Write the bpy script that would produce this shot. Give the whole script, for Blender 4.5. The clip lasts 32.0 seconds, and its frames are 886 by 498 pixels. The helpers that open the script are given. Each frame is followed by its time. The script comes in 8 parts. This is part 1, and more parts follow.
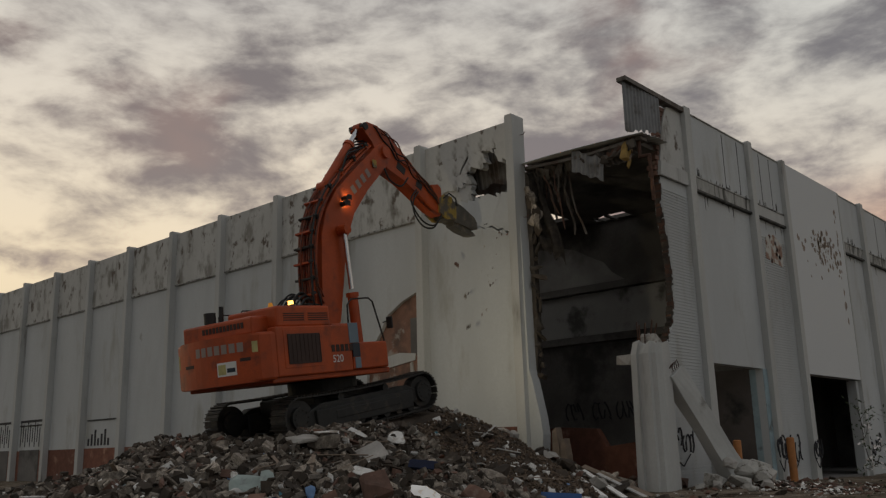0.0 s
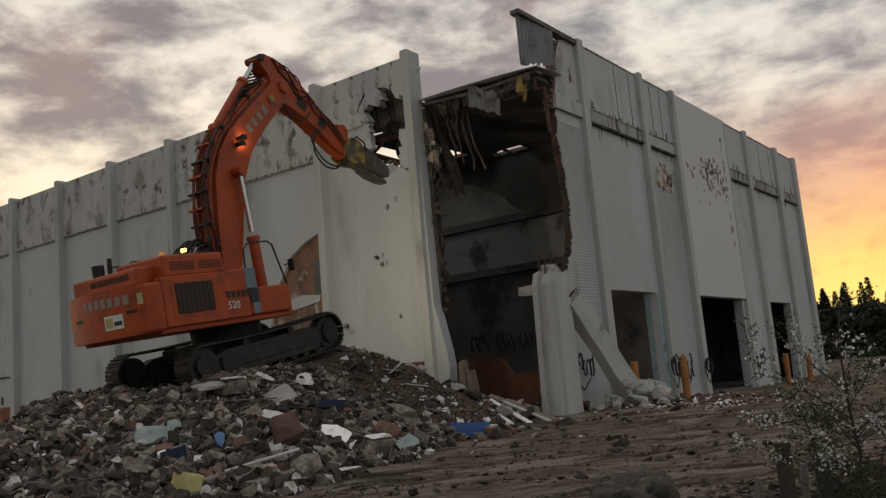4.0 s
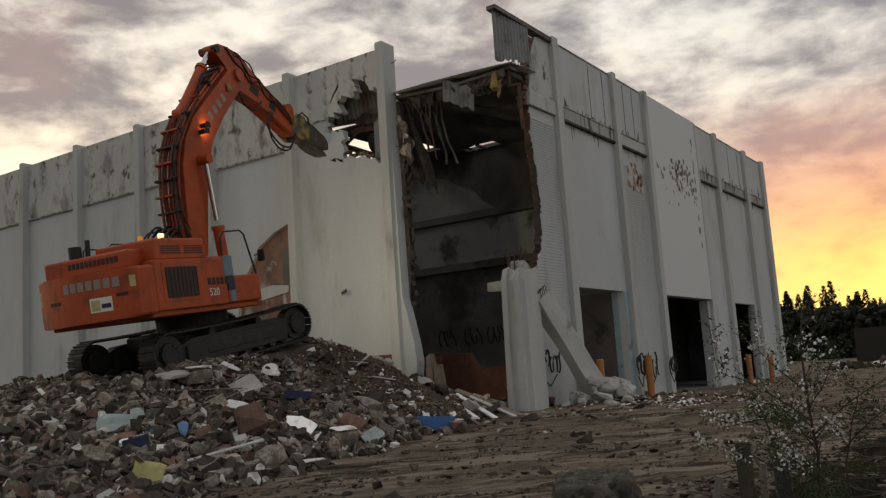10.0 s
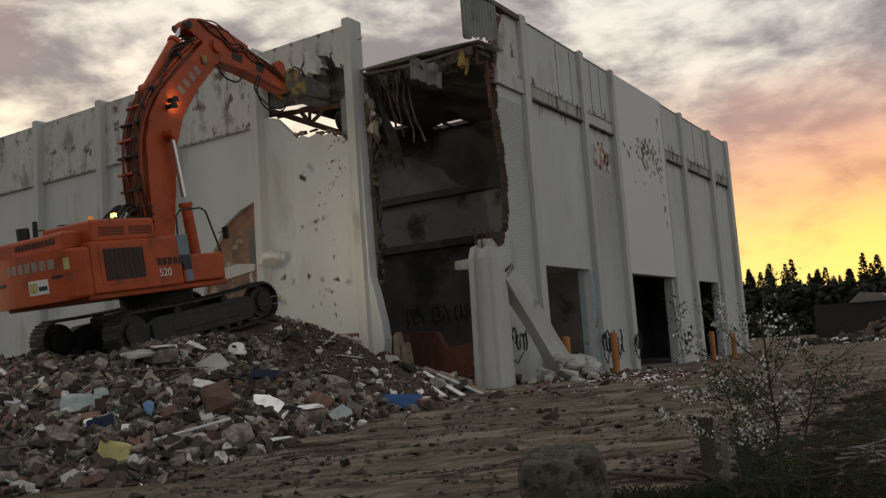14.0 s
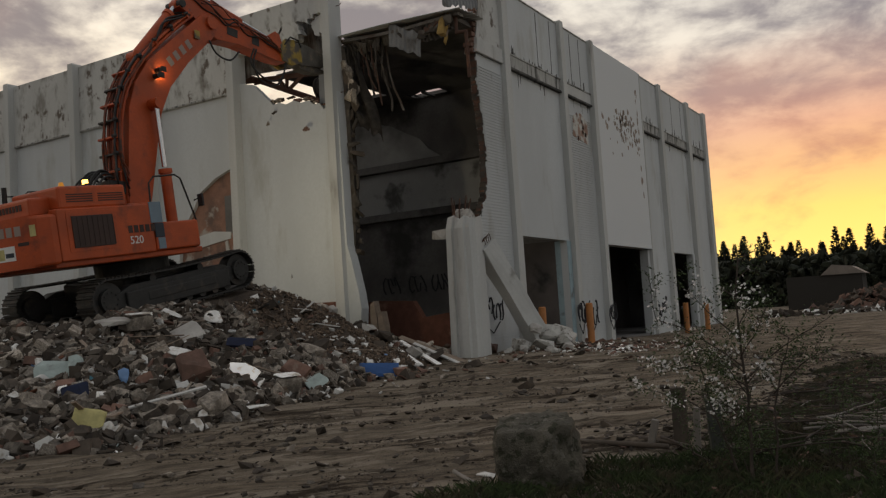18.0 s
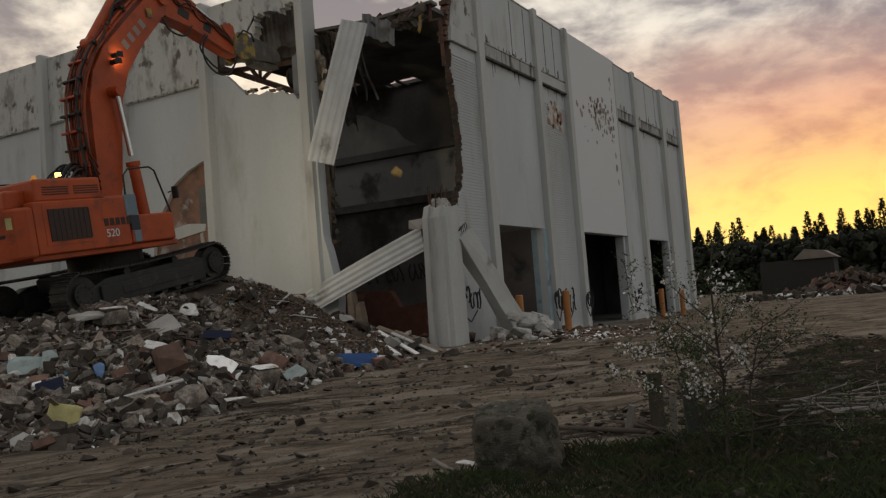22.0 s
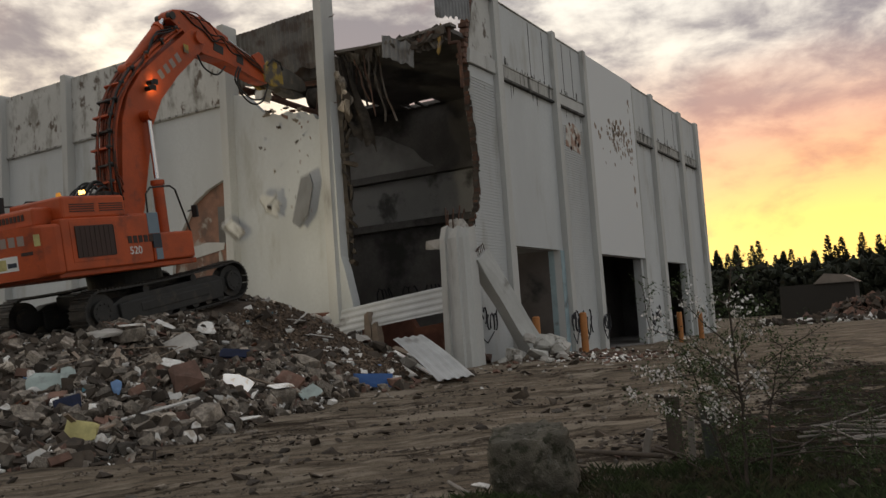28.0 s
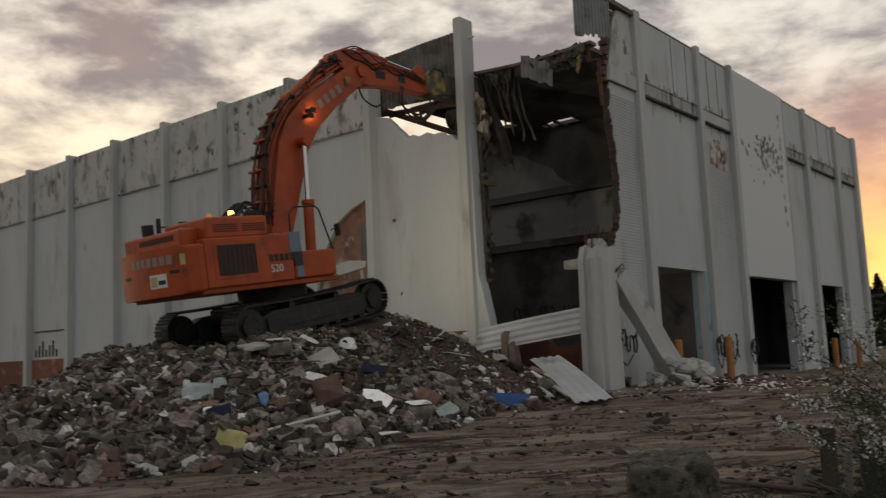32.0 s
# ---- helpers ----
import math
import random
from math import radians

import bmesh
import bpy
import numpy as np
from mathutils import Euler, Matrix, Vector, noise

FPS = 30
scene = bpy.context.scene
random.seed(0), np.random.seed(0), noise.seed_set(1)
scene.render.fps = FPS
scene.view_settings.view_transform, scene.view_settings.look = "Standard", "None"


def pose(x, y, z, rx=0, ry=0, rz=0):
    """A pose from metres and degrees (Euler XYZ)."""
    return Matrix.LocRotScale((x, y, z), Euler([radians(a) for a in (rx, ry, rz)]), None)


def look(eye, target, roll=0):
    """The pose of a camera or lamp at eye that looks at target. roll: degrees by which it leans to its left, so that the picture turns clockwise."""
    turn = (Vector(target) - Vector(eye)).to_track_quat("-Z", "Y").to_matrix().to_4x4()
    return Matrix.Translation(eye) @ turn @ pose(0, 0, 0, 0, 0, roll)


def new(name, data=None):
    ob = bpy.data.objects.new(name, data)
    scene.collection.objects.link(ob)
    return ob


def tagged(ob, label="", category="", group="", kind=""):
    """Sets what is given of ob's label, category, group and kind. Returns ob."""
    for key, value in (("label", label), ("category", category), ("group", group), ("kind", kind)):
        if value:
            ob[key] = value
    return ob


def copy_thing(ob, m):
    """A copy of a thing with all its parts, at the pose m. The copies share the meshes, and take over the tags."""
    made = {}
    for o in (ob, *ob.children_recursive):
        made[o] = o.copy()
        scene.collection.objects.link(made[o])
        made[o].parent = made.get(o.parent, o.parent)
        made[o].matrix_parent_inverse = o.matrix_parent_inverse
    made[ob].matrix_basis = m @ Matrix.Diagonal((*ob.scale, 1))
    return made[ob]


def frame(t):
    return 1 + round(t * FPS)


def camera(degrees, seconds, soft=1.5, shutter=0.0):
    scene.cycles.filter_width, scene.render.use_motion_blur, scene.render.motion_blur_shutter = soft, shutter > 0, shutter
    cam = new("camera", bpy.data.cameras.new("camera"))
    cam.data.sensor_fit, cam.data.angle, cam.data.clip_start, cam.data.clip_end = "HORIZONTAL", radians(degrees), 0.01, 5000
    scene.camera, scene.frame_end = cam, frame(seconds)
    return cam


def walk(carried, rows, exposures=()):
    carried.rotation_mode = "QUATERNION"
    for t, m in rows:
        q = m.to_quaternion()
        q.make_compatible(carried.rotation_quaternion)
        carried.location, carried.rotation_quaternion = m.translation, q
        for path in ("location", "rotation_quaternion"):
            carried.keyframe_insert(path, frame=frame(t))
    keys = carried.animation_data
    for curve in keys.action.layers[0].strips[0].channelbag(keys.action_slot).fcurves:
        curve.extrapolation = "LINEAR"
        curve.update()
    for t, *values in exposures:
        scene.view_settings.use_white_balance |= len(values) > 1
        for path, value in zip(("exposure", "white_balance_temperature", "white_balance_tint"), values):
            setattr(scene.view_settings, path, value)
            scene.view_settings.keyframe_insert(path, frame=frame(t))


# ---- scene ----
cam = camera(54.2, 32.0, soft=1.3, shutter=0.35)
EYE = (13.254, -23.500, 1.516)
PATH = [
    (0.0, pose(*EYE, 103.006, 1.416, 42.854)),
    (0.5, pose(*EYE, 102.428, 1.966, 42.406)),
    (1.0, pose(*EYE, 101.615, 2.875, 41.606)),
    (1.5, pose(*EYE, 101.621, 3.539, 40.392)),
    (2.0, pose(*EYE, 101.457, 4.164, 38.783)),
    (2.5, pose(*EYE, 100.217, 4.099, 38.022)),
    (3.0, pose(*EYE, 99.765, 4.348, 37.470)),
    (3.5, pose(*EYE, 99.098, 4.713, 37.232)),
    (5.5, pose(*EYE, 97.453, 4.623, 35.457)),
    (6.0, pose(*EYE, 96.951, 4.468, 35.197)),
    (6.5, pose(*EYE, 97.220, 4.296, 35.132)),
    (7.0, pose(*EYE, 97.538, 4.757, 34.697)),
    (7.5, pose(*EYE, 97.992, 4.351, 33.988)),
    (8.0, pose(*EYE, 99.574, 2.815, 35.603)),
    (8.5, pose(*EYE, 99.509, 2.282, 36.860)),
    (9.0, pose(*EYE, 98.770, 2.687, 36.353)),
    (9.5, pose(*EYE, 98.220, 3.277, 35.518)),
    (10.0, pose(*EYE, 98.018, 3.717, 34.723)),
    (10.5, pose(*EYE, 97.421, 3.745, 34.350)),
    (11.0, pose(*EYE, 95.798, 3.327, 33.509)),
    (11.5, pose(*EYE, 95.259, 2.929, 33.223)),
    (12.0, pose(*EYE, 95.739, 3.227, 33.241)),
    (12.5, pose(*EYE, 96.085, 3.987, 32.876)),
    (13.0, pose(*EYE, 95.867, 4.275, 32.465)),
    (13.5, pose(*EYE, 96.151, 4.099, 32.590)),
    (14.0, pose(*EYE, 96.442, 3.971, 32.581)),
    (14.5, pose(*EYE, 96.210, 4.419, 32.001)),
    (16.5, pose(*EYE, 94.399, 4.113, 31.045)),
    (17.0, pose(*EYE, 94.688, 4.286, 30.896)),
    (17.5, pose(*EYE, 94.554, 3.927, 30.956)),
    (18.0, pose(*EYE, 94.337, 3.607, 31.043)),
    (18.5, pose(*EYE, 94.344, 3.721, 30.680)),
    (19.0, pose(*EYE, 94.437, 4.030, 30.560)),
    (19.5, pose(*EYE, 94.176, 4.025, 30.737)),
    (20.0, pose(*EYE, 94.341, 3.430, 30.974)),
    (20.5, pose(*EYE, 94.188, 3.579, 30.757)),
    (21.0, pose(*EYE, 93.676, 4.284, 30.304)),
    (21.5, pose(*EYE, 93.500, 4.619, 29.740)),
    (22.0, pose(*EYE, 93.528, 4.442, 29.549)),
    (22.5, pose(*EYE, 93.899, 4.195, 29.866)),
    (23.0, pose(*EYE, 94.144, 4.635, 29.609)),
    (23.5, pose(*EYE, 95.047, 4.580, 29.862)),
    (24.0, pose(*EYE, 95.466, 4.203, 31.439)),
    (24.5, pose(*EYE, 95.120, 3.484, 32.675)),
    (25.0, pose(*EYE, 93.953, 3.447, 32.354)),
    (25.5, pose(*EYE, 93.333, 3.821, 31.611)),
    (27.5, pose(*EYE, 93.510, 3.901, 30.063)),
    (28.0, pose(*EYE, 94.979, 3.845, 30.643)),
    (28.5, pose(*EYE, 97.176, 3.187, 34.843)),
    (29.0, pose(*EYE, 97.921, 2.112, 39.402)),
    (29.5, pose(*EYE, 98.362, 1.858, 38.161)),
    (30.0, pose(*EYE, 97.535, 0.978, 38.068)),
    (30.5, pose(*EYE, 97.320, 1.234, 38.582)),
    (31.0, pose(*EYE, 96.772, 2.433, 38.431)),
    (31.5, pose(*EYE, 97.583, 3.047, 42.778)),
    (32.0, pose(*EYE, 96.754, 2.490, 39.644)),
]
walk(cam, PATH, [(0, -0.5), (1.0, -0.42), (1.8, -0.22), (3.5, -0.12), (6, -0.06), (9, 0.04), (13, 0.02), (17, -0.08), (24.5, -0.08), (27.9, 0.22), (28.8, -0.08), (32, -0.08)])

# ---- light ----
world = bpy.data.worlds.new("sky")
scene.world = world
world.use_nodes = True


def sky():
    nt = world.node_tree
    nt.nodes.clear()
    N, Lk = nt.nodes.new, nt.links.new
    out, bg = N("ShaderNodeOutputWorld"), N("ShaderNodeBackground")
    Lk(bg.outputs[0], out.inputs[0])
    tc = N("ShaderNodeTexCoord")
    sep = N("ShaderNodeSeparateXYZ")
    Lk(tc.outputs["Generated"], sep.inputs[0])

    def m(op, a, b=None, c=None, clamp=False):
        n = N("ShaderNodeMath")
        n.operation, n.use_clamp = op, clamp
        for i, v in enumerate((a, b, c)):
            if v is None:
                continue
            if isinstance(v, (int, float)):
                n.inputs[i].default_value = v
            else:
                Lk(v, n.inputs[i])
        return n.outputs[0]

    def ramp(fac, stops):
        n = N("ShaderNodeValToRGB")
        el = n.color_ramp.elements
        while len(el) < len(stops):
            el.new(0.5)
        for e, (p, c) in zip(el, stops):
            e.position, e.color = p, (*c, 1)
        Lk(fac, n.inputs[0])
        return n.outputs[0]

    def mix(fac, a, b):
        n = N("ShaderNodeMix")
        n.data_type = "RGBA"
        for sock, v in ((n.inputs[0], fac), (n.inputs[6], a), (n.inputs[7], b)):
            if isinstance(v, tuple):
                sock.default_value = (*v, 1)
            elif isinstance(v, (int, float)):
                sock.default_value = v
            else:
                Lk(v, sock)
        return n.outputs[2]

    x, y, z = sep.outputs
    zc = m("MAXIMUM", z, 0.0)
    # cloud deck: lumps drawn out along the horizon
    den = m("ADD", zc, 0.85)
    comb = N("ShaderNodeCombineXYZ")
    Lk(m("DIVIDE", x, den), comb.inputs[0])
    Lk(m("DIVIDE", y, den), comb.inputs[1])
    Lk(m("MULTIPLY", zc, 1.6), comb.inputs[2])

    def clouds(scale, detail, rough, off, stretch):
        mp = N("ShaderNodeMapping")
        mp.inputs["Location"].default_value = off
        mp.inputs["Rotation"].default_value = (0, 0, radians(-20))
        mp.inputs["Scale"].default_value = stretch
        Lk(comb.outputs[0], mp.inputs[0])
        nz = N("ShaderNodeTexNoise")
        nz.inputs["Scale"].default_value, nz.inputs["Detail"].default_value, nz.inputs["Roughness"].default_value = scale, detail, rough
        nz.inputs["Distortion"].default_value = 0.25
        Lk(mp.outputs[0], nz.inputs[0])
        return nz.outputs[0]

    big = clouds(6.4, 7, 0.55, (3.1, 1.7, 0), (1, 1, 1))
    fine = clouds(15.0, 7, 0.58, (0.4, 5.2, 0), (1, 1, 1))
    cover = m("ADD", m("MULTIPLY", big, 0.60), m("MULTIPLY", fine, 0.40))
    # how near the direction is to the sunset, along the horizon
    hlen = m("SQRT", m("ADD", m("MULTIPLY", x, x), m("MULTIPLY", y, y)))
    cosaz = m("DIVIDE", m("ADD", m("MULTIPLY", x, SUN_H[0]), m("MULTIPLY", y, SUN_H[1])), m("MAXIMUM", hlen, 0.001))
    near_sun = m("MULTIPLY_ADD", cosaz, 0.5, 0.5)
    glow = m("POWER", near_sun, 16.0)
    front = N("ShaderNodeMapRange")
    front.interpolation_type = "SMOOTHSTEP"
    front.inputs["From Min"].default_value, front.inputs["From Max"].default_value = 0.10, 0.52
    Lk(near_sun, front.inputs["Value"])
    # clear sky in the gaps
    nish = N("ShaderNodeTexSky")
    nish.sky_type, nish.sun_disc = "NISHITA", False
    nish.sun_elevation, nish.sun_rotation = radians(1.5), SUN_ROT
    nish.air_density, nish.dust_density = 1.2, 2.0
    elev = ramp(z, [(0.0, (1.5, 1.28, 0.50)), (0.05, (1.45, 1.18, 0.34)), (0.09, (1.38, 1.04, 0.30)), (0.13, (1.22, 0.74, 0.34)), (0.18, (1.08, 0.62, 0.43)), (0.23, (1.06, 0.78, 0.62)), (0.28, (1.22, 1.14, 1.0)), (0.42, (1.15, 1.15, 1.08)), (0.6, (0.75, 0.80, 0.86))])
    away = ramp(z, [(0.0, (1.5, 1.2, 0.66)), (0.2, (1.72, 1.42, 1.0)), (0.36, (1.5, 1.34, 1.12)), (0.6, (0.82, 0.84, 0.87))])
    clear = mix(glow, away, elev)
    clear = mix(front.outputs[0], (0.62, 0.595, 0.56), clear)
    nmix = N("ShaderNodeMix")
    nmix.data_type, nmix.blend_type = "RGBA", "ADD"
    nmix.inputs[0].default_value = 0.03
    Lk(clear, nmix.inputs[6])
    Lk(nish.outputs[0], nmix.inputs[7])
    clear = nmix.outputs[2]
    # undersides of the clouds: grey mauve, salmon toward the sunset
    grey = ramp(z, [(0.0, (0.80, 0.64, 0.44)), (0.18, (0.62, 0.505, 0.445)), (0.36, (0.45, 0.385, 0.375)), (0.6, (0.31, 0.285, 0.30))])
    pink = ramp(z, [(0.0, (1.3, 0.98, 0.30)), (0.07, (1.25, 0.86, 0.26)), (0.105, (1.15, 0.66, 0.28)), (0.15, (1.02, 0.49, 0.29)), (0.19, (0.86, 0.44, 0.33)), (0.225, (0.60, 0.42, 0.39)), (0.27, (0.43, 0.375, 0.39)), (0.38, (0.38, 0.365, 0.385)), (0.6, (0.27, 0.26, 0.28))])
    dark = mix(m("POWER", near_sun, 8.0), grey, pink)
    # rosy patches on the deck
    rosy = N("ShaderNodeMapRange")
    rosy.interpolation_type = "SMOOTHSTEP"
    rosy.inputs["From Min"].default_value, rosy.inputs["From Max"].default_value = 0.46, 0.66
    Lk(clouds(3.4, 4, 0.5, (7.7, 2.1, 0), (1, 1, 1)), rosy.inputs["Value"])
    dark = mix(m("MULTIPLY", rosy.outputs[0], m("MULTIPLY", m("POWER", near_sun, 3.0), 0.68)), dark, (0.84, 0.52, 0.42))
    dark = mix(front.outputs[0], (0.42, 0.395, 0.37), dark)
    fac = N("ShaderNodeMapRange")
    fac.interpolation_type = "SMOOTHSTEP"
    fac.inputs["From Min"].default_value, fac.inputs["From Max"].default_value = 0.40, 0.625
    # clouds thin out low over the sunset
    low = m("MULTIPLY", m("SUBTRACT", 1.0, m("MULTIPLY", zc, 5.0), clamp=True), m("MULTIPLY", glow, 0.12))
    # the deck is broken away from the sunset and closed over the hall
    open_side = N("ShaderNodeMapRange")
    open_side.interpolation_type = "SMOOTHSTEP"
    open_side.inputs["From Min"].default_value, open_side.inputs["From Max"].default_value = 0.62, 0.80
    open_side.inputs["To Min"].default_value, open_side.inputs["To Max"].default_value = -0.05, 0.018
    Lk(near_sun, open_side.inputs["Value"])
    thin = N("ShaderNodeMapRange")
    thin.interpolation_type = "SMOOTHSTEP"
    thin.inputs["From Min"].default_value, thin.inputs["From Max"].default_value = 0.93, 0.995
    thin.inputs["To Min"].default_value, thin.inputs["To Max"].default_value = 0.0, 0.008
    Lk(near_sun, thin.inputs["Value"])
    Lk(m("ADD", m("ADD", m("SUBTRACT", cover, low), open_side.outputs[0]), thin.outputs[0]), fac.inputs["Value"])
    col = mix(fac.outputs[0], clear, dark)
    # the eastern sky has already gone blue and dim
    east = N("ShaderNodeMapRange")
    east.interpolation_type = "SMOOTHSTEP"
    east.inputs["From Min"].default_value, east.inputs["From Max"].default_value = 0.12, 0.8
    east.inputs["To Max"].default_value = 0.62
    Lk(m("DIVIDE", x, m("MAXIMUM", hlen, 0.001)), east.inputs["Value"])
    col = mix(m("MULTIPLY", east.outputs[0], m("SUBTRACT", 1.0, m("POWER", zc, 2.0))), col, mix(fac.outputs[0], (0.36, 0.45, 0.55), (0.27, 0.32, 0.38)))
    # below the horizon
    g = N("ShaderNodeMapRange")
    g.inputs["From Min"].default_value, g.inputs["From Max"].default_value = -0.06, 0.0
    Lk(z, g.inputs["Value"])
    col = mix(g.outputs[0], (0.05, 0.045, 0.04), col)
    Lk(col, bg.inputs[0])
    bg.inputs[1].default_value = SKY_STRENGTH


SUN_AZ = radians(3.6)  # from +y toward -x
SUN_H = (-math.sin(SUN_AZ), math.cos(SUN_AZ))
SUN_ROT = -SUN_AZ
SKY_STRENGTH = 0.725
sky()
sun = new("sun", bpy.data.lights.new("sun", "SUN"))
sun.data.energy, sun.data.angle, sun.data.color = 0.5, radians(12), (1.0, 0.62, 0.32)
sun.matrix_world = look((0, 0, 0), (-SUN_H[0], -SUN_H[1], -math.tan(radians(4))))

# ---- materials ----
MATS = {}


def material(name, base, rough=0.8, metal=0.0, var=0.12, scale=2.0, fine=30.0, bump=0.15, bump_dist=0.01, second=None, second_at=(0.55, 0.7), second_scale=1.2,
             stretch=(1, 1, 1), spec=0.4, random_value=0.0, emit=None, emit_strength=0.0, third=None, third_at=(0.6, 0.68), third_scale=0.6, third_stretch=(1, 1, 1), island=0.0, grain_turn=0.0, grit=0.6):
    if name in MATS:
        return MATS[name]
    mat = bpy.data.materials.new(name)
    mat.use_nodes = True
    nt = mat.node_tree
    N, Lk = nt.nodes.new, nt.links.new
    bs = nt.nodes["Principled BSDF"]
    tc = N("ShaderNodeTexCoord")
    turned = N("ShaderNodeMapping")
    turned.inputs["Rotation"].default_value = (0, 0, radians(-grain_turn))
    Lk(tc.outputs["Object"], turned.inputs[0])

    def noise_at(sc, detail=5, st=stretch, off=0.0):
        mp = N("ShaderNodeMapping")
        mp.inputs["Scale"].default_value = st
        mp.inputs["Location"].default_value = (off, off * 1.7, off * 0.3)
        Lk(turned.outputs[0], mp.inputs[0])
        nz = N("ShaderNodeTexNoise")
        nz.inputs["Scale"].default_value, nz.inputs["Detail"].default_value = sc, detail
        nz.inputs["Roughness"].default_value = grit
        Lk(mp.outputs[0], nz.inputs[0])
        return nz.outputs[0]

    def span(v, a, b):
        n = N("ShaderNodeMapRange")
        n.inputs["From Min"].default_value, n.inputs["From Max"].default_value = a, b
        n.interpolation_type = "SMOOTHSTEP"
        Lk(v, n.inputs["Value"])
        return n.outputs[0]

    def mix(fac, a, b, kind="MIX"):
        n = N("ShaderNodeMix")
        n.data_type, n.blend_type = "RGBA", kind
        for sock, v in ((n.inputs[0], fac), (n.inputs[6], a), (n.inputs[7], b)):
            if isinstance(v, tuple):
                sock.default_value = (*v, 1)
            elif isinstance(v, (int, float)):
                sock.default_value = v
            else:
                Lk(v, sock)
        return n.outputs[2]

    lo = tuple(c * (1 - var) for c in base)
    hi = tuple(min(1, c * (1 + var)) for c in base)
    n1, n2 = noise_at(scale), noise_at(fine, 4, (1, 1, 1), 3.3)
    col = mix(span(n1, 0.3, 0.7), lo, hi)
    col = mix(span(n2, 0.25, 0.75), mix(0.5, col, lo), col)
    if second:
        col = mix(span(noise_at(second_scale, 8, stretch, 7.7), *second_at), col, second)
    if third:
        col = mix(span(noise_at(third_scale, 8, third_stretch, 2.2), *third_at), col, third)
    if island:
        geo = N("ShaderNodeNewGeometry")
        hs = N("ShaderNodeHueSaturation")
        mr = N("ShaderNodeMapRange")
        mr.inputs["To Min"].default_value, mr.inputs["To Max"].default_value = 1 - island, 1 + island
        Lk(geo.outputs["Random Per Island"], mr.inputs["Value"])
        Lk(mr.outputs[0], hs.inputs["Value"])
        Lk(col, hs.inputs["Color"])
        col = hs.outputs[0]
    if random_value:
        oi = N("ShaderNodeObjectInfo")
        hs = N("ShaderNodeHueSaturation")
        mr = N("ShaderNodeMapRange")
        mr.inputs["To Min"].default_value, mr.inputs["To Max"].default_value = 1 - random_value, 1 + random_value
        Lk(oi.outputs["Random"], mr.inputs["Value"])
        Lk(mr.outputs[0], hs.inputs["Value"])
        Lk(col, hs.inputs["Color"])
        col = hs.outputs[0]
    Lk(col, bs.inputs["Base Color"])
    r = N("ShaderNodeMapRange")
    r.inputs["To Min"].default_value, r.inputs["To Max"].default_value = max(0.02, rough - 0.12), min(1, rough + 0.1)
    Lk(n1, r.inputs["Value"])
    Lk(r.outputs[0], bs.inputs["Roughness"])
    bs.inputs["Metallic"].default_value = metal
    bs.inputs["Specular IOR Level"].default_value = spec
    if bump:
        b = N("ShaderNodeBump")
        b.inputs["Strength"].default_value, b.inputs["Distance"].default_value = bump, bump_dist
        Lk(n2, b.inputs["Height"])
        Lk(b.outputs[0], bs.inputs["Normal"])
    if emit:
        bs.inputs["Emission Color"].default_value = (*emit, 1)
        bs.inputs["Emission Strength"].default_value = emit_strength
    MATS[name] = mat
    return mat


PAINT = material("white_wall_paint", (0.53, 0.55, 0.555), 0.85, var=0.08, scale=0.45, fine=9, bump=0.3, bump_dist=0.006, second=(0.40, 0.40, 0.375), second_at=(0.54, 0.74), second_scale=0.8, stretch=(1, 1, 0.28), third=(0.26, 0.25, 0.22), third_at=(0.70, 0.80), third_scale=1.3, third_stretch=(1, 1, 0.35))
PAINT_UP = material("stained_wall_paint", (0.52, 0.52, 0.50), 0.88, var=0.10, scale=0.5, fine=9, bump=0.35, bump_dist=0.006, second=(0.26, 0.25, 0.225), second_at=(0.48, 0.66), second_scale=1.5, stretch=(1, 1, 0.5), third=(0.14, 0.115, 0.095), third_at=(0.57, 0.66), third_scale=1.9, third_stretch=(1, 1, 0.7))
PILLAR = material("pillar_paint", (0.51, 0.515, 0.50), 0.85, var=0.1, scale=0.8, fine=12, bump=0.3, bump_dist=0.006, second=(0.23, 0.22, 0.20), second_at=(0.54, 0.72), second_scale=0.9, stretch=(1, 1, 0.2))
CHIPPED = material("chipped_whitewash", (0.46, 0.45, 0.42), 0.9, var=0.2, scale=2, fine=20, bump=0.6, bump_dist=0.015, second=(0.20, 0.185, 0.16), second_at=(0.50, 0.60), second_scale=2.6, third=(0.11, 0.095, 0.08), third_at=(0.60, 0.66), third_scale=4.0, grit=0.7)
CONCRETE = material("bare_concrete", (0.42, 0.40, 0.37), 0.9, var=0.2, scale=1.5, fine=25, bump=0.5, bump_dist=0.012, second=(0.25, 0.235, 0.21), second_scale=2.2)
# One dark grey for the hall's inside, roof deck and doorway panels.
INNER_DARK = material("dark_inner_wall", (0.165, 0.157, 0.15), 0.9, var=0.3, scale=0.4, fine=8, bump=0.2, second=(0.06, 0.058, 0.055), second_at=(0.48, 0.66), second_scale=0.35)
BRICKRED = material("red_brick", (0.20, 0.085, 0.058), 0.9, var=0.25, scale=3, fine=30, bump=0.5, second=(0.36, 0.2, 0.14), random_value=0.3)
GROUND = material("dirt_ground", (0.188, 0.154, 0.116), 0.95, var=0.6, scale=5.0, fine=60, bump=1.0, bump_dist=0.03, second=(0.045, 0.034, 0.024), second_at=(0.525, 0.58), second_scale=1.15, stretch=(0.30, 1, 1), third=(0.30, 0.255, 0.20), third_at=(0.50, 0.60), third_scale=1.6, third_stretch=(0.32, 1, 1), spec=0.08, grain_turn=44, grit=0.74)
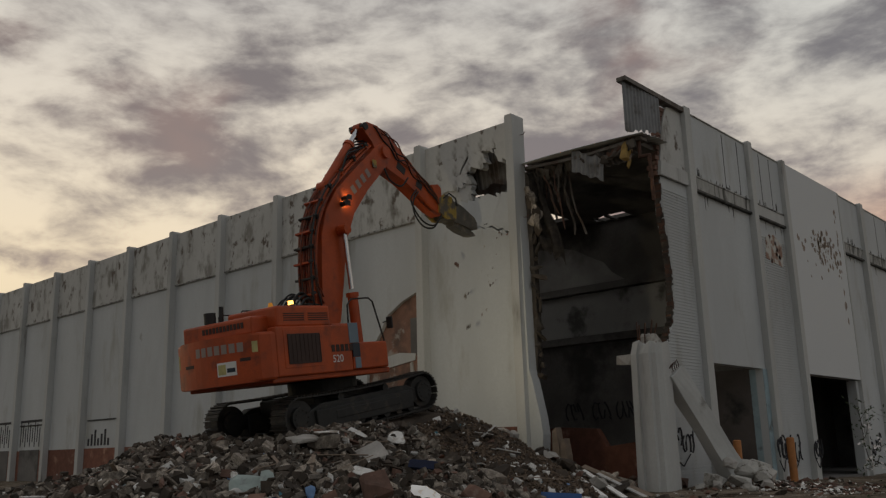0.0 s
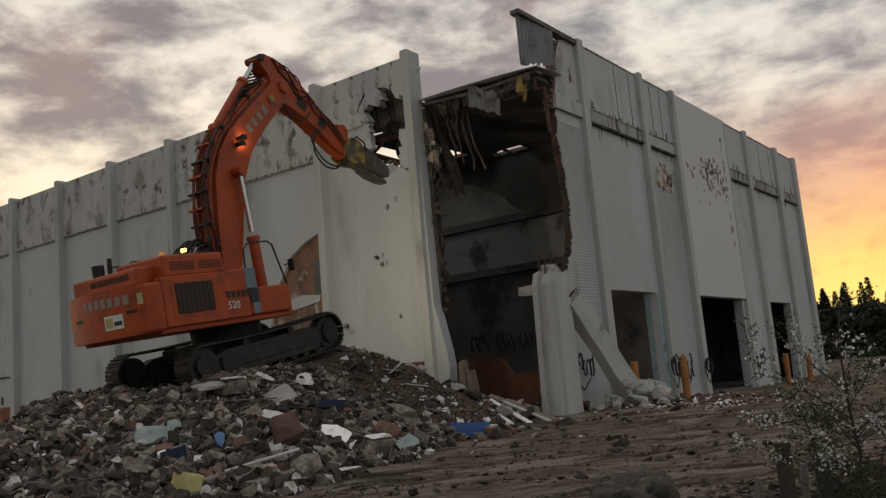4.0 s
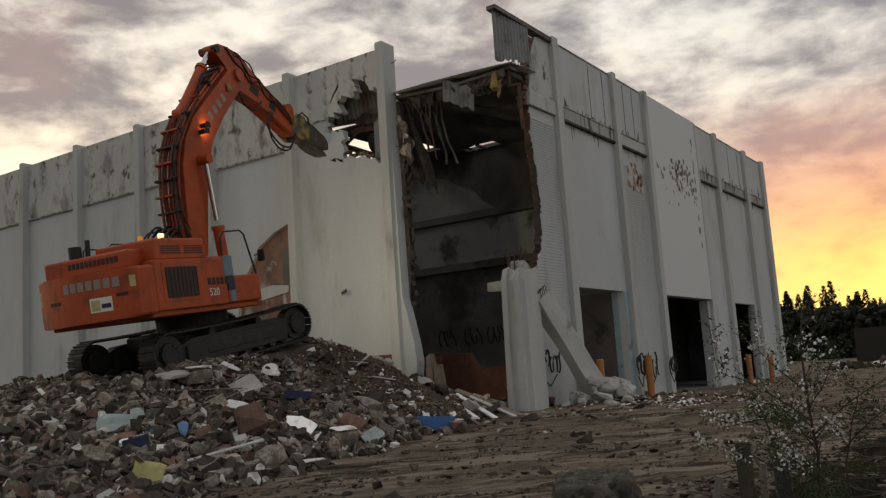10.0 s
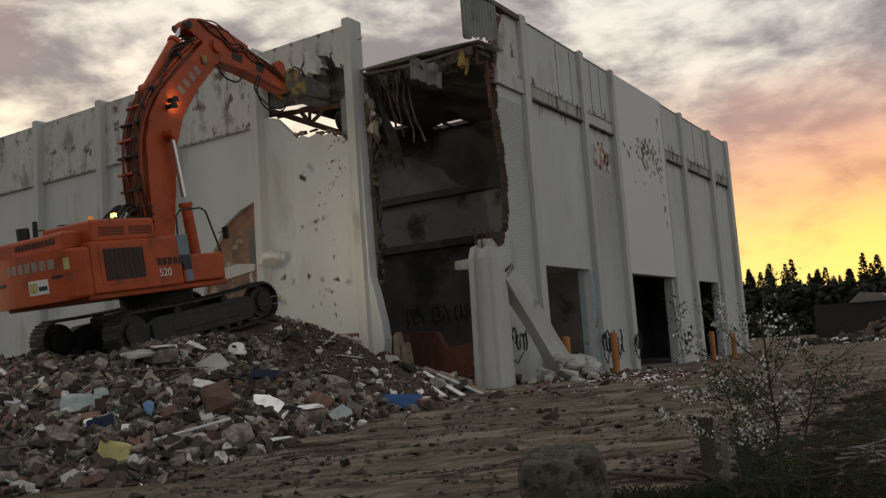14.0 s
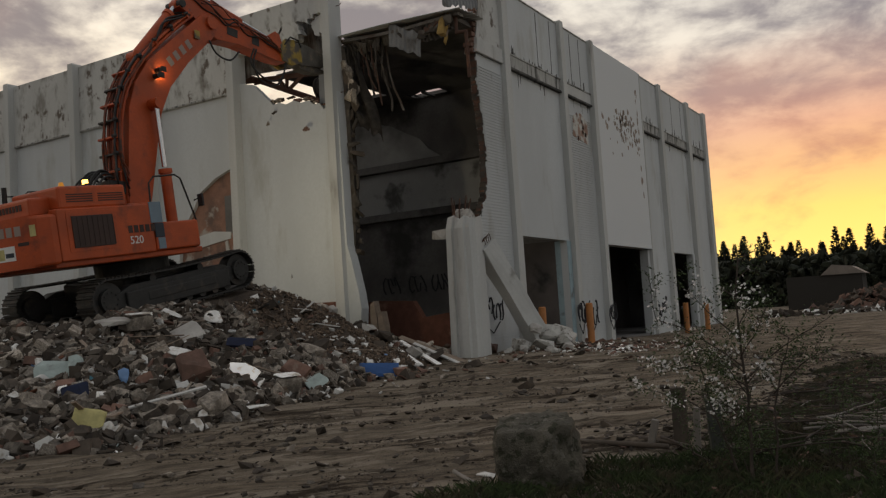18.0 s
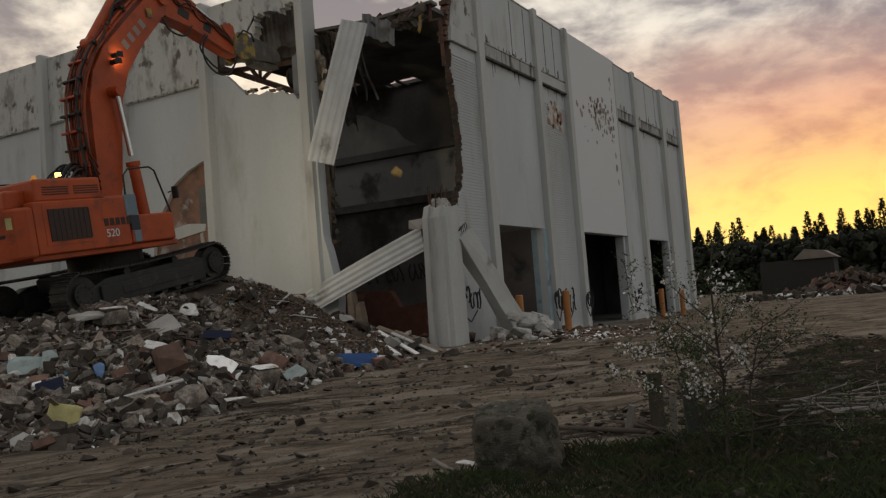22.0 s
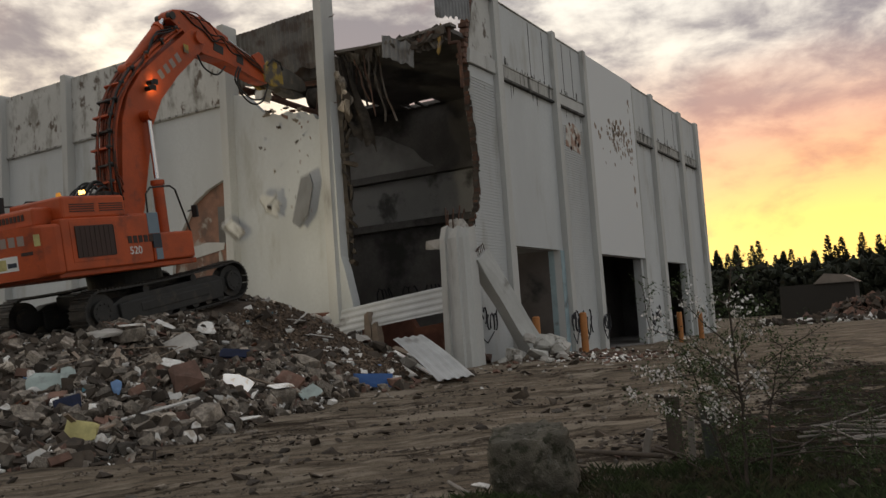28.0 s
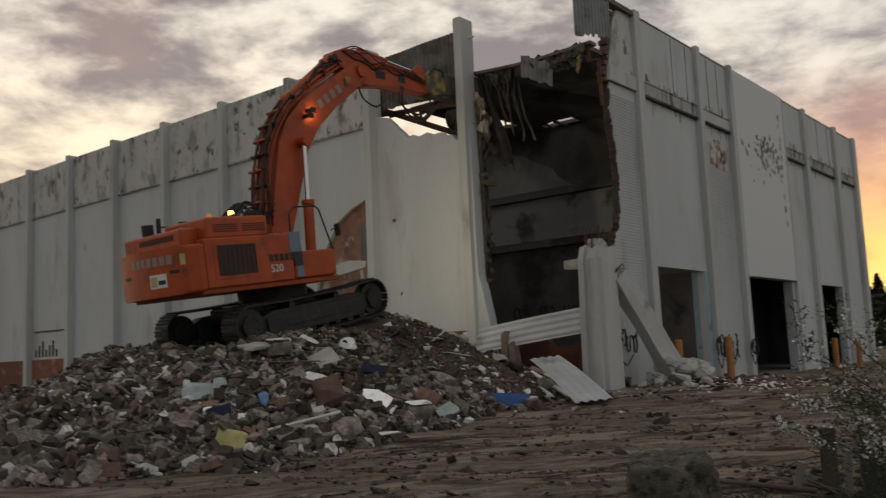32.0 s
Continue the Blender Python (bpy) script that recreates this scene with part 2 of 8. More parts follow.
ORANGE = material("orange_machine_paint", (0.43, 0.072, 0.016), 0.5, var=0.2, scale=1.2, fine=20, bump=0.08, second=(0.20, 0.045, 0.02), second_at=(0.52, 0.74), second_scale=1.9, third=(0.13, 0.05, 0.03), third_at=(0.66, 0.74), third_scale=3.2)
PIPEPAINT = material("dirty_pipe_paint", (0.20, 0.042, 0.016), 0.6, var=0.35, scale=4, fine=25, bump=0.1, second=(0.06, 0.03, 0.02), second_at=(0.45, 0.62), second_scale=5)
STEEL = material("dark_track_steel", (0.034, 0.034, 0.033), 0.62, metal=0.15, var=0.3, scale=3, fine=30, bump=0.3, second=(0.065, 0.055, 0.046), second_at=(0.52, 0.66), second_scale=2.4)

# ---- helpers for meshes ----


def part(name, bm, mat, parent=None, label="", smooth=False, m=None):
    me = bpy.data.meshes.new(name)
    bmesh.ops.recalc_face_normals(bm, faces=bm.faces)
    bm.to_mesh(me)
    bm.free()
    for mm in (mat if isinstance(mat, (list, tuple)) else (mat,)):
        me.materials.append(mm)
    if smooth:
        me.polygons.foreach_set("use_smooth", [True] * len(me.polygons))
    ob = new(name, me)
    if parent is not None:
        ob.parent = parent
    if m is not None:
        ob.matrix_basis = m
    if label:
        ob["label"] = label
    return ob


def thing(name, m, label, category, group="", kind=""):
    ob = new(name)
    ob.empty_display_size = 0.2
    ob.matrix_basis = m
    return tagged(ob, label, category, group, kind)


def box(bm, x0, x1, y0, y1, z0, z1, bevel=0.0, m=None):
    vs = [bm.verts.new(p) for p in ((x0, y0, z0), (x1, y0, z0), (x1, y1, z0), (x0, y1, z0), (x0, y0, z1), (x1, y0, z1), (x1, y1, z1), (x0, y1, z1))]
    fs = [bm.faces.new([vs[i] for i in q]) for q in ((3, 2, 1, 0), (4, 5, 6, 7), (0, 1, 5, 4), (1, 2, 6, 5), (2, 3, 7, 6), (3, 0, 4, 7))]
    if m is not None:
        for v in vs:
            v.co = m @ v.co
    if bevel:
        es = {e for f in fs for e in f.edges}
        bmesh.ops.bevel(bm, geom=list(es), offset=bevel, segments=2, affect="EDGES", profile=0.5)
    return vs


def boxbm(*a, **k):
    bm = bmesh.new()
    box(bm, *a, **k)
    return bm


def prism(bm, outline, y0, y1, axis="y", bevel=0.0, m=None):
    """An outline of (u, w) pushed from y0 to y1: along y (u=x, w=z), along x (u=y, w=z) or along z (u=x, w=y)."""
    def at(u, w, d):
        return {"y": (u, d, w), "x": (d, u, w), "z": (u, w, d)}[axis]
    a = [bm.verts.new(at(u, w, y0)) for u, w in outline]
    b = [bm.verts.new(at(u, w, y1)) for u, w in outline]
    n = len(a)
    fs = [bm.faces.new(a), bm.faces.new(b[::-1])]
    for i in range(n):
        fs.append(bm.faces.new((a[i], b[i], b[(i + 1) % n], a[(i + 1) % n])))
    if m is not None:
        for v in a + b:
            v.co = m @ v.co
    if bevel:
        es = list({e for f in fs[:2] for e in f.edges})
        bmesh.ops.bevel(bm, geom=es, offset=bevel, segments=2, affect="EDGES", profile=0.5)
    return a + b


def prismbm(*a, **k):
    bm = bmesh.new()
    prism(bm, *a, **k)
    return bm


def tube(bm, p0, p1, r0, r1=None, n=12, caps=True):
    r1 = r0 if r1 is None else r1
    p0, p1 = Vector(p0), Vector(p1)
    q = (p1 - p0).to_track_quat("Z", "Y").to_matrix()
    ra = [bm.verts.new(p0 + q @ Vector((r0 * math.cos(2 * math.pi * i / n), r0 * math.sin(2 * math.pi * i / n), 0))) for i in range(n)]
    rb = [bm.verts.new(p1 + q @ Vector((r1 * math.cos(2 * math.pi * i / n), r1 * math.sin(2 * math.pi * i / n), 0))) for i in range(n)]
    for i in range(n):
        bm.faces.new((ra[i], ra[(i + 1) % n], rb[(i + 1) % n], rb[i]))
    if caps:
        bm.faces.new(ra[::-1])
        bm.faces.new(rb)


def pipe(bm, pts, r, n=8):
    pts = [Vector(p) for p in pts]
    rings = []
    up = Vector((0.13, 0.31, 0.94)).normalized()
    for i, p in enumerate(pts):
        d = (pts[min(i + 1, len(pts) - 1)] - pts[max(i - 1, 0)]).normalized()
        s = d.cross(up)
        s = s.normalized() if s.length > 1e-4 else Vector((1, 0, 0))
        w = d.cross(s)
        rad = r[i] if isinstance(r, (list, tuple)) else r
        rings.append([bm.verts.new(p + rad * (math.cos(2 * math.pi * k / n) * s + math.sin(2 * math.pi * k / n) * w)) for k in range(n)])
    for a, b in zip(rings, rings[1:]):
        for k in range(n):
            bm.faces.new((a[k], a[(k + 1) % n], b[(k + 1) % n], b[k]))
    bm.faces.new(rings[0][::-1])
    bm.faces.new(rings[-1])


def curve_pts(p0, p1, sag, n=9, side=(0, 0, -1)):
    p0, p1, s = Vector(p0), Vector(p1), Vector(side)
    return [p0.lerp(p1, i / (n - 1)) + s * sag * 4 * (i / (n - 1)) * (1 - i / (n - 1)) for i in range(n)]


def chunk_mesh(name, rnd, sx, sy, sz, mats, rough=0.25, n=12):
    """A broken lump: the hull of points scattered near a box's faces."""
    bm = bmesh.new()
    for _ in range(n):
        p = Vector((rnd.uniform(-1, 1), rnd.uniform(-1, 1), rnd.uniform(-1, 1)))
        k = max(abs(c) for c in p)
        p = p / k * rnd.uniform(1 - rough, 1)
        bm.verts.new((p.x * sx, p.y * sy, p.z * sz))
    bmesh.ops.convex_hull(bm, input=bm.verts)
    bmesh.ops.delete(bm, geom=[v for v in bm.verts if not v.link_faces], context="VERTS")
    me = bpy.data.meshes.new(name)
    bm.to_mesh(me)
    bm.free()
    for mm in mats if isinstance(mats, (list, tuple)) else (mats,):
        me.materials.append(mm)
    return me

# ---- ground ----


def smooth01(v):
    v = max(0.0, min(1.0, v))
    return v * v * (3 - 2 * v)


def ground_z(x, y):
    """The yard: level, with shallow ruts, a bank by the camera's side and a slight fall beyond the corner."""
    z = 0.0068 * max(0.0, min(26.0, y + 23.5)) - 0.30 * smooth01((y - 4) / 14.0)
    near = smooth01(1 - (math.hypot(x - 2, y + 6) - 10) / 35)
    z += 0.06 * noise.noise((x * 0.35, y * 0.35, 0)) * near + 0.035 * noise.noise((x * 1.3, y * 1.3, 2.0)) * near + 0.02 * noise.noise((x * 3.7, y * 3.7, 5.0)) * near
    z += 0.03 * noise.noise(((-x * 0.47 + y * 0.88) * 2.4, (x * 0.88 + y * 0.47) * 0.4, 7.0)) * near
    rut = math.sin((-x * 0.47 + y * 0.88) * 2.7 + 1.6 * noise.noise((x * 0.16, y * 0.16, 9)))
    z -= 0.06 * max(0.0, rut) ** 2 * smooth01(1 - abs(x - 7 + 0.2 * (y + 10)) / 11) * near
    return z


TOE = [(-24, 0.8), (-17.3, 2.9), (-16, 3.5), (-13.3, 3.6), (-11.4, 2.95), (-8.7, 2.1), (-3, 0.35), (0.5, -0.6)]      # where the heap's foot lies, by y
CREST = [(-24, 0.0), (-20, 0.3), (-16, 0.85), (-13, 1.38), (-10.8, 1.72), (-5, 2.44), (-4.3, 2.62), (-3, 2.1), (-2, 1.4), (-1, 0.8), (0.4, 0.5)]
FLANK = [(-32, 0.0), (-27.5, 0.06), (-22.2, 0.20), (-18.8, 0.46), (-16.6, 0.77), (-12, 0.95), (-9, 1.0)]


def along(v, table):
    if v <= table[0][0]:
        return table[0][1]
    for (a, p), (b, q) in zip(table, table[1:]):
        if v <= b:
            return p + (q - p) * (v - a) / (b - a)
    return table[-1][1]


def mound_z(x, y):
    """The heap of rubble under the machine, sloping down to its foot and along the wall."""
    x, y = x - 0.04, y - 0.05
    w = along(y, TOE) - x
    if w < -0.6:
        return -0.5
    reach = 5.6 if y < -4.5 else 5.6 - 1.9 * min(1.0, (y + 4.5) / 3)
    u = max(0.0, min(1.0, w / reach))
    n = 0.34 * noise.noise((x * 0.5, y * 0.5, 1.0)) + 0.17 * noise.noise((x * 1.5, y * 1.5, 4.0)) + 0.07 * noise.noise((x * 4.2, y * 4.2, 7.0))
    spill = 0.32 * math.exp(-((x + 3.5) / 1.0) ** 2 - ((y + 5.1) / 0.9) ** 2) - 0.26 * math.exp(-((x + 8.2) / 2.2) ** 2 - ((y + 11.2) / 1.5) ** 2)
    calm = 1.0
    if -11.4 < y < -4.6:
        calm = 0.1 + 0.9 * smooth01((abs(x + 5.7) - 2.0) / 1.2)
    return along(y, CREST) * along(x + 1.7 * min(0.0, y + 7.5), FLANK) * u ** 0.9 + n * calm * min(1.0, u * 2.2 + 0.12) - 0.12 * (1 - u) + 0.09 + spill


def surface_z(x, y):
    return max(ground_z(x, y), mound_z(x, y))


def grid_mesh(name, xs, ys, fz):
    me = bpy.data.meshes.new(name)
    nx, ny = len(xs), len(ys)
    vs = [(x, y, fz(x, y)) for y in ys for x in xs]
    fs = [(j * nx + i, j * nx + i + 1, (j + 1) * nx + i + 1, (j + 1) * nx + i) for j in range(ny - 1) for i in range(nx - 1)]
    me.from_pydata(vs, [], fs)
    me.polygons.foreach_set("use_smooth", [True] * len(me.polygons))
    return me


def spread(a, b, step, far):
    """Even steps from a to b, then ever wider ones out to far on both sides."""
    v = [a + i * step for i in range(int((b - a) / step) + 1)]
    s, lo, hi = step, v[0], v[-1]
    while hi < far:
        s *= 1.35
        lo, hi = lo - s, hi + s
        v = [lo] + v + [hi]
    return v


def build_ground():
    me = grid_mesh("ground", spread(-14, 20, 0.2, 1500), spread(-24, 8, 0.2, 1500), ground_z)
    me.materials.append(GROUND)
    tagged(new("ground", me), "brown rutted dirt yard with pale dry patches", "ground", kind="structure")


build_ground()

# ---- the hall ----
TOP, PARAPET, LEDGE = 13.32, 13.20, 10.32
WALL_L, WALL_IN = 0.36, 0.62   # outer and inner face of the south wall
PX = [-5.10, -9.74] + [-14.39 - 4.66 * i for i in range(4)] + [-33.08 - 4.81 * i for i in range(9)]  # left edges of the south pillars
PW = 0.34
COLR = PX[0] + PW  # right edge of the standing pillar at the lost corner


def south_wall():
    root = thing("wall_south", Matrix(), "long white-painted concrete wall in bays, stained along the parapet", "wall", kind="structure")
    for i, x in enumerate(PX):
        bm = bmesh.new()
        prism(bm, [(x, -0.2), (x + PW + 0.06, -0.2), (x + PW, 6), (x + PW, TOP - 0.05), (x + PW - 0.03, TOP), (x + 0.03, TOP), (x, TOP - 0.05)], -0.02, WALL_IN + 0.05)
        part("pillar", bm, PILLAR, root)
    for i in range(1, len(PX)):
        x0, x1 = PX[i] + PW, PX[i - 1]
        if i == 1:
            continue
        if i == 2:
            # this bay is broken open behind the machine
            out = [(x0, -0.2), (x0 + 0.6, 1.0), (x1 - 3.2, 2.4), (x1 - 3.4, 3.4), (x1 - 3.2, 4.8), (x1 - 2.9, 5.6), (x1 - 2.4, 6.2), (x1 - 2.0, 6.8), (x1 - 1.2, 7.25), (x1 - 0.45, 7.5), (x1, 7.55), (x1, LEDGE), (x0, LEDGE)]
            part("wall_panel", prismbm(out, WALL_L, WALL_IN), PAINT, root)
        else:
            part("wall_panel", boxbm(x0, x1, WALL_L, WALL_IN, 2.05, LEDGE), PAINT, root)
            part("plinth", boxbm(x0, x1, WALL_L - 0.03, WALL_IN, -0.3, 2.05), BRICKRED, root, "dull red painted lower band of the wall")
        part("parapet", boxbm(x0, x1, WALL_L - 0.09, WALL_IN + 0.02, LEDGE, PARAPET), PAINT_UP, root, "weather-stained parapet band")


south_wall()

RP = [(3.92, 4.36), (9.24, 9.62), (12.65, 13.05), (19.5, 19.66), (22.72, 23.2), (28.25, 28.88), (32.2, 32.84)]  # east pillars along y


# the torn edge of the end wall: height and y
TORN = [(-0.3, 1.15), (3.3, 1.2), (4.1, 1.3), (4.76, 1.72), (5.3, 2.1), (5.94, 2.28), (7.12, 2.36), (8.27, 2.22), (9.0, 2.06), (9.4, 2.06), (10.0, 2.08), (10.34, 2.09)]


def east_wall():
    root = thing("wall_east", Matrix(), "white-painted end wall with tall loading openings", "wall", kind="structure")
    for y0, y1 in RP:
        bm = bmesh.new()
        if y1 - y0 < 0.3:
            prism(bm, [(y0, -0.5), (y1, -0.5), (y1, PARAPET), (y0, PARAPET)], -0.6, -0.03, "x")
        else:
            prism(bm, [(y0 - 0.02, -0.5), (y1 + 0.06, -0.5), (y1, 6.0), (y1, TOP - 0.04), (y1 - 0.03, TOP), (y0 + 0.03, TOP), (y0, TOP - 0.04), (y0, 6.0)], -0.6, 0.0, "x")
        part("pillar", bm, PILLAR, root)
    doors = {0: (4.36, 8.85, 4.18), 2: (13.05, 19.5, 4.16), 4: (23.2, 27.8, 4.13)}
    for i in range(len(RP) - 1):
        y0, y1 = RP[i][1], RP[i + 1][0]
        if i in doors:
            a, b, h = doors[i]
            out = [(y0, h), (y1, h), (y1, LEDGE), (y0, LEDGE)]
            part("wall_panel", prismbm(out, -0.55, -0.25, "x"), PAINT, root)
            if y1 - b > 0.1:
                part("door_jamb", prismbm([(b, -0.5), (y1, -0.5), (y1, h), (b, h)], -0.5, -0.22, "x"), PAINT, root)
        else:
            part("wall_panel", prismbm([(y0, -0.5), (y1, -0.5), (y1, LEDGE), (y0, LEDGE)], -0.55, -0.25, "x"), PAINT, root)
        part("parapet", prismbm([(y0, LEDGE), (y1, LEDGE), (y1, PARAPET), (y0, PARAPET)], -0.57, -0.18, "x"), PAINT, root, "weather-stained parapet band")
        part("coping", prismbm([(y0, PARAPET), (y1, PARAPET), (y1, PARAPET + 0.05), (y0, PARAPET + 0.05)], -0.6, -0.14, "x", bevel=0.012), PAINT_UP, root, "stained coping")
    # torn strip beside the first pillar
    edge = [(y_, z_) for z_, y_ in TORN]
    part("wall_panel", prismbm([(3.92, LEDGE), (3.92, -0.3)] + edge, -0.45, -0.2, "x"), PAINT, root)
    part("parapet", prismbm([(3.92, LEDGE), (1.95, LEDGE), (2.12, 10.91), (2.3, 11.6), (2.55, 12.46), (2.85, 13.0), (3.92, PARAPET)], -0.57, -0.16, "x"), PAINT_UP, root)


east_wall()


def shell():
    tagged(part("wall_north", boxbm(-75, -0.6, 32.45, 32.8, -0.5, 13), INNER_DARK), "dark grey inner wall of the hall", "wall", kind="structure")
    tagged(part("wall_west", boxbm(-75.4, -75, 0.3, 32.8, -0.5, 13), INNER_DARK), "dark grey inner wall of the hall", "wall", kind="structure")
    tagged(part("wall_inner", boxbm(-74.9, -0.7, 9.0, 9.3, -0.5, 11.2), INNER_DARK), "dark grey partition inside the hall", "wall", kind="structure")
    bm = bmesh.new()
    box(bm, -4.9, -0.3, 1.0, 32.4, 11.2, 11.35)
    box(bm, -75, -14, 0.7, 32.4, 11.2, 11.35)
    box(bm, -14, -7.5, 7.4, 32.4, 11.2, 11.35)
    box(bm, -7.5, -4.9, 3.4, 8.0, 11.2, 11.35)
    box(bm, -7.5, -4.9, 8.75, 32.4, 11.2, 11.35)
    box(bm, -5.2, -4.9, 8.0, 8.75, 11.2, 11.35)
    box(bm, -7.5, -6.9, 8.0, 8.75, 11.2, 11.35)
    box(bm, -6.6, -6.5, 7.9, 8.85, 11.14, 11.2)
    box(bm, -6.05, -5.9, 7.9, 8.85, 11.12, 11.2)
    prism(bm, [(-6.95, 8.0), (-6.0, 8.0), (-6.4, 8.25), (-6.95, 8.5)], 11.25, 11.3, "z")
    tagged(part("ceiling", bm, INNER_DARK), "dark sheet roof seen from below", "ceiling", kind="structure")
    tagged(part("floor", boxbm(-75, -0.3, 0.4, 32.4, -0.5, -0.05), INNER_DARK), "dark concrete floor of the hall", "floor", kind="structure")


shell()

# ---- rubble heap ----
BRICKB = material("broken_brick", (0.155, 0.090, 0.068), 0.92, island=0.35, var=0.3, scale=4, fine=40, bump=0.4, second=(0.22, 0.17, 0.14), second_scale=3, random_value=0.35)
LUMP = material("broken_concrete", (0.33, 0.288, 0.240), 0.93, island=0.75, var=0.6, scale=7, fine=28, grit=0.72, bump=0.9, bump_dist=0.02, second=(0.15, 0.125, 0.10), second_at=(0.48, 0.64), second_scale=4.0, third=(0.20, 0.145, 0.105), third_at=(0.58, 0.68), third_scale=2.2, random_value=0.45)
LUMPD = material("dark_rubble", (0.066, 0.052, 0.040), 0.95, island=0.5, var=0.35, scale=2, fine=25, bump=0.5, bump_dist=0.01, second=(0.13, 0.10, 0.075), second_scale=2)
PALE = material("white_painted_plaster", (0.78, 0.77, 0.74), 0.8, island=0.35, var=0.15, scale=3, fine=20, bump=0.3, second=(0.46, 0.41, 0.35), second_at=(0.52, 0.66), second_scale=5, third=(0.26, 0.21, 0.16), third_at=(0.64, 0.72), third_scale=3, random_value=0.3)
BLUE = material("blue_plastic", (0.03, 0.10, 0.30), 0.45, var=0.15, scale=3, second=(0.06, 0.09, 0.14), second_scale=4)
YELLOW = material("yellow_foam", (0.50, 0.45, 0.20), 0.9, var=0.2, scale=6, second=(0.5, 0.48, 0.38), second_scale=4)
GREENISH = material("pale_green_plaster", (0.38, 0.45, 0.43), 0.8, var=0.15, scale=3, second=(0.25, 0.27, 0.26), second_scale=3)
WOOD = material("weathered_timber", (0.27, 0.21, 0.16), 0.85, var=0.25, scale=3, fine=30, stretch=(0.3, 1, 1), second=(0.12, 0.095, 0.075))


SKYBLUE = material("light_blue_plastic", (0.14, 0.25, 0.45), 0.5, var=0.15, scale=6)
NAVY = material("navy_cloth", (0.012, 0.018, 0.045), 0.9, var=0.3, scale=6)
TEAL = material("teal_paint", (0.03, 0.13, 0.17), 0.6, var=0.2, scale=6)
RUSTY = material("rust_brown_scrap", (0.17, 0.07, 0.04), 0.85, var=0.3, scale=6)
CLOD = material("brown_clods", (0.135, 0.098, 0.070), 0.95, island=0.4, var=0.3, scale=6, fine=30, bump=0.5, second=(0.085, 0.062, 0.046), second_scale=4)


def templates(seed, count, n=11, boxy=0.0):
    """Broken bits: hulls of scattered points, and for a share of them squared chips of slab, tile and brick."""
    rnd = random.Random(seed)
    out = []
    for k in range(count):
        bm = bmesh.new()
        if k < boxy * count:
            sx, sy, sz = 1, rnd.uniform(0.35, 0.9), rnd.choice((0.06, 0.10, 0.18, 0.32, 0.45))
            for ax in (-1, 1):
                for ay in (-1, 1):
                    cut = rnd.uniform(0.55, 1.0)
                    for az in (-1, 1):
                        bm.verts.new((ax * sx * cut * rnd.uniform(0.94, 1), ay * sy * rnd.uniform(0.8, 1), az * sz))
            if rnd.random() < 0.6:
                for az in (-1, 1):
                    bm.verts.new((rnd.uniform(0.9, 1.3), rnd.uniform(-0.4, 0.4) * sy, az * sz * 0.9))
        else:
            sx, sy, sz = 1, rnd.uniform(0.35, 1), rnd.choice((0.14, 0.22, 0.35, 0.5, 0.75))
            for _ in range(n):
                p = Vector((rnd.uniform(-1, 1), rnd.uniform(-1, 1), rnd.uniform(-1, 1)))
                p = p / max(abs(c) for c in p) * rnd.uniform(0.75, 1)
                bm.verts.new((p.x * sx, p.y * sy, p.z * sz))
        bmesh.ops.convex_hull(bm, input=bm.verts)
        bmesh.ops.delete(bm, geom=[v for v in bm.verts if not v.link_faces], context="VERTS")
        bm.verts.index_update()
        out.append((np.array([v.co[:] for v in bm.verts]), [[v.index for v in f.verts] for f in bm.faces]))
        bm.free()
    return out


def scatter(name, tmpl, spots, mat, parent=None, label=""):
    """Many small pieces in one mesh; spots: x, y, z, size, and a random seed's worth of turn."""
    vs, fs, n0 = [], [], 0
    for k, (x, y, z, s, rx, ry, rz) in enumerate(spots):
        v, faces = tmpl[k % len(tmpl)]
        m = np.array(Euler((rx, ry, rz)).to_matrix())
        vs.append(v @ m.T * s + (x, y, z))
        fs.extend([[i + n0 for i in f] for f in faces])
        n0 += len(v)
    me = bpy.data.meshes.new(name)
    me.from_pydata(np.vstack(vs).tolist(), [], fs)
    me.materials.append(mat)
    ob = new(name, me)
    if parent is not None:
        ob.parent = parent
    if label:
        ob["label"] = label
    return ob


def under_tracks(x, y):
    return abs(x + 5.7) < 2.1 and -10.9 < y < -4.95


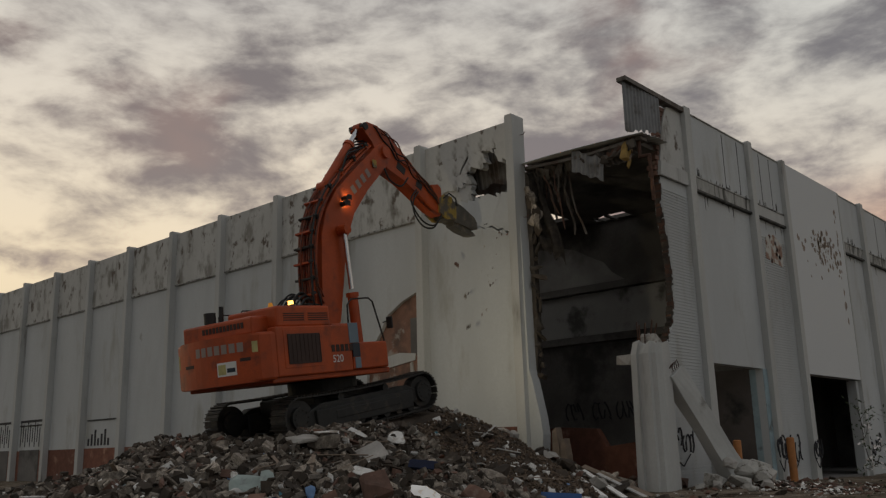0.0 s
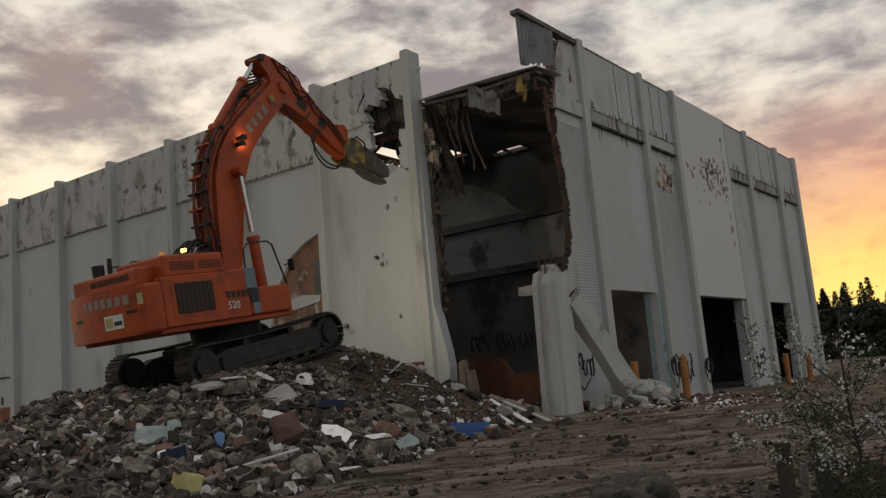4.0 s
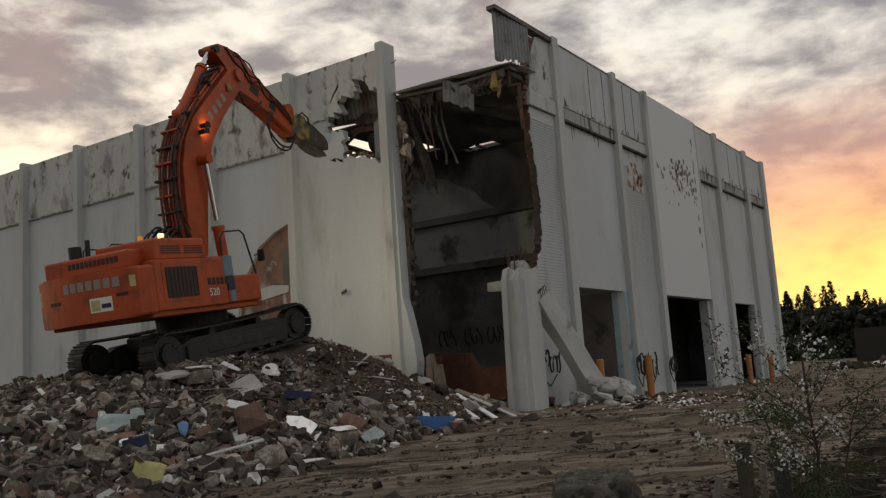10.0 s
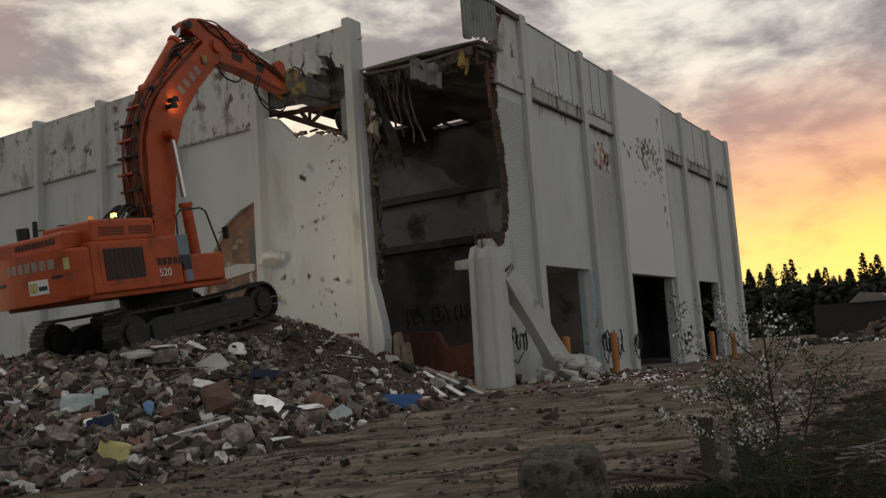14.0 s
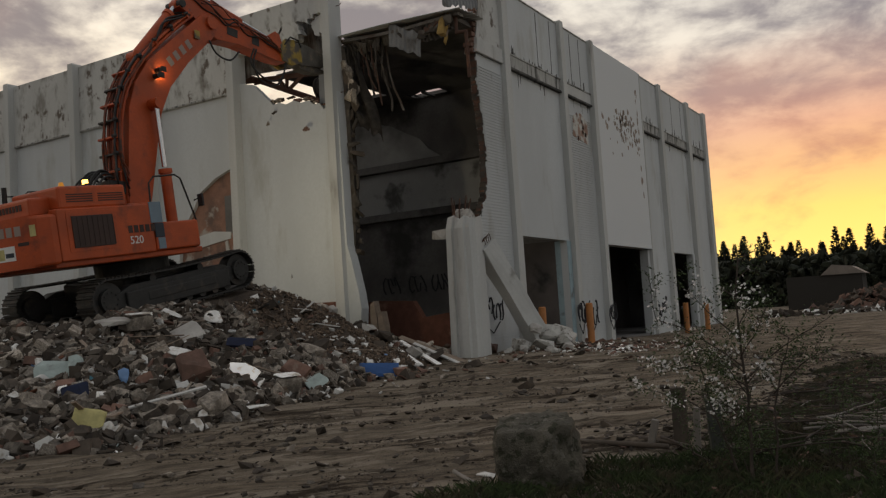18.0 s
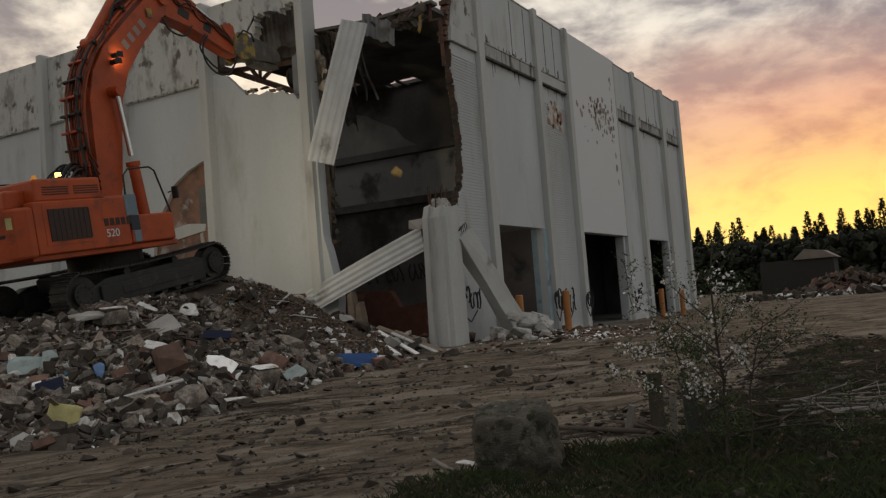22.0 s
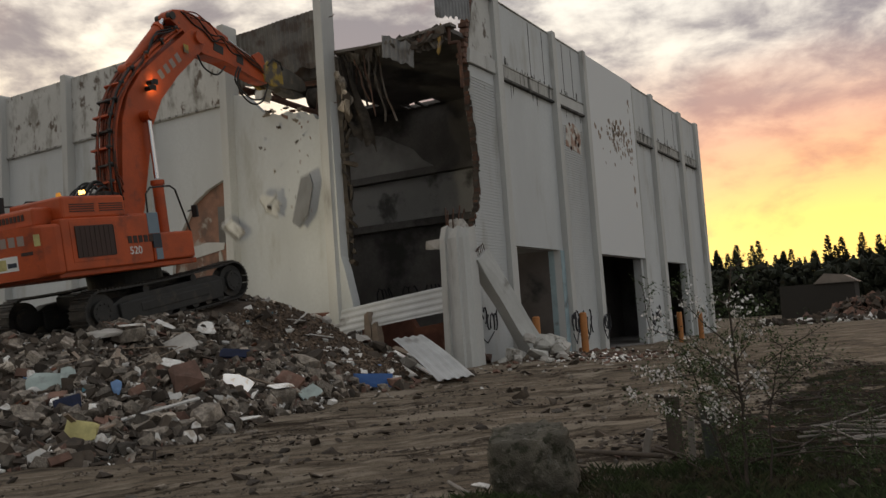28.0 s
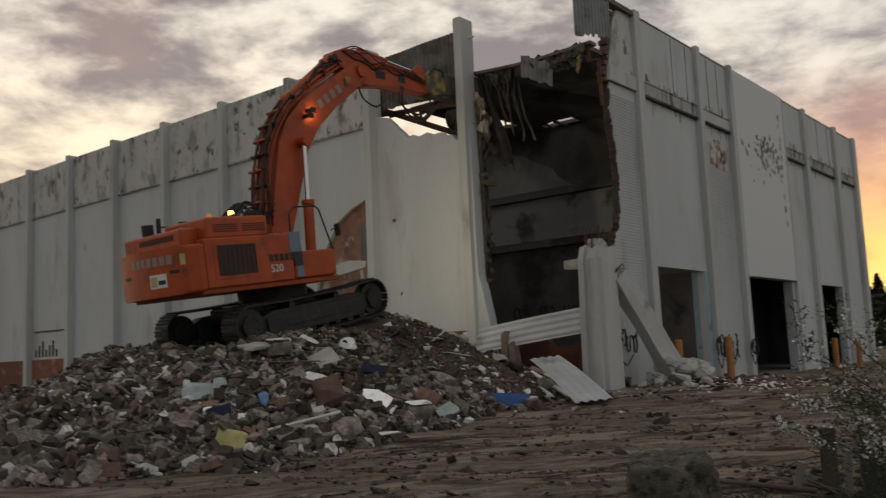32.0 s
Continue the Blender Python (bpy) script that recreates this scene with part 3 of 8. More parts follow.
def build_mound():
    xs = [-27 + 0.17 * i for i in range(int(32.5 / 0.17))]
    ys = [-24 + 0.17 * i for i in range(int(24.3 / 0.17))]
    me = grid_mesh("rubble_heap", xs, ys, mound_z)
    me.materials.append(material("heap_soil", (0.085, 0.064, 0.048), 0.95, var=0.35, scale=1.8, fine=24, bump=1.0, bump_dist=0.05, second=(0.055, 0.042, 0.032), second_at=(0.5, 0.65), second_scale=1.6))
    heap = tagged(new("rubble_heap", me), "tall heap of broken concrete, brick and soil", "rubble", kind="stuff")
    rnd = random.Random(5)
    tm = templates(3, 22, 11, 0.62)
    groups = {"grit": [], "dark": [], "pale": [], "brick": [], "soil": []}
    tries = 0
    while sum(len(g) for g in groups.values()) < 44000 and tries < 190000:
        tries += 1
        x, y = rnd.uniform(-20, 5.5), rnd.uniform(-20, -0.3)
        h = mound_z(x, y)
        if h < ground_z(x, y) - 0.03 or under_tracks(x, y):
            continue
        d = math.hypot(x - 13.25, y + 23.5)
        if d > 26 and rnd.random() < 0.55:
            continue
        s = min(0.17, 0.036 * rnd.paretovariate(1.45))
        k = rnd.random()
        key = "pale" if k < 0.10 else "brick" if k < 0.15 else "dark" if k < 0.52 else "grit"
        # fine brown soil spilled over the crest beside the machine
        if y > -7.2 and x > -4.2 and x < 0.8 + 0.5 * noise.noise((x, y, 3)) and k > 0.04:
            s, key = min(s, 0.06), "soil"
        if key == "pale":
            s *= 0.8
        groups[key].append((x, y, h + s * 0.3, s, rnd.gauss(0.15, 0.6), rnd.gauss(0.15, 0.6), rnd.uniform(0, 6.3)))
    # scattered bits on the yard before the wall
    for _ in range(1500):
        x, y = rnd.uniform(-4, 7), rnd.uniform(-10, 12)
        if x < 0.4 and y > 0.5:
            continue
        near = abs(x - (1.2 - 0.08 * y))
        if rnd.random() < math.exp(-near / 1.3):
            s = min(0.2, 0.028 * rnd.paretovariate(1.5))
            key = rnd.choice(("grit", "brick", "brick", "dark", "pale"))
            groups[key].append((x, y, surface_z(x, y) + s * 0.25, s, rnd.uniform(-0.6, 0.6), rnd.uniform(-0.6, 0.6), rnd.uniform(0, 6.3)))
    for key, mat in (("grit", LUMP), ("dark", LUMPD), ("pale", PALE), ("brick", BRICKB), ("soil", CLOD)):
        ob = scatter("small_rubble", tm, groups[key], mat, heap)
        ob["kind"] = "stuff"
    # the larger lumps, one by one
    kinds = [("concrete_lump", LUMP, "grey broken concrete lump lying on the rubble heap"), ("brick_lump", BRICKB, "lump of red brickwork lying on the rubble heap"),
             ("plaster_slab", PALE, "white-faced slab of broken plaster on the rubble heap"), ("dark_lump", LUMPD, "dark dirty lump of masonry on the rubble heap")]
    meshes = {}
    for n, mat, _ in kinds:
        meshes[n] = [chunk_mesh(n, rnd, 1, rnd.uniform(0.6, 0.95), rnd.uniform(0.14, 0.25) if n == "plaster_slab" else rnd.uniform(0.35, 0.7), mat, 0.22, 13) for _ in range(5)]
        for v, faces in templates(len(n), 8, 11, 1.0):
            me = bpy.data.meshes.new(n)
            if n != "plaster_slab":
                v = v * (1, 1, 2.2 if abs(v[:, 2]).max() < 0.2 else 1)
            me.from_pydata(v.tolist(), [], faces)
            me.materials.append(mat)
            meshes[n].append(me)
    placed = 0
    while placed < 500:
        x, y = rnd.uniform(-9, 4.4), rnd.uniform(-18.0, -3.5)
        h = mound_z(x, y)
        if h < ground_z(x, y) or under_tracks(x, y):
            continue
        k = rnd.random()
        if y > -8 and x > -3.6 and k < 0.7:
            continue
        n, mat, label = kinds[0] if k < 0.58 else kinds[1] if k < 0.64 else kinds[2] if k < 0.78 else kinds[3]
        ob = new(n, rnd.choice(meshes[n]))
        s = min(0.27, rnd.uniform(0.075, 0.12) * rnd.paretovariate(2.4)) * (0.85 if n == "plaster_slab" else 1.0)
        tilt = 0.6
        ob.matrix_basis = Matrix.LocRotScale((x, y, h + s * 0.24), Euler((rnd.uniform(-tilt, tilt) + (0.3 if y < -9 else 0), rnd.uniform(-tilt, tilt), rnd.uniform(0, 6.3))), (s, s, s))
        tagged(ob, label, "rubble", "lumps on the rubble heap")
        placed += 1
    for k in range(60):
        x, y = rnd.uniform(-8, 3.8), rnd.uniform(-17, -4)
        h = mound_z(x, y)
        if h < ground_z(x, y) or under_tracks(x, y):
            continue
        L, r = rnd.uniform(0.25, 0.8), rnd.uniform(0.012, 0.03)
        ob = part("lath", boxbm(-L, L, -r * 1.6, r * 1.6, -r * 0.5, r * 0.5), (PALE, WOOD, WOOD, STEEL)[k % 4], m=pose(x, y, h + 0.06 + 0.2 * L, rnd.uniform(-20, 20), rnd.uniform(-25, 25), rnd.uniform(0, 180)))
        tagged(ob, "thin broken lath sticking out of the rubble heap", "lath", "laths in the rubble heap")
    # pieces that stand out on the heap's flank, each laid against the slope
    slope = Vector((0.62, -0.62, 0.0))
    for n, mat, label, x, y, sx, sy, sz, lift, up, spin in (
            ("plastic_sheet", BLUE, "crushed blue plastic panel at the foot of the heap", 1.45, -6.9, 0.42, 0.15, 0.03, 0.14, 0.2, -4),
            ("plastic_scrap", SKYBLUE, "torn light blue plastic scrap in the rubble", 0.98, -13.66, 0.08, 0.13, 0.02, 0.1, 0.3, 10),
            ("foam_block", YELLOW, "dirty yellow foam slab at the foot of the heap", 2.70, -15.66, 0.20, 0.14, 0.06, 0.1, 0.3, -12),
            ("plaster_plate", PALE, "large round-edged white plaster plate on the heap", 1.18, -11.08, 0.31, 0.22, 0.05, 0.12, 0.55, -25),
            ("plaster_plate", GREENISH, "pale green plaster plate on the heap", -0.48, -14.0, 0.28, 0.17, 0.03, 0.08, 0.35, -8),
            ("plaster_plate", GREENISH, "pale green plaster plate on the heap", -0.12, -13.8, 0.13, 0.19, 0.03, 0.1, 0.35, 12),
            ("paper_sheet", PALE, "creased white sheet lying on the heap", 0.12, -11.7, 0.24, 0.10, 0.012, 0.1, 0.5, -22),
            ("concrete_block", LUMP, "square grey concrete block on the heap", -1.72, -11.1, 0.24, 0.19, 0.17, 0.15, 0.95, 35),
            ("block_face", PALE, "white-painted face of a broken block", -1.72, -11.1, 0.22, 0.17, 0.02, 0.34, 0.93, 35),
            ("concrete_slab", CONCRETE, "pale wedge of concrete slab on the heap", -2.0, -11.5, 0.34, 0.2, 0.06, 0.12, 0.8, 20),
            ("concrete_disc", CONCRETE, "thick pale broken disc of concrete", -1.25, -10.2, 0.30, 0.27, 0.08, 0.14, 0.5, 30),
            ("mortar_lump", LUMP, "grey mortar lump at the foot of the heap", 3.14, -13.75, 0.22, 0.16, 0.14, 0.1, 0.6, 40),
            ("painted_shard", TEAL, "teal painted shard on a mortar lump", 3.2, -13.84, 0.09, 0.08, 0.02, 0.13, 0.2, 10),
            ("brickwork_lump", BRICKB, "brown lump of old brickwork in the heap", 1.5, -12.6, 0.24, 0.26, 0.18, 0.12, 0.5, 15),
            ("brickwork_lump", BRICKB, "reddish lump of old brickwork in the heap", 1.55, -9.95, 0.2, 0.24, 0.16, 0.16, 0.5, 50),
            ("crumpled_sheet", PALE, "crumpled white sheet on the heap", -2.05, -8.6, 0.16, 0.2, 0.04, 0.12, 0.4, 60),
            ("board_offcut", PALE, "pale board sticking out of the heap", -2.3, -9.65, 0.24, 0.06, 0.015, 0.12, 0.5, -40),
            ("concrete_block", LUMP, "squared grey block at the foot of the heap", 2.22, -11.0, 0.22, 0.2, 0.18, 0.16, 0.9, 20),
            ("block_face", PALE, "white-painted face of a broken block", 2.22, -11.0, 0.2, 0.18, 0.02, 0.345, 0.92, 20),
            ("printed_sheet", GREENISH, "white and green printed sheet at the foot of the heap", 2.2, -10.1, 0.2, 0.13, 0.015, 0.14, 0.4, 30),
            ("white_board", PALE, "flat white board lying at the foot of the heap", 3.3, -12.98, 0.17, 0.09, 0.02, 0.05, 0.97, 25),
            ("cloth_scrap", NAVY, "dark blue cloth half buried in the heap", -0.2, -9.6, 0.32, 0.12, 0.04, 0.08, 0.5, -10),
            ("cloth_scrap", NAVY, "dark blue cloth half buried in the heap", 1.0, -14.6, 0.2, 0.16, 0.05, 0.06, 0.4, 20),
            ("timber_block", LUMPD, "dark tilted beam end in the heap", 0.15, -7.6, 0.38, 0.16, 0.14, 0.18, 0.6, 35),
            ("hollow_brick", BRICKB, "hollow red brick at the foot of the heap", 1.9, -6.7, 0.14, 0.10, 0.09, 0.1, 0.7, 15),
            ("stone_lump", LUMP, "rounded pale stone at the foot of the heap", 0.4, -8.1, 0.3, 0.22, 0.15, 0.16, 0.6, 25)):
        nrm = (slope * (1 - up) + Vector((0, 0, up))).normalized()
        side = Vector((0.71, 0.71, 0.0))
        side = (side - nrm * side.dot(nrm)).normalized()
        rot = Matrix((side, nrm.cross(side), nrm)).transposed().to_4x4() @ Matrix.Rotation(radians(spin), 4, "Z")
        ob = new(n, chunk_mesh(n, rnd, sx * 1.12, sy * 1.12, sz, mat, 0.10, 26))
        ob.matrix_basis = Matrix.Translation((x, y, surface_z(x, y) + lift + 0.09)) @ rot
        tagged(ob, label, "rubble")
    # coloured scraps
    scraps = [chunk_mesh("scrap", rnd, 1, 0.7, 0.15, mat, 0.2, 10) for mat in (NAVY, TEAL, SKYBLUE, RUSTY, GREENISH, BRICKB, RUSTY)]
    k = 0
    while k < 90:
        x, y = rnd.uniform(-6, 3.8), rnd.uniform(-17, -4.5)
        h = mound_z(x, y)
        if h < ground_z(x, y) or under_tracks(x, y):
            continue
        z = rnd.uniform(0.04, 0.12)
        ob = new("scrap", scraps[k % 7])
        ob.matrix_basis = Matrix.LocRotScale((x, y, h + 0.05), Euler((rnd.uniform(-0.8, 0.8), rnd.uniform(-0.8, 0.8), rnd.uniform(0, 6))), (z, z, z))
        tagged(ob, "small coloured scrap lying in the rubble heap", "scrap", "scraps in the rubble heap")
        k += 1


build_mound()

# ---- excavator ----
EXC = Matrix.Translation((-5.61, -7.86, 2.15)) @ Matrix.Rotation(radians(90.1), 4, "Z") @ Matrix.Rotation(radians(-6.9), 4, "Y") @ Matrix.Rotation(radians(-0.9), 4, "X")
excavator = thing("excavator", EXC, "orange tracked demolition excavator working from the rubble heap", "excavator")
FOOT, BTIP = (0.1, 2.5), (3.26, 8.48)
BLACK = material("black_rubber_hose", (0.018, 0.018, 0.018), 0.55, var=0.2)
CHROME = material("chrome_rod", (0.62, 0.62, 0.63), 0.18, metal=1.0, var=0.05, bump=0)
GRILLE = material("dark_grille", (0.05, 0.03, 0.025), 0.7, var=0.2, bump=0.3)
BLUEGREY = material("blue_grey_stripe", (0.16, 0.22, 0.27), 0.5, var=0.1)
DARKBLUE = material("dark_stripe", (0.02, 0.03, 0.045), 0.5, var=0.1)
WORN = material("worn_yellow_steel", (0.36, 0.25, 0.05), 0.6, var=0.25, scale=3, second=(0.10, 0.085, 0.07), second_at=(0.42, 0.56), second_scale=3)
TOOL = material("worn_tool_steel", (0.13, 0.12, 0.105), 0.55, metal=0.4, var=0.3, scale=3, second=(0.24, 0.19, 0.14), second_scale=4, bump=0.4)
LETTER = material("grey_lettering", (0.30, 0.24, 0.21), 0.6, var=0.05)
WHITE = material("white_lettering", (0.72, 0.72, 0.70), 0.6, var=0.05)
LAMPY = material("lamp_glow", (1.0, 0.8, 0.4), 0.4, var=0, bump=0, emit=(1.0, 0.52, 0.10), emit_strength=5.0)
BOOMLAMP = material("boom_lamp_glow", (1.0, 0.7, 0.3), 0.4, var=0, bump=0, emit=(1.0, 0.74, 0.34), emit_strength=62.0)
GLASS = material("tinted_cab_glass", (0.03, 0.035, 0.04), 0.1, var=0.05, bump=0, spec=0.6)


def build_tracks():
    shoe = bmesh.new()
    box(shoe, -0.095, 0.095, -0.30, 0.30, -0.02, 0.015)
    box(shoe, -0.085, -0.06, -0.30, 0.30, 0.015, 0.055)
    box(shoe, 0.02, 0.045, -0.30, 0.30, 0.015, 0.045)
    shoe_me = bpy.data.meshes.new("track_shoe")
    shoe.to_mesh(shoe_me)
    shoe.free()
    shoe_me.materials.append(STEEL)
    # the loop's line: bottom, front wheel, top with a sag, rear wheel
    xr, xf, r, zc = -2.2, 2.2, 0.50, 0.545
    line = []
    for i in range(40):
        line.append((xr + (xf - xr) * i / 40, 0.045))
    for i in range(16):
        a = -math.pi / 2 + math.pi * i / 16
        line.append((xf + r * math.cos(a), zc + r * math.sin(a)))
    for i in range(40):
        u = i / 40
        line.append((xf + (xr - xf) * u, zc + r - 0.07 * 4 * u * (1 - u)))
    for i in range(16):
        a = math.pi / 2 + math.pi * i / 16
        line.append((xr + r * math.cos(a), zc + r * math.sin(a)))
    seg = [math.hypot(line[(i + 1) % len(line)][0] - p[0], line[(i + 1) % len(line)][1] - p[1]) for i, p in enumerate(line)]
    total, count = sum(seg), 58
    for s in (-1, 1):
        yc = s * 1.45
        bm = bmesh.new()
        prism(bm, [(-1.95, 0.30), (1.95, 0.30), (2.0, 0.62), (1.6, 0.80), (-1.5, 0.80), (-2.0, 0.62)], yc - 0.2, yc + 0.2, bevel=0.02)
        box(bm, -1.72, 1.72, yc - 0.285, yc + 0.285, 0.17, 0.66, 0.03)
        box(bm, -1.1, 1.2, yc - 0.30, yc + 0.30, 0.34, 0.56, 0.02)
        tr = part("track", bm, STEEL, excavator, "dusty black crawler track")
        for x, rad, nm in ((xr, 0.44, "sprocket"), (xf, 0.43, "idler")):
            w = bmesh.new()
            tube(w, (x, yc - 0.16, zc), (x, yc + 0.16, zc), rad, n=28)
            tube(w, (x, yc - 0.28, zc), (x, yc + 0.28, zc), 0.28, 0.28, n=24)
            for k in range(10):
                a = k * math.pi / 5
                tube(w, (x + 0.2 * math.cos(a), yc + s * 0.29, zc + 0.2 * math.sin(a)), (x + 0.2 * math.cos(a), yc + s * 0.31, zc + 0.2 * math.sin(a)), 0.025, n=6)
            part(nm, w, STEEL, tr)
        for k in range(8):
            w = bmesh.new()
            x = -1.62 + k * 0.463
            tube(w, (x, yc - 0.24, 0.21), (x, yc + 0.24, 0.21), 0.13, n=14)
            part("roller", w, STEEL, tr)
        for k in range(2):
            w = bmesh.new()
            tube(w, (-0.8 + 1.6 * k, yc - 0.2, 0.86), (-0.8 + 1.6 * k, yc + 0.2, 0.86), 0.1, n=12)
            part("carrier_roller", w, STEEL, tr)
        for k in range(count):
            d, i = total * k / count, 0
            while d > seg[i]:
                d -= seg[i]
                i += 1
            a, b = line[i], line[(i + 1) % len(line)]
            u = d / seg[i]
            x, z = a[0] + (b[0] - a[0]) * u, a[1] + (b[1] - a[1]) * u
            ang = math.atan2(b[1] - a[1], b[0] - a[0])
            ob = new("track_shoe", shoe_me)
            ob.parent = tr
            ob.matrix_basis = Matrix.Translation((x, yc, z)) @ Matrix.Rotation(-ang, 4, "Y") @ Matrix.Rotation(math.pi, 4, "X")
    bm = bmesh.new()
    box(bm, -1.3, 1.3, -1.2, 1.2, 0.55, 0.95, 0.05)
    tube(bm, (0, 0, 0.9), (0, 0, 1.32), 0.95, n=36)
    part("car_body", bm, STEEL, excavator, "black steel centre frame and slewing ring")
    lean = Matrix.Translation((0, 0, 1.235)) @ Matrix.Rotation(radians(-3.6), 4, "Y") @ Matrix.Rotation(radians(1.0), 4, "X") @ Matrix.Translation((0, 0, -1.2))
    for ob in excavator.children:
        ob.matrix_basis = lean @ ob.matrix_basis


def letter(parent, text, size, m, mat):
    cu = bpy.data.curves.new("lettering", "FONT")
    cu.body, cu.size, cu.extrude = text, size, 0.004
    cu.materials.append(mat)
    ob = new("lettering", cu)
    ob.parent, ob.matrix_basis = parent, m
    return ob


def build_upper():
    bm = bmesh.new()
    box(bm, -3.0, 1.35, -1.55, 1.55, 1.32, 1.47, 0.03)
    up = part("upper_body", bm, ORANGE, excavator, "orange slewing upper body")
    # counterweight: its plan is a segment of the tail circle with rounded ends
    plan = [(-2.92, -1.66), (-2.92, 1.66), (-3.05, 1.64)]
    for i in range(13):
        a = math.pi - 0.43 + 0.86 * i / 12
        plan.append((3.63 * math.cos(a), 3.63 * math.sin(a)))
    plan.append((-3.05, -1.64))
    part("counterweight", prismbm(plan, 1.40, 2.56, "z", bevel=0.07), ORANGE, up, "rounded orange counterweight")
    # right side panels
    part("side_panel", boxbm(-2.9, -0.25, -1.66, -1.35, 1.45, 2.66, bevel=0.035), ORANGE, up)
    part("side_panel", boxbm(-2.9, -0.25, 1.35, 1.66, 1.45, 2.66, bevel=0.035), ORANGE, up)
    part("door_seam", boxbm(-2.67, -1.33, -1.672, -1.655, 1.64, 2.58, bevel=0.004), ORANGE, up)
    part("radiator_grille", boxbm(-2.55, -1.45, -1.685, -1.665, 1.73, 2.47, bevel=0.006), GRILLE, up, "dark rust-brown radiator grille")
    for k in range(9):
        part("grille_bar", boxbm(-2.55 + 0.137 * k, -2.53 + 0.137 * k, -1.695, -1.68, 1.75, 2.45), GRILLE, up)
    part("engine_cover", boxbm(-3.25, -0.95, -1.25, 1.35, 2.54, 2.98, bevel=0.06), ORANGE, up)
    part("engine_cover", boxbm(-2.75, -0.9, -1.6, 0.2, 2.64, 3.18, bevel=0.06), ORANGE, up)
    for x0, x1 in ((-2.55, -1.85), (-1.7, -1.0)):
        for k in range(4):
            part("vent_slot", boxbm(x0, x1, -1.612, -1.6, 2.80 + 0.055 * k, 2.825 + 0.055 * k), GRILLE, up)
    for k in range(12):
        part("vent_slot", boxbm(-3.262, -3.24, -0.95 + 0.13 * k, -0.86 + 0.13 * k, 2.72, 2.86), GRILLE, up)
    part("tool_box", boxbm(-0.22, 1.22, -1.66, -0.62, 1.47, 2.18, bevel=0.05), ORANGE, up)
    part("fuel_tank", boxbm(-0.9, -0.2, -1.62, -0.62, 1.47, 2.70, bevel=0.05), ORANGE, up)
    part("stripe", boxbm(-0.32, 0.05, -1.676, -1.64, 2.17, 2.70, bevel=0.01), BLUEGREY, up)
    part("stripe", boxbm(-0.22, 0.06, -1.678, -1.64, 1.80, 2.16, bevel=0.01), DARKBLUE, up)
    part("stripe", boxbm(-0.16, 0.06, -1.677, -1.64, 1.50, 1.79, bevel=0.01), BLUEGREY, up)
    letter(up, "520", 0.27, Matrix.Translation((-1.02, -1.672, 1.70)) @ Matrix.Rotation(math.pi / 2, 4, "X"), WHITE)
    for k in range(5):
        part("lettering_bar", boxbm(-1.02 + 0.17 * k, -0.90 + 0.17 * k, -1.672, -1.66, 1.97, 2.15), GRILLE, up)
    # maker's bars and plate on the tail

    def on_tail(name, a0, a1, z0, z1, mat, out=0.006, n=4):
        pl = []
        for i in range(n + 1):
            a = a0 + (a1 - a0) * i / n
            pl.append(((3.63 + out) * math.cos(a), (3.63 + out) * math.sin(a)))
        for i in range(n, -1, -1):
            a = a0 + (a1 - a0) * i / n
            pl.append((3.60 * math.cos(a), 3.60 * math.sin(a)))
        part(name, prismbm(pl, z0, z1, "z"), mat, up)
    c = math.pi
    for k in range(7):
        on_tail("lettering_bar", c - 0.12 + 0.064 * k, c - 0.12 + 0.064 * k + 0.046, 2.15, 2.37, LETTER, n=2)
    on_tail("plate", c + 0.09, c + 0.25, 1.62, 1.95, WHITE)
    on_tail("plate_emblem", c + 0.10, c + 0.165, 1.66, 1.90, YELLOW, 0.012)
    on_tail("plate_emblem", c + 0.175, c + 0.24, 1.70, 1.80, DARKBLUE, 0.012)
    on_tail("warning_mark", c + 0.375, c + 0.415, 2.1, 2.36, YELLOW, 0.006)
    on_tail("warning_mark", c - 0.42, c - 0.395, 1.95, 2.3, YELLOW, 0.006)
    on_tail("lifting_slot", c - 0.28, c - 0.16, 1.92, 2.0, GRILLE, 0.005)
    on_tail("lifting_slot", c + 0.28, c + 0.36, 1.92, 2.0, GRILLE, 0.005)
    # cab on the far side
    part("cab", prismbm([(0.05, 1.47), (1.55, 1.47), (1.62, 2.3), (1.3, 3.2), (0.1, 3.22)], 0.5, 1.55, bevel=0.05), ORANGE, up, "orange cab")
    part("cab_window", prismbm([(0.25, 2.25), (1.35, 2.25), (1.15, 3.05), (0.25, 3.05)], 0.485, 0.5), GLASS, up)
    # rails, exhaust, beacon, lamps
    def rail(pts, r=0.025, mat=BLACK, name="handrail"):
        bm = bmesh.new()
        pipe(bm, pts, r)
        part(name, bm, mat, up)
    rail([(-0.35, -1.5, 2.7), (-0.32, -1.5, 3.2), (-0.15, -1.5, 3.36), (0.55, -1.5, 3.40), (0.72, -1.5, 3.3), (1.08, -1.5, 2.15)])
    rail([(1.08, -1.5, 2.7), (1.2, -1.6, 2.75), (1.2, -1.62, 2.55)], 0.02)
    part("mirror", boxbm(1.13, 1.19, -1.78, -1.58, 2.52, 2.85, bevel=0.02), BLACK, up)
    for y in (-0.1, 0.75):
        rail([(-2.8, y, 2.95), (-2.78, y, 3.2), (-2.72, y, 3.25), (-2.35, y, 3.25), (-2.29, y, 3.2), (-2.27, y, 2.95)], 0.02)
    bm = bmesh.new()
    tube(bm, (-3.0, 0.55, 2.95), (-3.0, 0.55, 3.28), 0.15, n=16)
    tube(bm, (-2.82, 0.35, 2.95), (-2.80, 0.33, 3.42), 0.06, n=12)
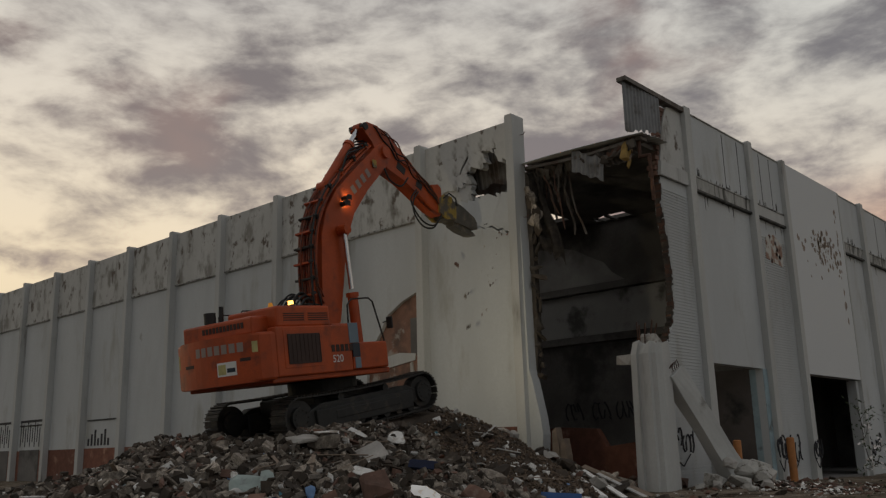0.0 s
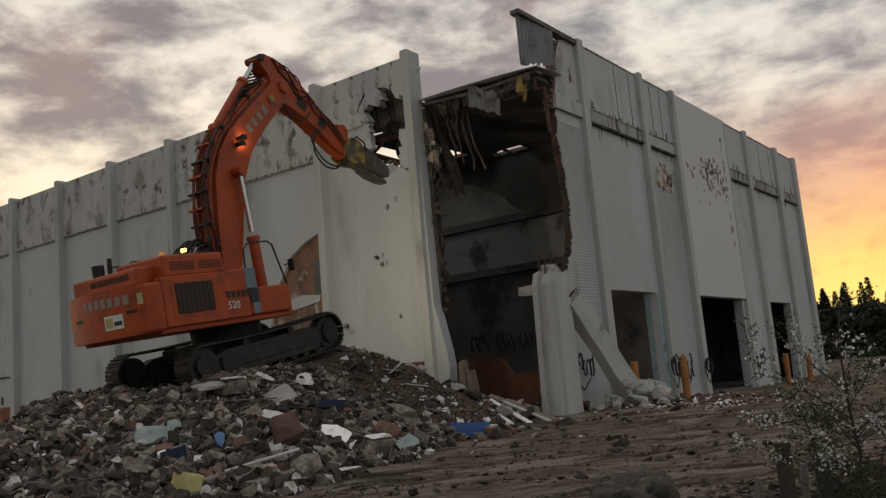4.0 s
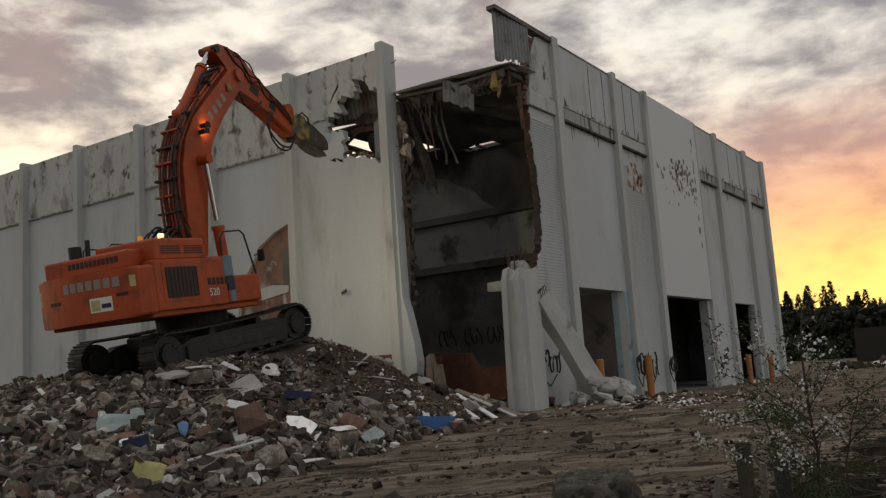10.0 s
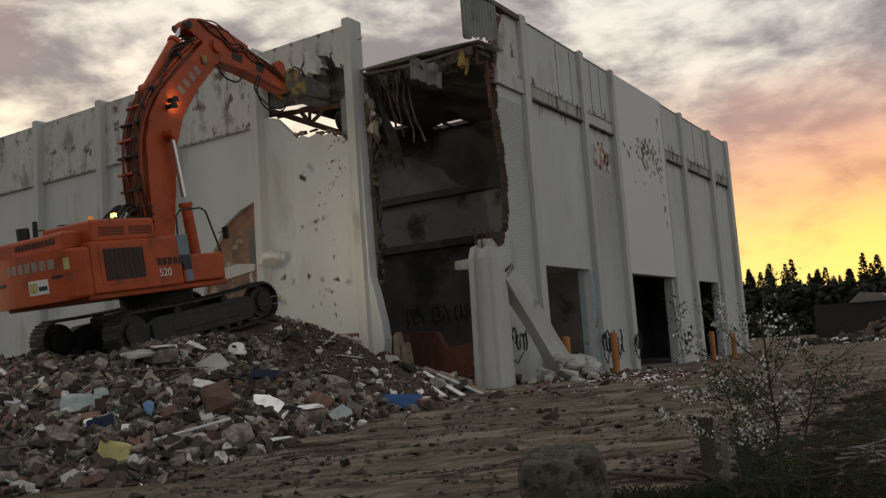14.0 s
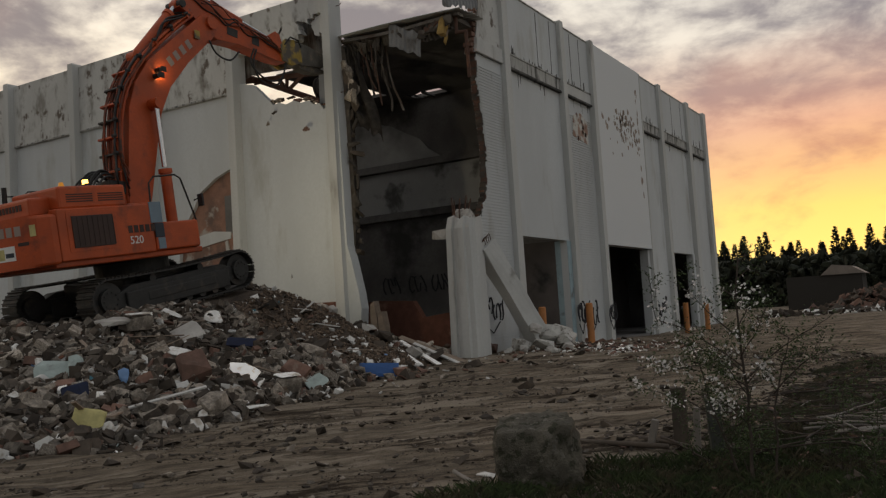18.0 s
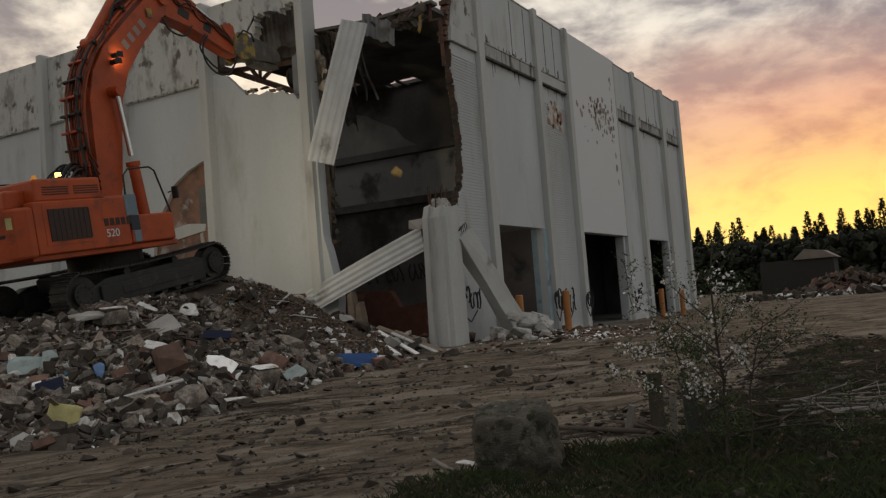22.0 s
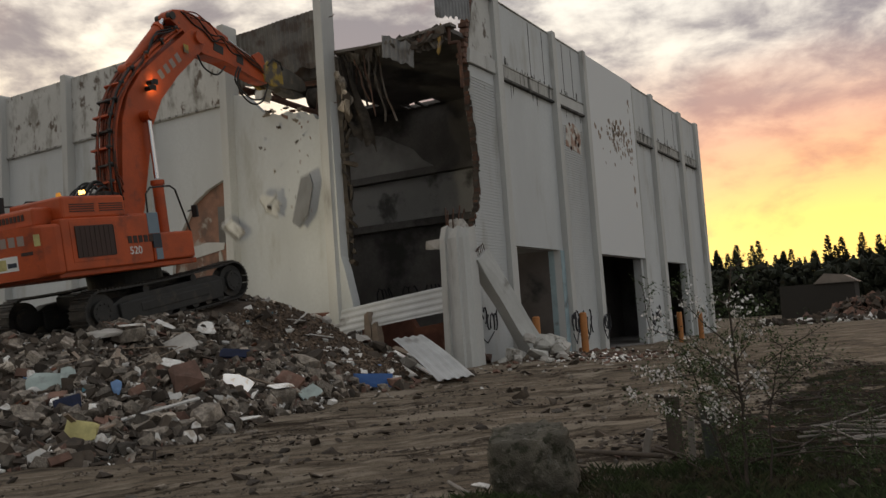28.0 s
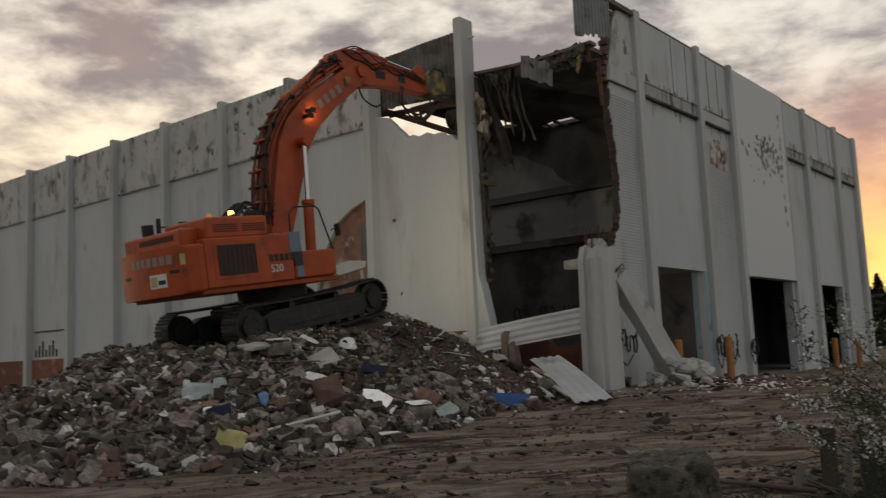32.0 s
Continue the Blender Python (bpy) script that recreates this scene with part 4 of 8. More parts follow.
    part("exhaust", bm, BLACK, up, "black exhaust box and pipe")
    bm = bmesh.new()
    tube(bm, (-1.75, -0.35, 3.15), (-1.75, -0.35, 3.30), 0.05, n=12)
    tube(bm, (-1.75, -0.35, 3.30), (-1.75, -0.35, 3.42), 0.08, 0.05, n=12)
    part("beacon", bm, material("amber_beacon", (0.5, 0.2, 0.02), 0.3, var=0.05, bump=0, emit=(1.0, 0.42, 0.04), emit_strength=0.25), up)
    bm = bmesh.new()
    box(bm, -1.26, -1.12, -0.62, -0.42, 3.12, 3.36, 0.03)
    part("work_lamp", bm, BLACK, up, "round work lamp")
    bm = bmesh.new()
    tube(bm, (-1.2, -0.53, 3.34), (-1.2, -0.53, 3.45), 0.075, 0.07, n=16)
    part("lamp_glass", bm, LAMPY, up, "lit yellow lamp")
    for k in range(9):
        bm = bmesh.new()
        pipe(bm, curve_pts((-0.95 - 0.06 * (k % 3), -0.5 + 0.11 * k, 3.05), (-0.15, -0.3 + 0.08 * k, 3.5 + 0.07 * (k % 4)), 0.22 + 0.05 * (k % 3), 9, (0, 0, 1)), 0.03, 6)
        part("hose", bm, BLACK, up, smooth=True)
    part("hose_rack", boxbm(-0.95, -0.35, -0.6, 0.5, 3.05, 3.28, bevel=0.03), STEEL, up, "dark rack of hydraulic fittings")
    # the house sits a little to the rear of the boom's foot
    back = Matrix.Translation((-0.24, 0, 0))
    up.data.transform(back)
    for ob in up.children:
        if not ob.name.startswith(("handrail", "mirror")):
            ob.matrix_basis = back @ ob.matrix_basis
    return up


def build_boom():
    """In the upper body's space, for the pose in which the boom's pin stands at BTIP."""
    out = [(-0.10, 2.2), (-0.02, 3.2), (0.04, 4.4), (0.12, 5.4), (0.36, 6.15), (0.84, 6.85), (1.85, 7.74), (2.88, 8.62), (3.25, 8.80), (3.52, 8.60), (3.52, 8.30), (3.30, 8.02), (2.3, 7.08), (1.56, 6.25), (1.18, 5.45), (0.98, 4.4), (0.70, 3.0), (0.42, 2.25)]
    out = [(x - FOOT[0], z - FOOT[1]) for x, z in out]
    b = part("boom", prismbm(out, -0.29, 0.29, bevel=0.03), ORANGE, excavator, "bent orange box-section boom")
    def loc(x, z):
        return (x - FOOT[0], z - FOOT[1])
    for y in (-0.33, 0.33):
        for px_, pz_, r in ((0.86, 5.6, 0.16), (*BTIP, 0.2)):
            bm = bmesh.new()
            tube(bm, (loc(px_, pz_)[0], y - 0.05, loc(px_, pz_)[1]), (loc(px_, pz_)[0], y + 0.05, loc(px_, pz_)[1]), r, n=18)
            part("pin_boss", bm, ORANGE, b)

    def run(name, pts, y, r, mat, sway=0.0, seed=0):
        """A pipe or hose along the boom, smoothed between its points."""
        line = []
        for i in range(len(pts) - 1):
            p0, p1, p2, p3 = (Vector((*loc(*pts[max(0, min(len(pts) - 1, j))]), 0)) for j in (i - 1, i, i + 1, i + 2))
            for k in range(4):
                u = k / 4
                q = 0.5 * (2 * p1 + (p2 - p0) * u + (2 * p0 - 5 * p1 + 4 * p2 - p3) * u * u + (3 * p1 - p0 - 3 * p2 + p3) * u ** 3)
                w = sway * noise.noise((len(line) * 0.37, seed * 3.1, 0.0))
                line.append((q.x + w, y + 0.7 * w, q.y + 0.5 * w))
        x, z = loc(*pts[-1])
        line.append((x, y, z))
        bm = bmesh.new()
        pipe(bm, line, r, 6)
        part(name, bm, mat, b, smooth=True)
    rear = [(-0.14, 2.75), (-0.24, 3.6), (-0.26, 4.5), (-0.16, 5.4), (0.12, 6.15), (0.62, 6.9), (1.6, 7.85), (2.5, 8.62)]
    for k in range(6):
        run("pipe_run", [(x - 0.05 * (k % 2), z) for x, z in rear], -0.25 + 0.1 * k, 0.042, PIPEPAINT if k % 2 else ORANGE)
    for k in range(3):
        run("pipe_run", [(x + 0.13, z - 0.03) for x, z in rear], -0.22 + 0.22 * k, 0.05, ORANGE)
    outer = [(-0.30, 2.9), (-0.40, 3.5), (-0.44, 4.4), (-0.34, 5.3), (-0.08, 6.1), (0.4, 6.85)]
    for k in range(5):
        run("hose", [(x + 0.05 * (k % 3), z) for x, z in outer], -0.34 + 0.13 * k, 0.03, BLACK if k == 0 else PIPEPAINT, 0.12, k)
    for k in range(4):
        run("hose", [(-0.05, 3.0 + 0.2 * k), (-0.25, 4.0), (-0.28, 5.0), (0.02, 6.0), (0.5, 6.7), (0.95, 7.15 + 0.08 * k)], -0.33 - 0.02 * k, 0.024, BLACK if k == 1 else PIPEPAINT, 0.18, 9 + k)
    for k in range(5):
        run("hose", [(1.2 + 0.2 * k, 7.55 + 0.18 * k), (1.45 + 0.2 * k, 8.05 + 0.18 * k), (1.95 + 0.18 * k, 8.3 + 0.16 * k), (2.45 + 0.12 * k, 8.55 + 0.1 * k)], -0.28 + 0.11 * k, 0.028, BLACK, 0.12, 20 + k)
    run("hose", [(3.1, 7.9), (3.35, 7.55), (3.9, 7.45), (4.3, 7.8)], -0.35, 0.03, BLACK)
    for s, (x, z, a) in enumerate(((-0.30, 3.2, 0), (-0.36, 3.65, 0), (-0.38, 4.1, 0), (-0.40, 4.55, 0), (-0.36, 5.0, 5), (-0.28, 5.45, 12), (-0.12, 5.9, 25), (0.15, 6.4, 36), (0.55, 6.9, 42), (1.1, 7.45, 42), (1.7, 7.98, 42), (2.3, 8.5, 42))):
        part("pipe_clamp", boxbm(-0.06, 0.12, -0.33, 0.33, -0.03, 0.03, bevel=0.012), ORANGE if s % 2 else STEEL, b, m=Matrix.Translation((loc(x, z)[0], 0, loc(x, z)[1])) @ Matrix.Rotation(radians(a), 4, "Y"))
        bm = bmesh.new()
        tube(bm, (loc(x, z)[0] - 0.10, -0.34, loc(x, z)[1]), (loc(x, z)[0] + 0.02, -0.34, loc(x, z)[1] + 0.04), 0.045, n=10)
        part("hose_fitting", bm, STEEL, b)
    # valve block low on the boom's back
    part("valve_block", boxbm(loc(-0.62, 0)[0], loc(-0.12, 0)[0], -0.3, 0.3, loc(0, 3.05)[1], loc(0, 3.4)[1], bevel=0.03), STEEL, b, "dark valve block with fittings")
    # lamps on the boom's side, lit, shining along the plate
    for k, (x, z) in enumerate(((1.02, 6.42), (1.10, 6.60))):
        bm = bmesh.new()
        tube(bm, (loc(x, z)[0], -0.30, loc(x, z)[1]), (loc(x, z)[0], -0.50, loc(x, z)[1]), 0.07, n=14)
        part("boom_lamp", bm, BLACK, b, "small black lamp on the boom's side")
        bm = bmesh.new()
        tube(bm, (loc(x, z)[0] + 0.12, -0.47, loc(x, z)[1] + 0.03), (loc(x, z)[0] + 0.123, -0.464, loc(x, z)[1] + 0.032), 0.05, n=12)
        part("lamp_hood", boxbm(loc(x, z)[0] + 0.0, loc(x, z)[0] + 0.19, -0.50, -0.472, loc(0, z)[1] - 0.05, loc(0, z)[1] + 0.11, bevel=0.008), BLACK, b)
        part("lamp_glass", bm, BOOMLAMP, b, "lit warm lamp glass")
    for k in range(4):
        u = k / 4
        cx, cz = loc(1.62 + 0.95 * u, 6.98 + 0.86 * u)
        part("lettering_bar", boxbm(-0.09, 0.09, -0.298, -0.2925, -0.13, 0.13), LETTER, b, "faded grey lettering block", m=Matrix.Translation((cx, 0, cz)) @ Matrix.Rotation(radians(-42), 4, "Y"))
    part("warning_plate", boxbm(loc(2.55, 0)[0], loc(2.75, 0)[0], -0.338, -0.33, loc(0, 7.85)[1], loc(0, 8.1)[1]), WORN, b)
    return b


def build_arm():
    out = [(-1.18, 0.12), (-1.04, 0.48), (-0.6, 0.66), (0.05, 0.68), (0.7, 0.58), (1.6, 0.42), (2.9, 0.27), (3.38, 0.18), (3.48, -0.05), (3.36, -0.24), (2.9, -0.30), (1.2, -0.26), (0.3, -0.42), (-0.25, -0.30), (-0.6, 0.0)]
    a = part("arm", prismbm(out, -0.26, 0.26, bevel=0.025), ORANGE, excavator, "tapered orange dipper arm")
    bm = bmesh.new()
    tube(bm, (0.2, -0.05, 0.76), (1.45, -0.05, 0.60), 0.10, n=16)
    part("tool_cylinder", bm, ORANGE, a)
    bm = bmesh.new()
    tube(bm, (1.45, -0.05, 0.60), (2.6, -0.05, 0.46), 0.055, n=12)
    part("tool_rod", bm, CHROME, a, "chrome rod")
    for y in (-0.3, 0.3):
        part("link_plate", prismbm([(2.4, 0.38), (2.72, 0.62), (2.92, 0.58), (3.1, 0.2), (2.9, 0.1)], y - 0.03, y + 0.03), ORANGE, a)

    def hose(pts, r=0.028, seed=0, sway=0.0):
        line = []
        vp = [Vector(p) for p in pts]
        for i in range(len(vp) - 1):
            p0, p1, p2, p3 = (vp[max(0, min(len(vp) - 1, j))] for j in (i - 1, i, i + 1, i + 2))
            for k in range(5):
                u = k / 5
                v = 0.5 * (2 * p1 + (p2 - p0) * u + (2 * p0 - 5 * p1 + 4 * p2 - p3) * u * u + (3 * p1 - p0 - 3 * p2 + p3) * u ** 3)
                line.append(v + sway * noise.noise_vector(v * 1.7 + Vector((seed, 0, 0))))
        line.append(Vector(pts[-1]))
        bm = bmesh.new()
        pipe(bm, line, r, 6)
        part("hose", bm, BLACK if seed % 2 == 0 else PIPEPAINT, a, smooth=True)
    for k in range(4):
        y = -0.28 - 0.02 * k
        hose([(-0.7 + 0.1 * k, y, 0.55), (-0.1, y - 0.02, 0.38 + 0.07 * k), (0.6, y - 0.02, 0.12 + 0.1 * k), (1.0, y - 0.02, 0.32), (1.7, y, 0.18 + 0.05 * k), (2.6, y, 0.1 + 0.04 * k), (3.0, y, 0.0)], 0.024, k, 0.12)
    for k in range(4):
        hose([(-0.5 + 0.2 * k, -0.2 + 0.12 * k, 0.68), (0.0 + 0.2 * k, -0.16 + 0.12 * k, 0.82), (0.7 + 0.2 * k, -0.16 + 0.1 * k, 0.68), (1.3 + 0.2 * k, -0.14 + 0.1 * k, 0.46)], 0.022, 5 + k, 0.06)
    for k in range(2):
        hose([(1.9 - 0.1 * k, -0.3, -0.25), (1.75 - 0.12 * k, -0.32, -0.75), (1.95, -0.34, -1.15 + 0.12 * k), (2.45, -0.35, -1.3 + 0.16 * k), (2.95, -0.34, -1.05 + 0.1 * k), (3.2, -0.3, -0.55), (3.3, -0.28, -0.2)], 0.03)
    for x, z in ((0, 0), (3.24, 0), (-1.08, 0.25)):
        bm = bmesh.new()
        tube(bm, (x, -0.31, z), (x, 0.31, z), 0.12, n=16)
        part("pin_boss", bm, STEEL, a)
    for x, z, sx in ((0.9, 0.0, 0.22), (1.9, 0.02, 0.16)):
        part("weld_plate", boxbm(x - sx, x + sx, -0.272, -0.255, z - 0.12, z + 0.14, bevel=0.005), STEEL, a)
    return a


def build_tool():
    t = part("breaker_tool", prismbm([(0.35, 0.30), (0.9, 0.42), (1.35, 0.30), (2.05, 0.06), (2.22, -0.12), (2.2, -0.38), (1.9, -0.46), (1.5, -0.40), (0.8, -0.36), (0.35, -0.28)], -0.24, 0.24, bevel=0.04), TOOL, excavator, "worn grey steel crushing tool")
    for y in (-0.3, 0.3):
        part("bracket", prismbm([(-0.2, -0.2), (0.2, -0.38), (0.75, -0.3), (0.8, 0.1), (0.55, 0.48), (0.1, 0.5), (-0.2, 0.3)], y - 0.04, y + 0.04, bevel=0.012), WORN, t, "worn yellow mounting bracket")
    part("jaw", prismbm([(0.75, -0.30), (1.5, -0.42), (2.0, -0.50), (2.15, -0.62), (1.85, -0.66), (1.3, -0.6), (0.8, -0.48)], -0.18, 0.18, bevel=0.03), TOOL, t)
    part("cross_tube", boxbm(0.1, 0.5, -0.27, 0.27, 0.05, 0.35, bevel=0.05), WORN, t)
    bm = bmesh.new()
    pipe(bm, [(0.0, -0.33, 0.3), (0.3, -0.4, 0.55), (0.7, -0.38, 0.45), (0.9, -0.28, 0.25)], 0.03, 6)
    part("hose", bm, BLACK, t)
    return t


build_tracks()
upper_body, boom, arm, tool = build_upper(), build_boom(), build_arm(), build_tool()


def cylinder(r, length, rod_r, name):
    bm = bmesh.new()
    tube(bm, (0, 0, 0), (0, 0, length), r, n=18)
    tube(bm, (0, 0, length - 0.12), (0, 0, length), r * 1.25, n=18)
    tube(bm, (0, -r * 1.1, 0), (0, r * 1.1, 0), r * 1.2, n=14)
    barrel = part(name, bm, ORANGE, excavator, "orange hydraulic cylinder")
    bm = bmesh.new()
    tube(bm, (0, 0, 0), (0, 0, length), rod_r, n=14)
    rod = part("piston_rod", bm, CHROME, excavator, "bright chrome piston rod")
    bm = bmesh.new()
    tube(bm, (0, -r, 0), (0, r, 0), r, n=14)
    part("rod_eye", bm, ORANGE, rod)
    return barrel, rod


boom_cyls = [(y, *cylinder(0.15, 1.75, 0.075, "boom_cylinder")) for y in (-0.48, 0.48)]
arm_cyl = cylinder(0.14, 2.05, 0.075, "arm_cylinder")

# ---- the broken bay of the south wall ----
SHEET = material("grey_roof_sheet", (0.20, 0.205, 0.21), 0.5, metal=0.25, var=0.2, scale=1.5, second=(0.09, 0.08, 0.07), second_at=(0.5, 0.66), second_scale=1.2, stretch=(1, 1, 0.4))
WHITESHEET = material("white_roof_sheet", (0.52, 0.53, 0.53), 0.45, metal=0.1, var=0.12, scale=1.2, second=(0.28, 0.27, 0.26), second_at=(0.56, 0.72), second_scale=1.5)
ROOFDARK = material("dirty_roof_sheet", (0.135, 0.125, 0.112), 0.6, metal=0.15, var=0.25, scale=1.5, second=(0.07, 0.05, 0.038), second_at=(0.45, 0.62), second_scale=1.4, stretch=(1, 1, 0.4))
RUST = material("rusty_steel", (0.10, 0.055, 0.04), 0.85, metal=0.2, var=0.3, scale=4, second=(0.20, 0.10, 0.06), second_scale=3)
DARKSTUFF = material("charred_lining", (0.065, 0.056, 0.048), 0.95, var=0.4, scale=4, bump=0.6, second=(0.115, 0.098, 0.08), second_at=(0.55, 0.7), second_scale=2.5)
OCHRE = material("yellow_insulation", (0.36, 0.24, 0.08), 0.95, var=0.25, scale=5, second=(0.14, 0.11, 0.07), second_scale=4)
SPRAY = material("black_spray_paint", (0.03, 0.03, 0.035), 0.7, var=0.1)
bay_root = bpy.data.objects["wall_south"]
BX0, BX1 = PX[1] + PW, PX[0]


def lower_bay():
    top = [(BX1, 8.95)] + [(x + 0.08, z + 0.06) for x, z in ((-5.3, 9.0), (-5.57, 8.95), (-5.75, 9.2), (-6.0, 9.2), (-6.25, 9.38), (-6.6, 9.36), (-6.9, 9.5), (-7.3, 9.42), (-7.6, 9.55), (-7.87, 9.5), (-8.1, 9.72), (-8.35, 9.95), (-8.6, 10.2), (-8.88, 10.46))] + [(BX0, 10.66)]
    part("wall_panel", prismbm([(BX0, 2.2), (BX1, 2.2)] + top, WALL_L, WALL_IN), PAINT, bay_root)
    part("plinth", boxbm(BX0, BX1, WALL_L - 0.03, WALL_IN, -0.3, 2.2), BRICKRED, bay_root)


lower_bay()
COLX = [BX0, -8.47, -7.77, -7.12, -6.42, -5.77, BX1]
BASEZ = [10.66, 10.20, 9.56, 9.51, 9.42, 9.21, 8.96]
ROWZ = [10.68, 11.2, 11.75, 12.4, PARAPET]
# when each piece of the bay's top drops, column by column from the bottom row up; -1: already gone, 99: stays
DROP = [[12.7, 12.6, 12.5, 26.3, 26.5], [12.5, 12.9, 12.3, 26.8, 27.1], [12.2, 4.6, 12.0, 26.9, 27.3], [3.0, -1, -1, 19.7, 26.6], [0.9, -1, -1, -1, 26.1], [7.2, -1, -1, 17.9, 26.4]]
FALLING = []
FALLING_TUFT = []


def bay_pieces():
    def node(i, j):
        x = COLX[i]
        z = BASEZ[i] if j == 0 else ROWZ[j - 1] if (j == 5 or i in (0, 6)) else ROWZ[j - 1] + 0.16 * noise.noise((i * 3.1, j * 2.7, 0.5))
        z = max(z, BASEZ[i] + 0.02 * j)
        if 0 < i < 6 and j > 0:
            x += 0.15 * noise.noise((i * 2.2, j * 4.1, 8.5))
        return (x, z)

    def edge(a, b, straight):
        (x0, z0), (x1, z1) = sorted((a, b))
        pts = []
        for k in range(1, 8):
            u = k / 8
            off = 0 if straight else 0.26 * min(1.0, 4 * u * (1 - u)) * noise.noise((x0 * 3 + u * 4.7, z0 * 3 + u * 4.1, 1.5))
            pts.append((x0 + (x1 - x0) * u - off * (z1 - z0 != 0), z0 + (z1 - z0) * u + off))
        return pts if (x0, z0) == a else pts[::-1]

    for i in range(6):
        for j in range(5):
            tf = DROP[i][j]
            if tf < 0:
                continue
            c = [node(i, j), node(i + 1, j), node(i + 1, j + 1), node(i, j + 1)]
            if c[3][1] - c[0][1] < 0.1 and c[2][1] - c[1][1] < 0.1:
                continue
            ring = []
            for k in range(4):
                a, b = c[k], c[(k + 1) % 4]
                st = (k == 2 and j == 4) or (k == 3 and i == 0) or (k == 1 and i == 5)
                ring += [a] + edge(a, b, st)
            cx, cz = sum(p[0] for p in c) / 4, sum(p[1] for p in c) / 4
            proud = 0.07 if j >= 2 else 0.0
            ob = part("wall_fragment", prismbm([(x - cx, z - cz) for x, z in ring], WALL_L - proud - 0.49, WALL_IN - 0.49), PAINT_UP if j >= 1 else PAINT)
            ob.matrix_basis = Matrix.Translation((cx, 0.49, cz))
            tagged(ob, "stained concrete wall fragment broken from the parapet", "wall fragment", "fragments of the broken bay")
            FALLING.append((ob, tf, Vector((cx, 0.49, cz)), cx * 13.7 + cz))


bay_pieces()


def small_fragments():
    rnd = random.Random(21)
    mesh = [chunk_mesh("fragment", rnd, 1, 0.7, 0.5, mm, 0.3, 10) for mm in (LUMP, LUMPD, BRICKB, LUMP, LUMPD)]
    bursts = [(-0.9, 5), (0.6, 5), (2.6, 6), (6.6, 3), (8.2, 2), (11.6, 6), (12.2, 12), (12.9, 7), (16.3, 6), (17.0, 3), (19.6, 8), (20.0, 5), (27.1, 8), (27.6, 5), (30.1, 6), (30.5, 4)]
    for t0, n in bursts:
        for k in range(n):
            s = rnd.uniform(0.05, 0.17)
            x = rnd.uniform(-8.0, -5.7)
            z = 9.68 + s * 0.3 if x < -6.9 else 9.51 + s * 0.3
            if x > -6.1:
                z -= 0.15
            ob = new("fragment", mesh[k % 5])
            p = Vector((x, 0.46, z))
            ob.matrix_basis = Matrix.LocRotScale(p, None, (s, s, s))
            tagged(ob, "small broken masonry fragment knocked loose from the wall", "fragment", "small falling fragments")
            FALLING.append((ob, max(0.0, t0 + rnd.uniform(0, 0.8)) if t0 > 0 else t0 + rnd.uniform(0, 0.6), p, x * 31 + z))


small_fragments()


def brick_crumbs():
    """Crumbs of red brick that trickle down the face of the wall beside the standing pillar."""
    rnd = random.Random(58)
    mesh = [chunk_mesh("brick_crumb", rnd, 1, 0.8, 1.3, mm, 0.3, 9) for mm in (BRICKB, BRICKB, LUMPD)]
    for t0, t1, n in ((-0.9, 1.2, 44), (12.3, 13.9, 70), (19.7, 20.6, 26), (27.1, 27.8, 18)):
        for k in range(n):
            s = rnd.uniform(0.015, 0.05)
            p = Vector((-5.75 + rnd.gauss(0, 0.16), 0.46 + rnd.uniform(-0.05, 0.05), 9.17 + s))
            ob = new("brick_crumb", rnd.choice(mesh))
            ob.matrix_basis = Matrix.LocRotScale(p, None, (s, s, s))
            tagged(ob, "crumb of red brick trickling down the broken wall", "brick crumb", "trickling brick crumbs")
            FALLING.append((ob, t0 + (t1 - t0) * rnd.random(), p, p.x * 31 + s))


brick_crumbs()
# a long grey slab that slips off beside the pillar
slab_bm = bmesh.new()
prism(slab_bm, [(-0.30, -0.85), (0.05, -0.95), (0.32, -0.45), (0.28, 0.60), (0.05, 0.95), (-0.28, 0.75)], -0.05, 0.05, bevel=0.012)
SLAB = tagged(part("wall_slab", slab_bm, SHEET), "long grey slab slipping off the broken bay", "wall slab")


def corrugated(bm, length, width, depth, pitch, bend=0.0, thick=0.006, nx=10):
    """A ribbed sheet, its length along x and its ribs along x too."""
    ny = int(width / pitch) * 4
    rows = []
    for side in (0, 1):
        grid = []
        for i in range(nx + 1):
            x = -length / 2 + length * i / nx
            line = []
            for j in range(ny + 1):
                y = -width / 2 + width * j / ny
                ph = (j % 4)
                z = depth if ph in (1, 2) else 0.0
                z += bend * (1 - (2 * i / nx - 1) ** 2)
                line.append(bm.verts.new((x, y, z + thick * side)))
            grid.append(line)
        rows.append(grid)
    for side, grid in enumerate(rows):
        for i in range(nx):
            for j in range(ny):
                q = (grid[i][j], grid[i + 1][j], grid[i + 1][j + 1], grid[i][j + 1])
                bm.faces.new(q if side else q[::-1])
    a, b = rows
    for i in range(nx):
        bm.faces.new((a[i][0], a[i + 1][0], b[i + 1][0], b[i][0]))
        bm.faces.new((a[i][ny], b[i][ny], b[i + 1][ny], a[i + 1][ny]))
    for j in range(ny):
        bm.faces.new((a[0][j], b[0][j], b[0][j + 1], a[0][j + 1]))
        bm.faces.new((a[nx][j], a[nx][j + 1], b[nx][j + 1], b[nx][j]))


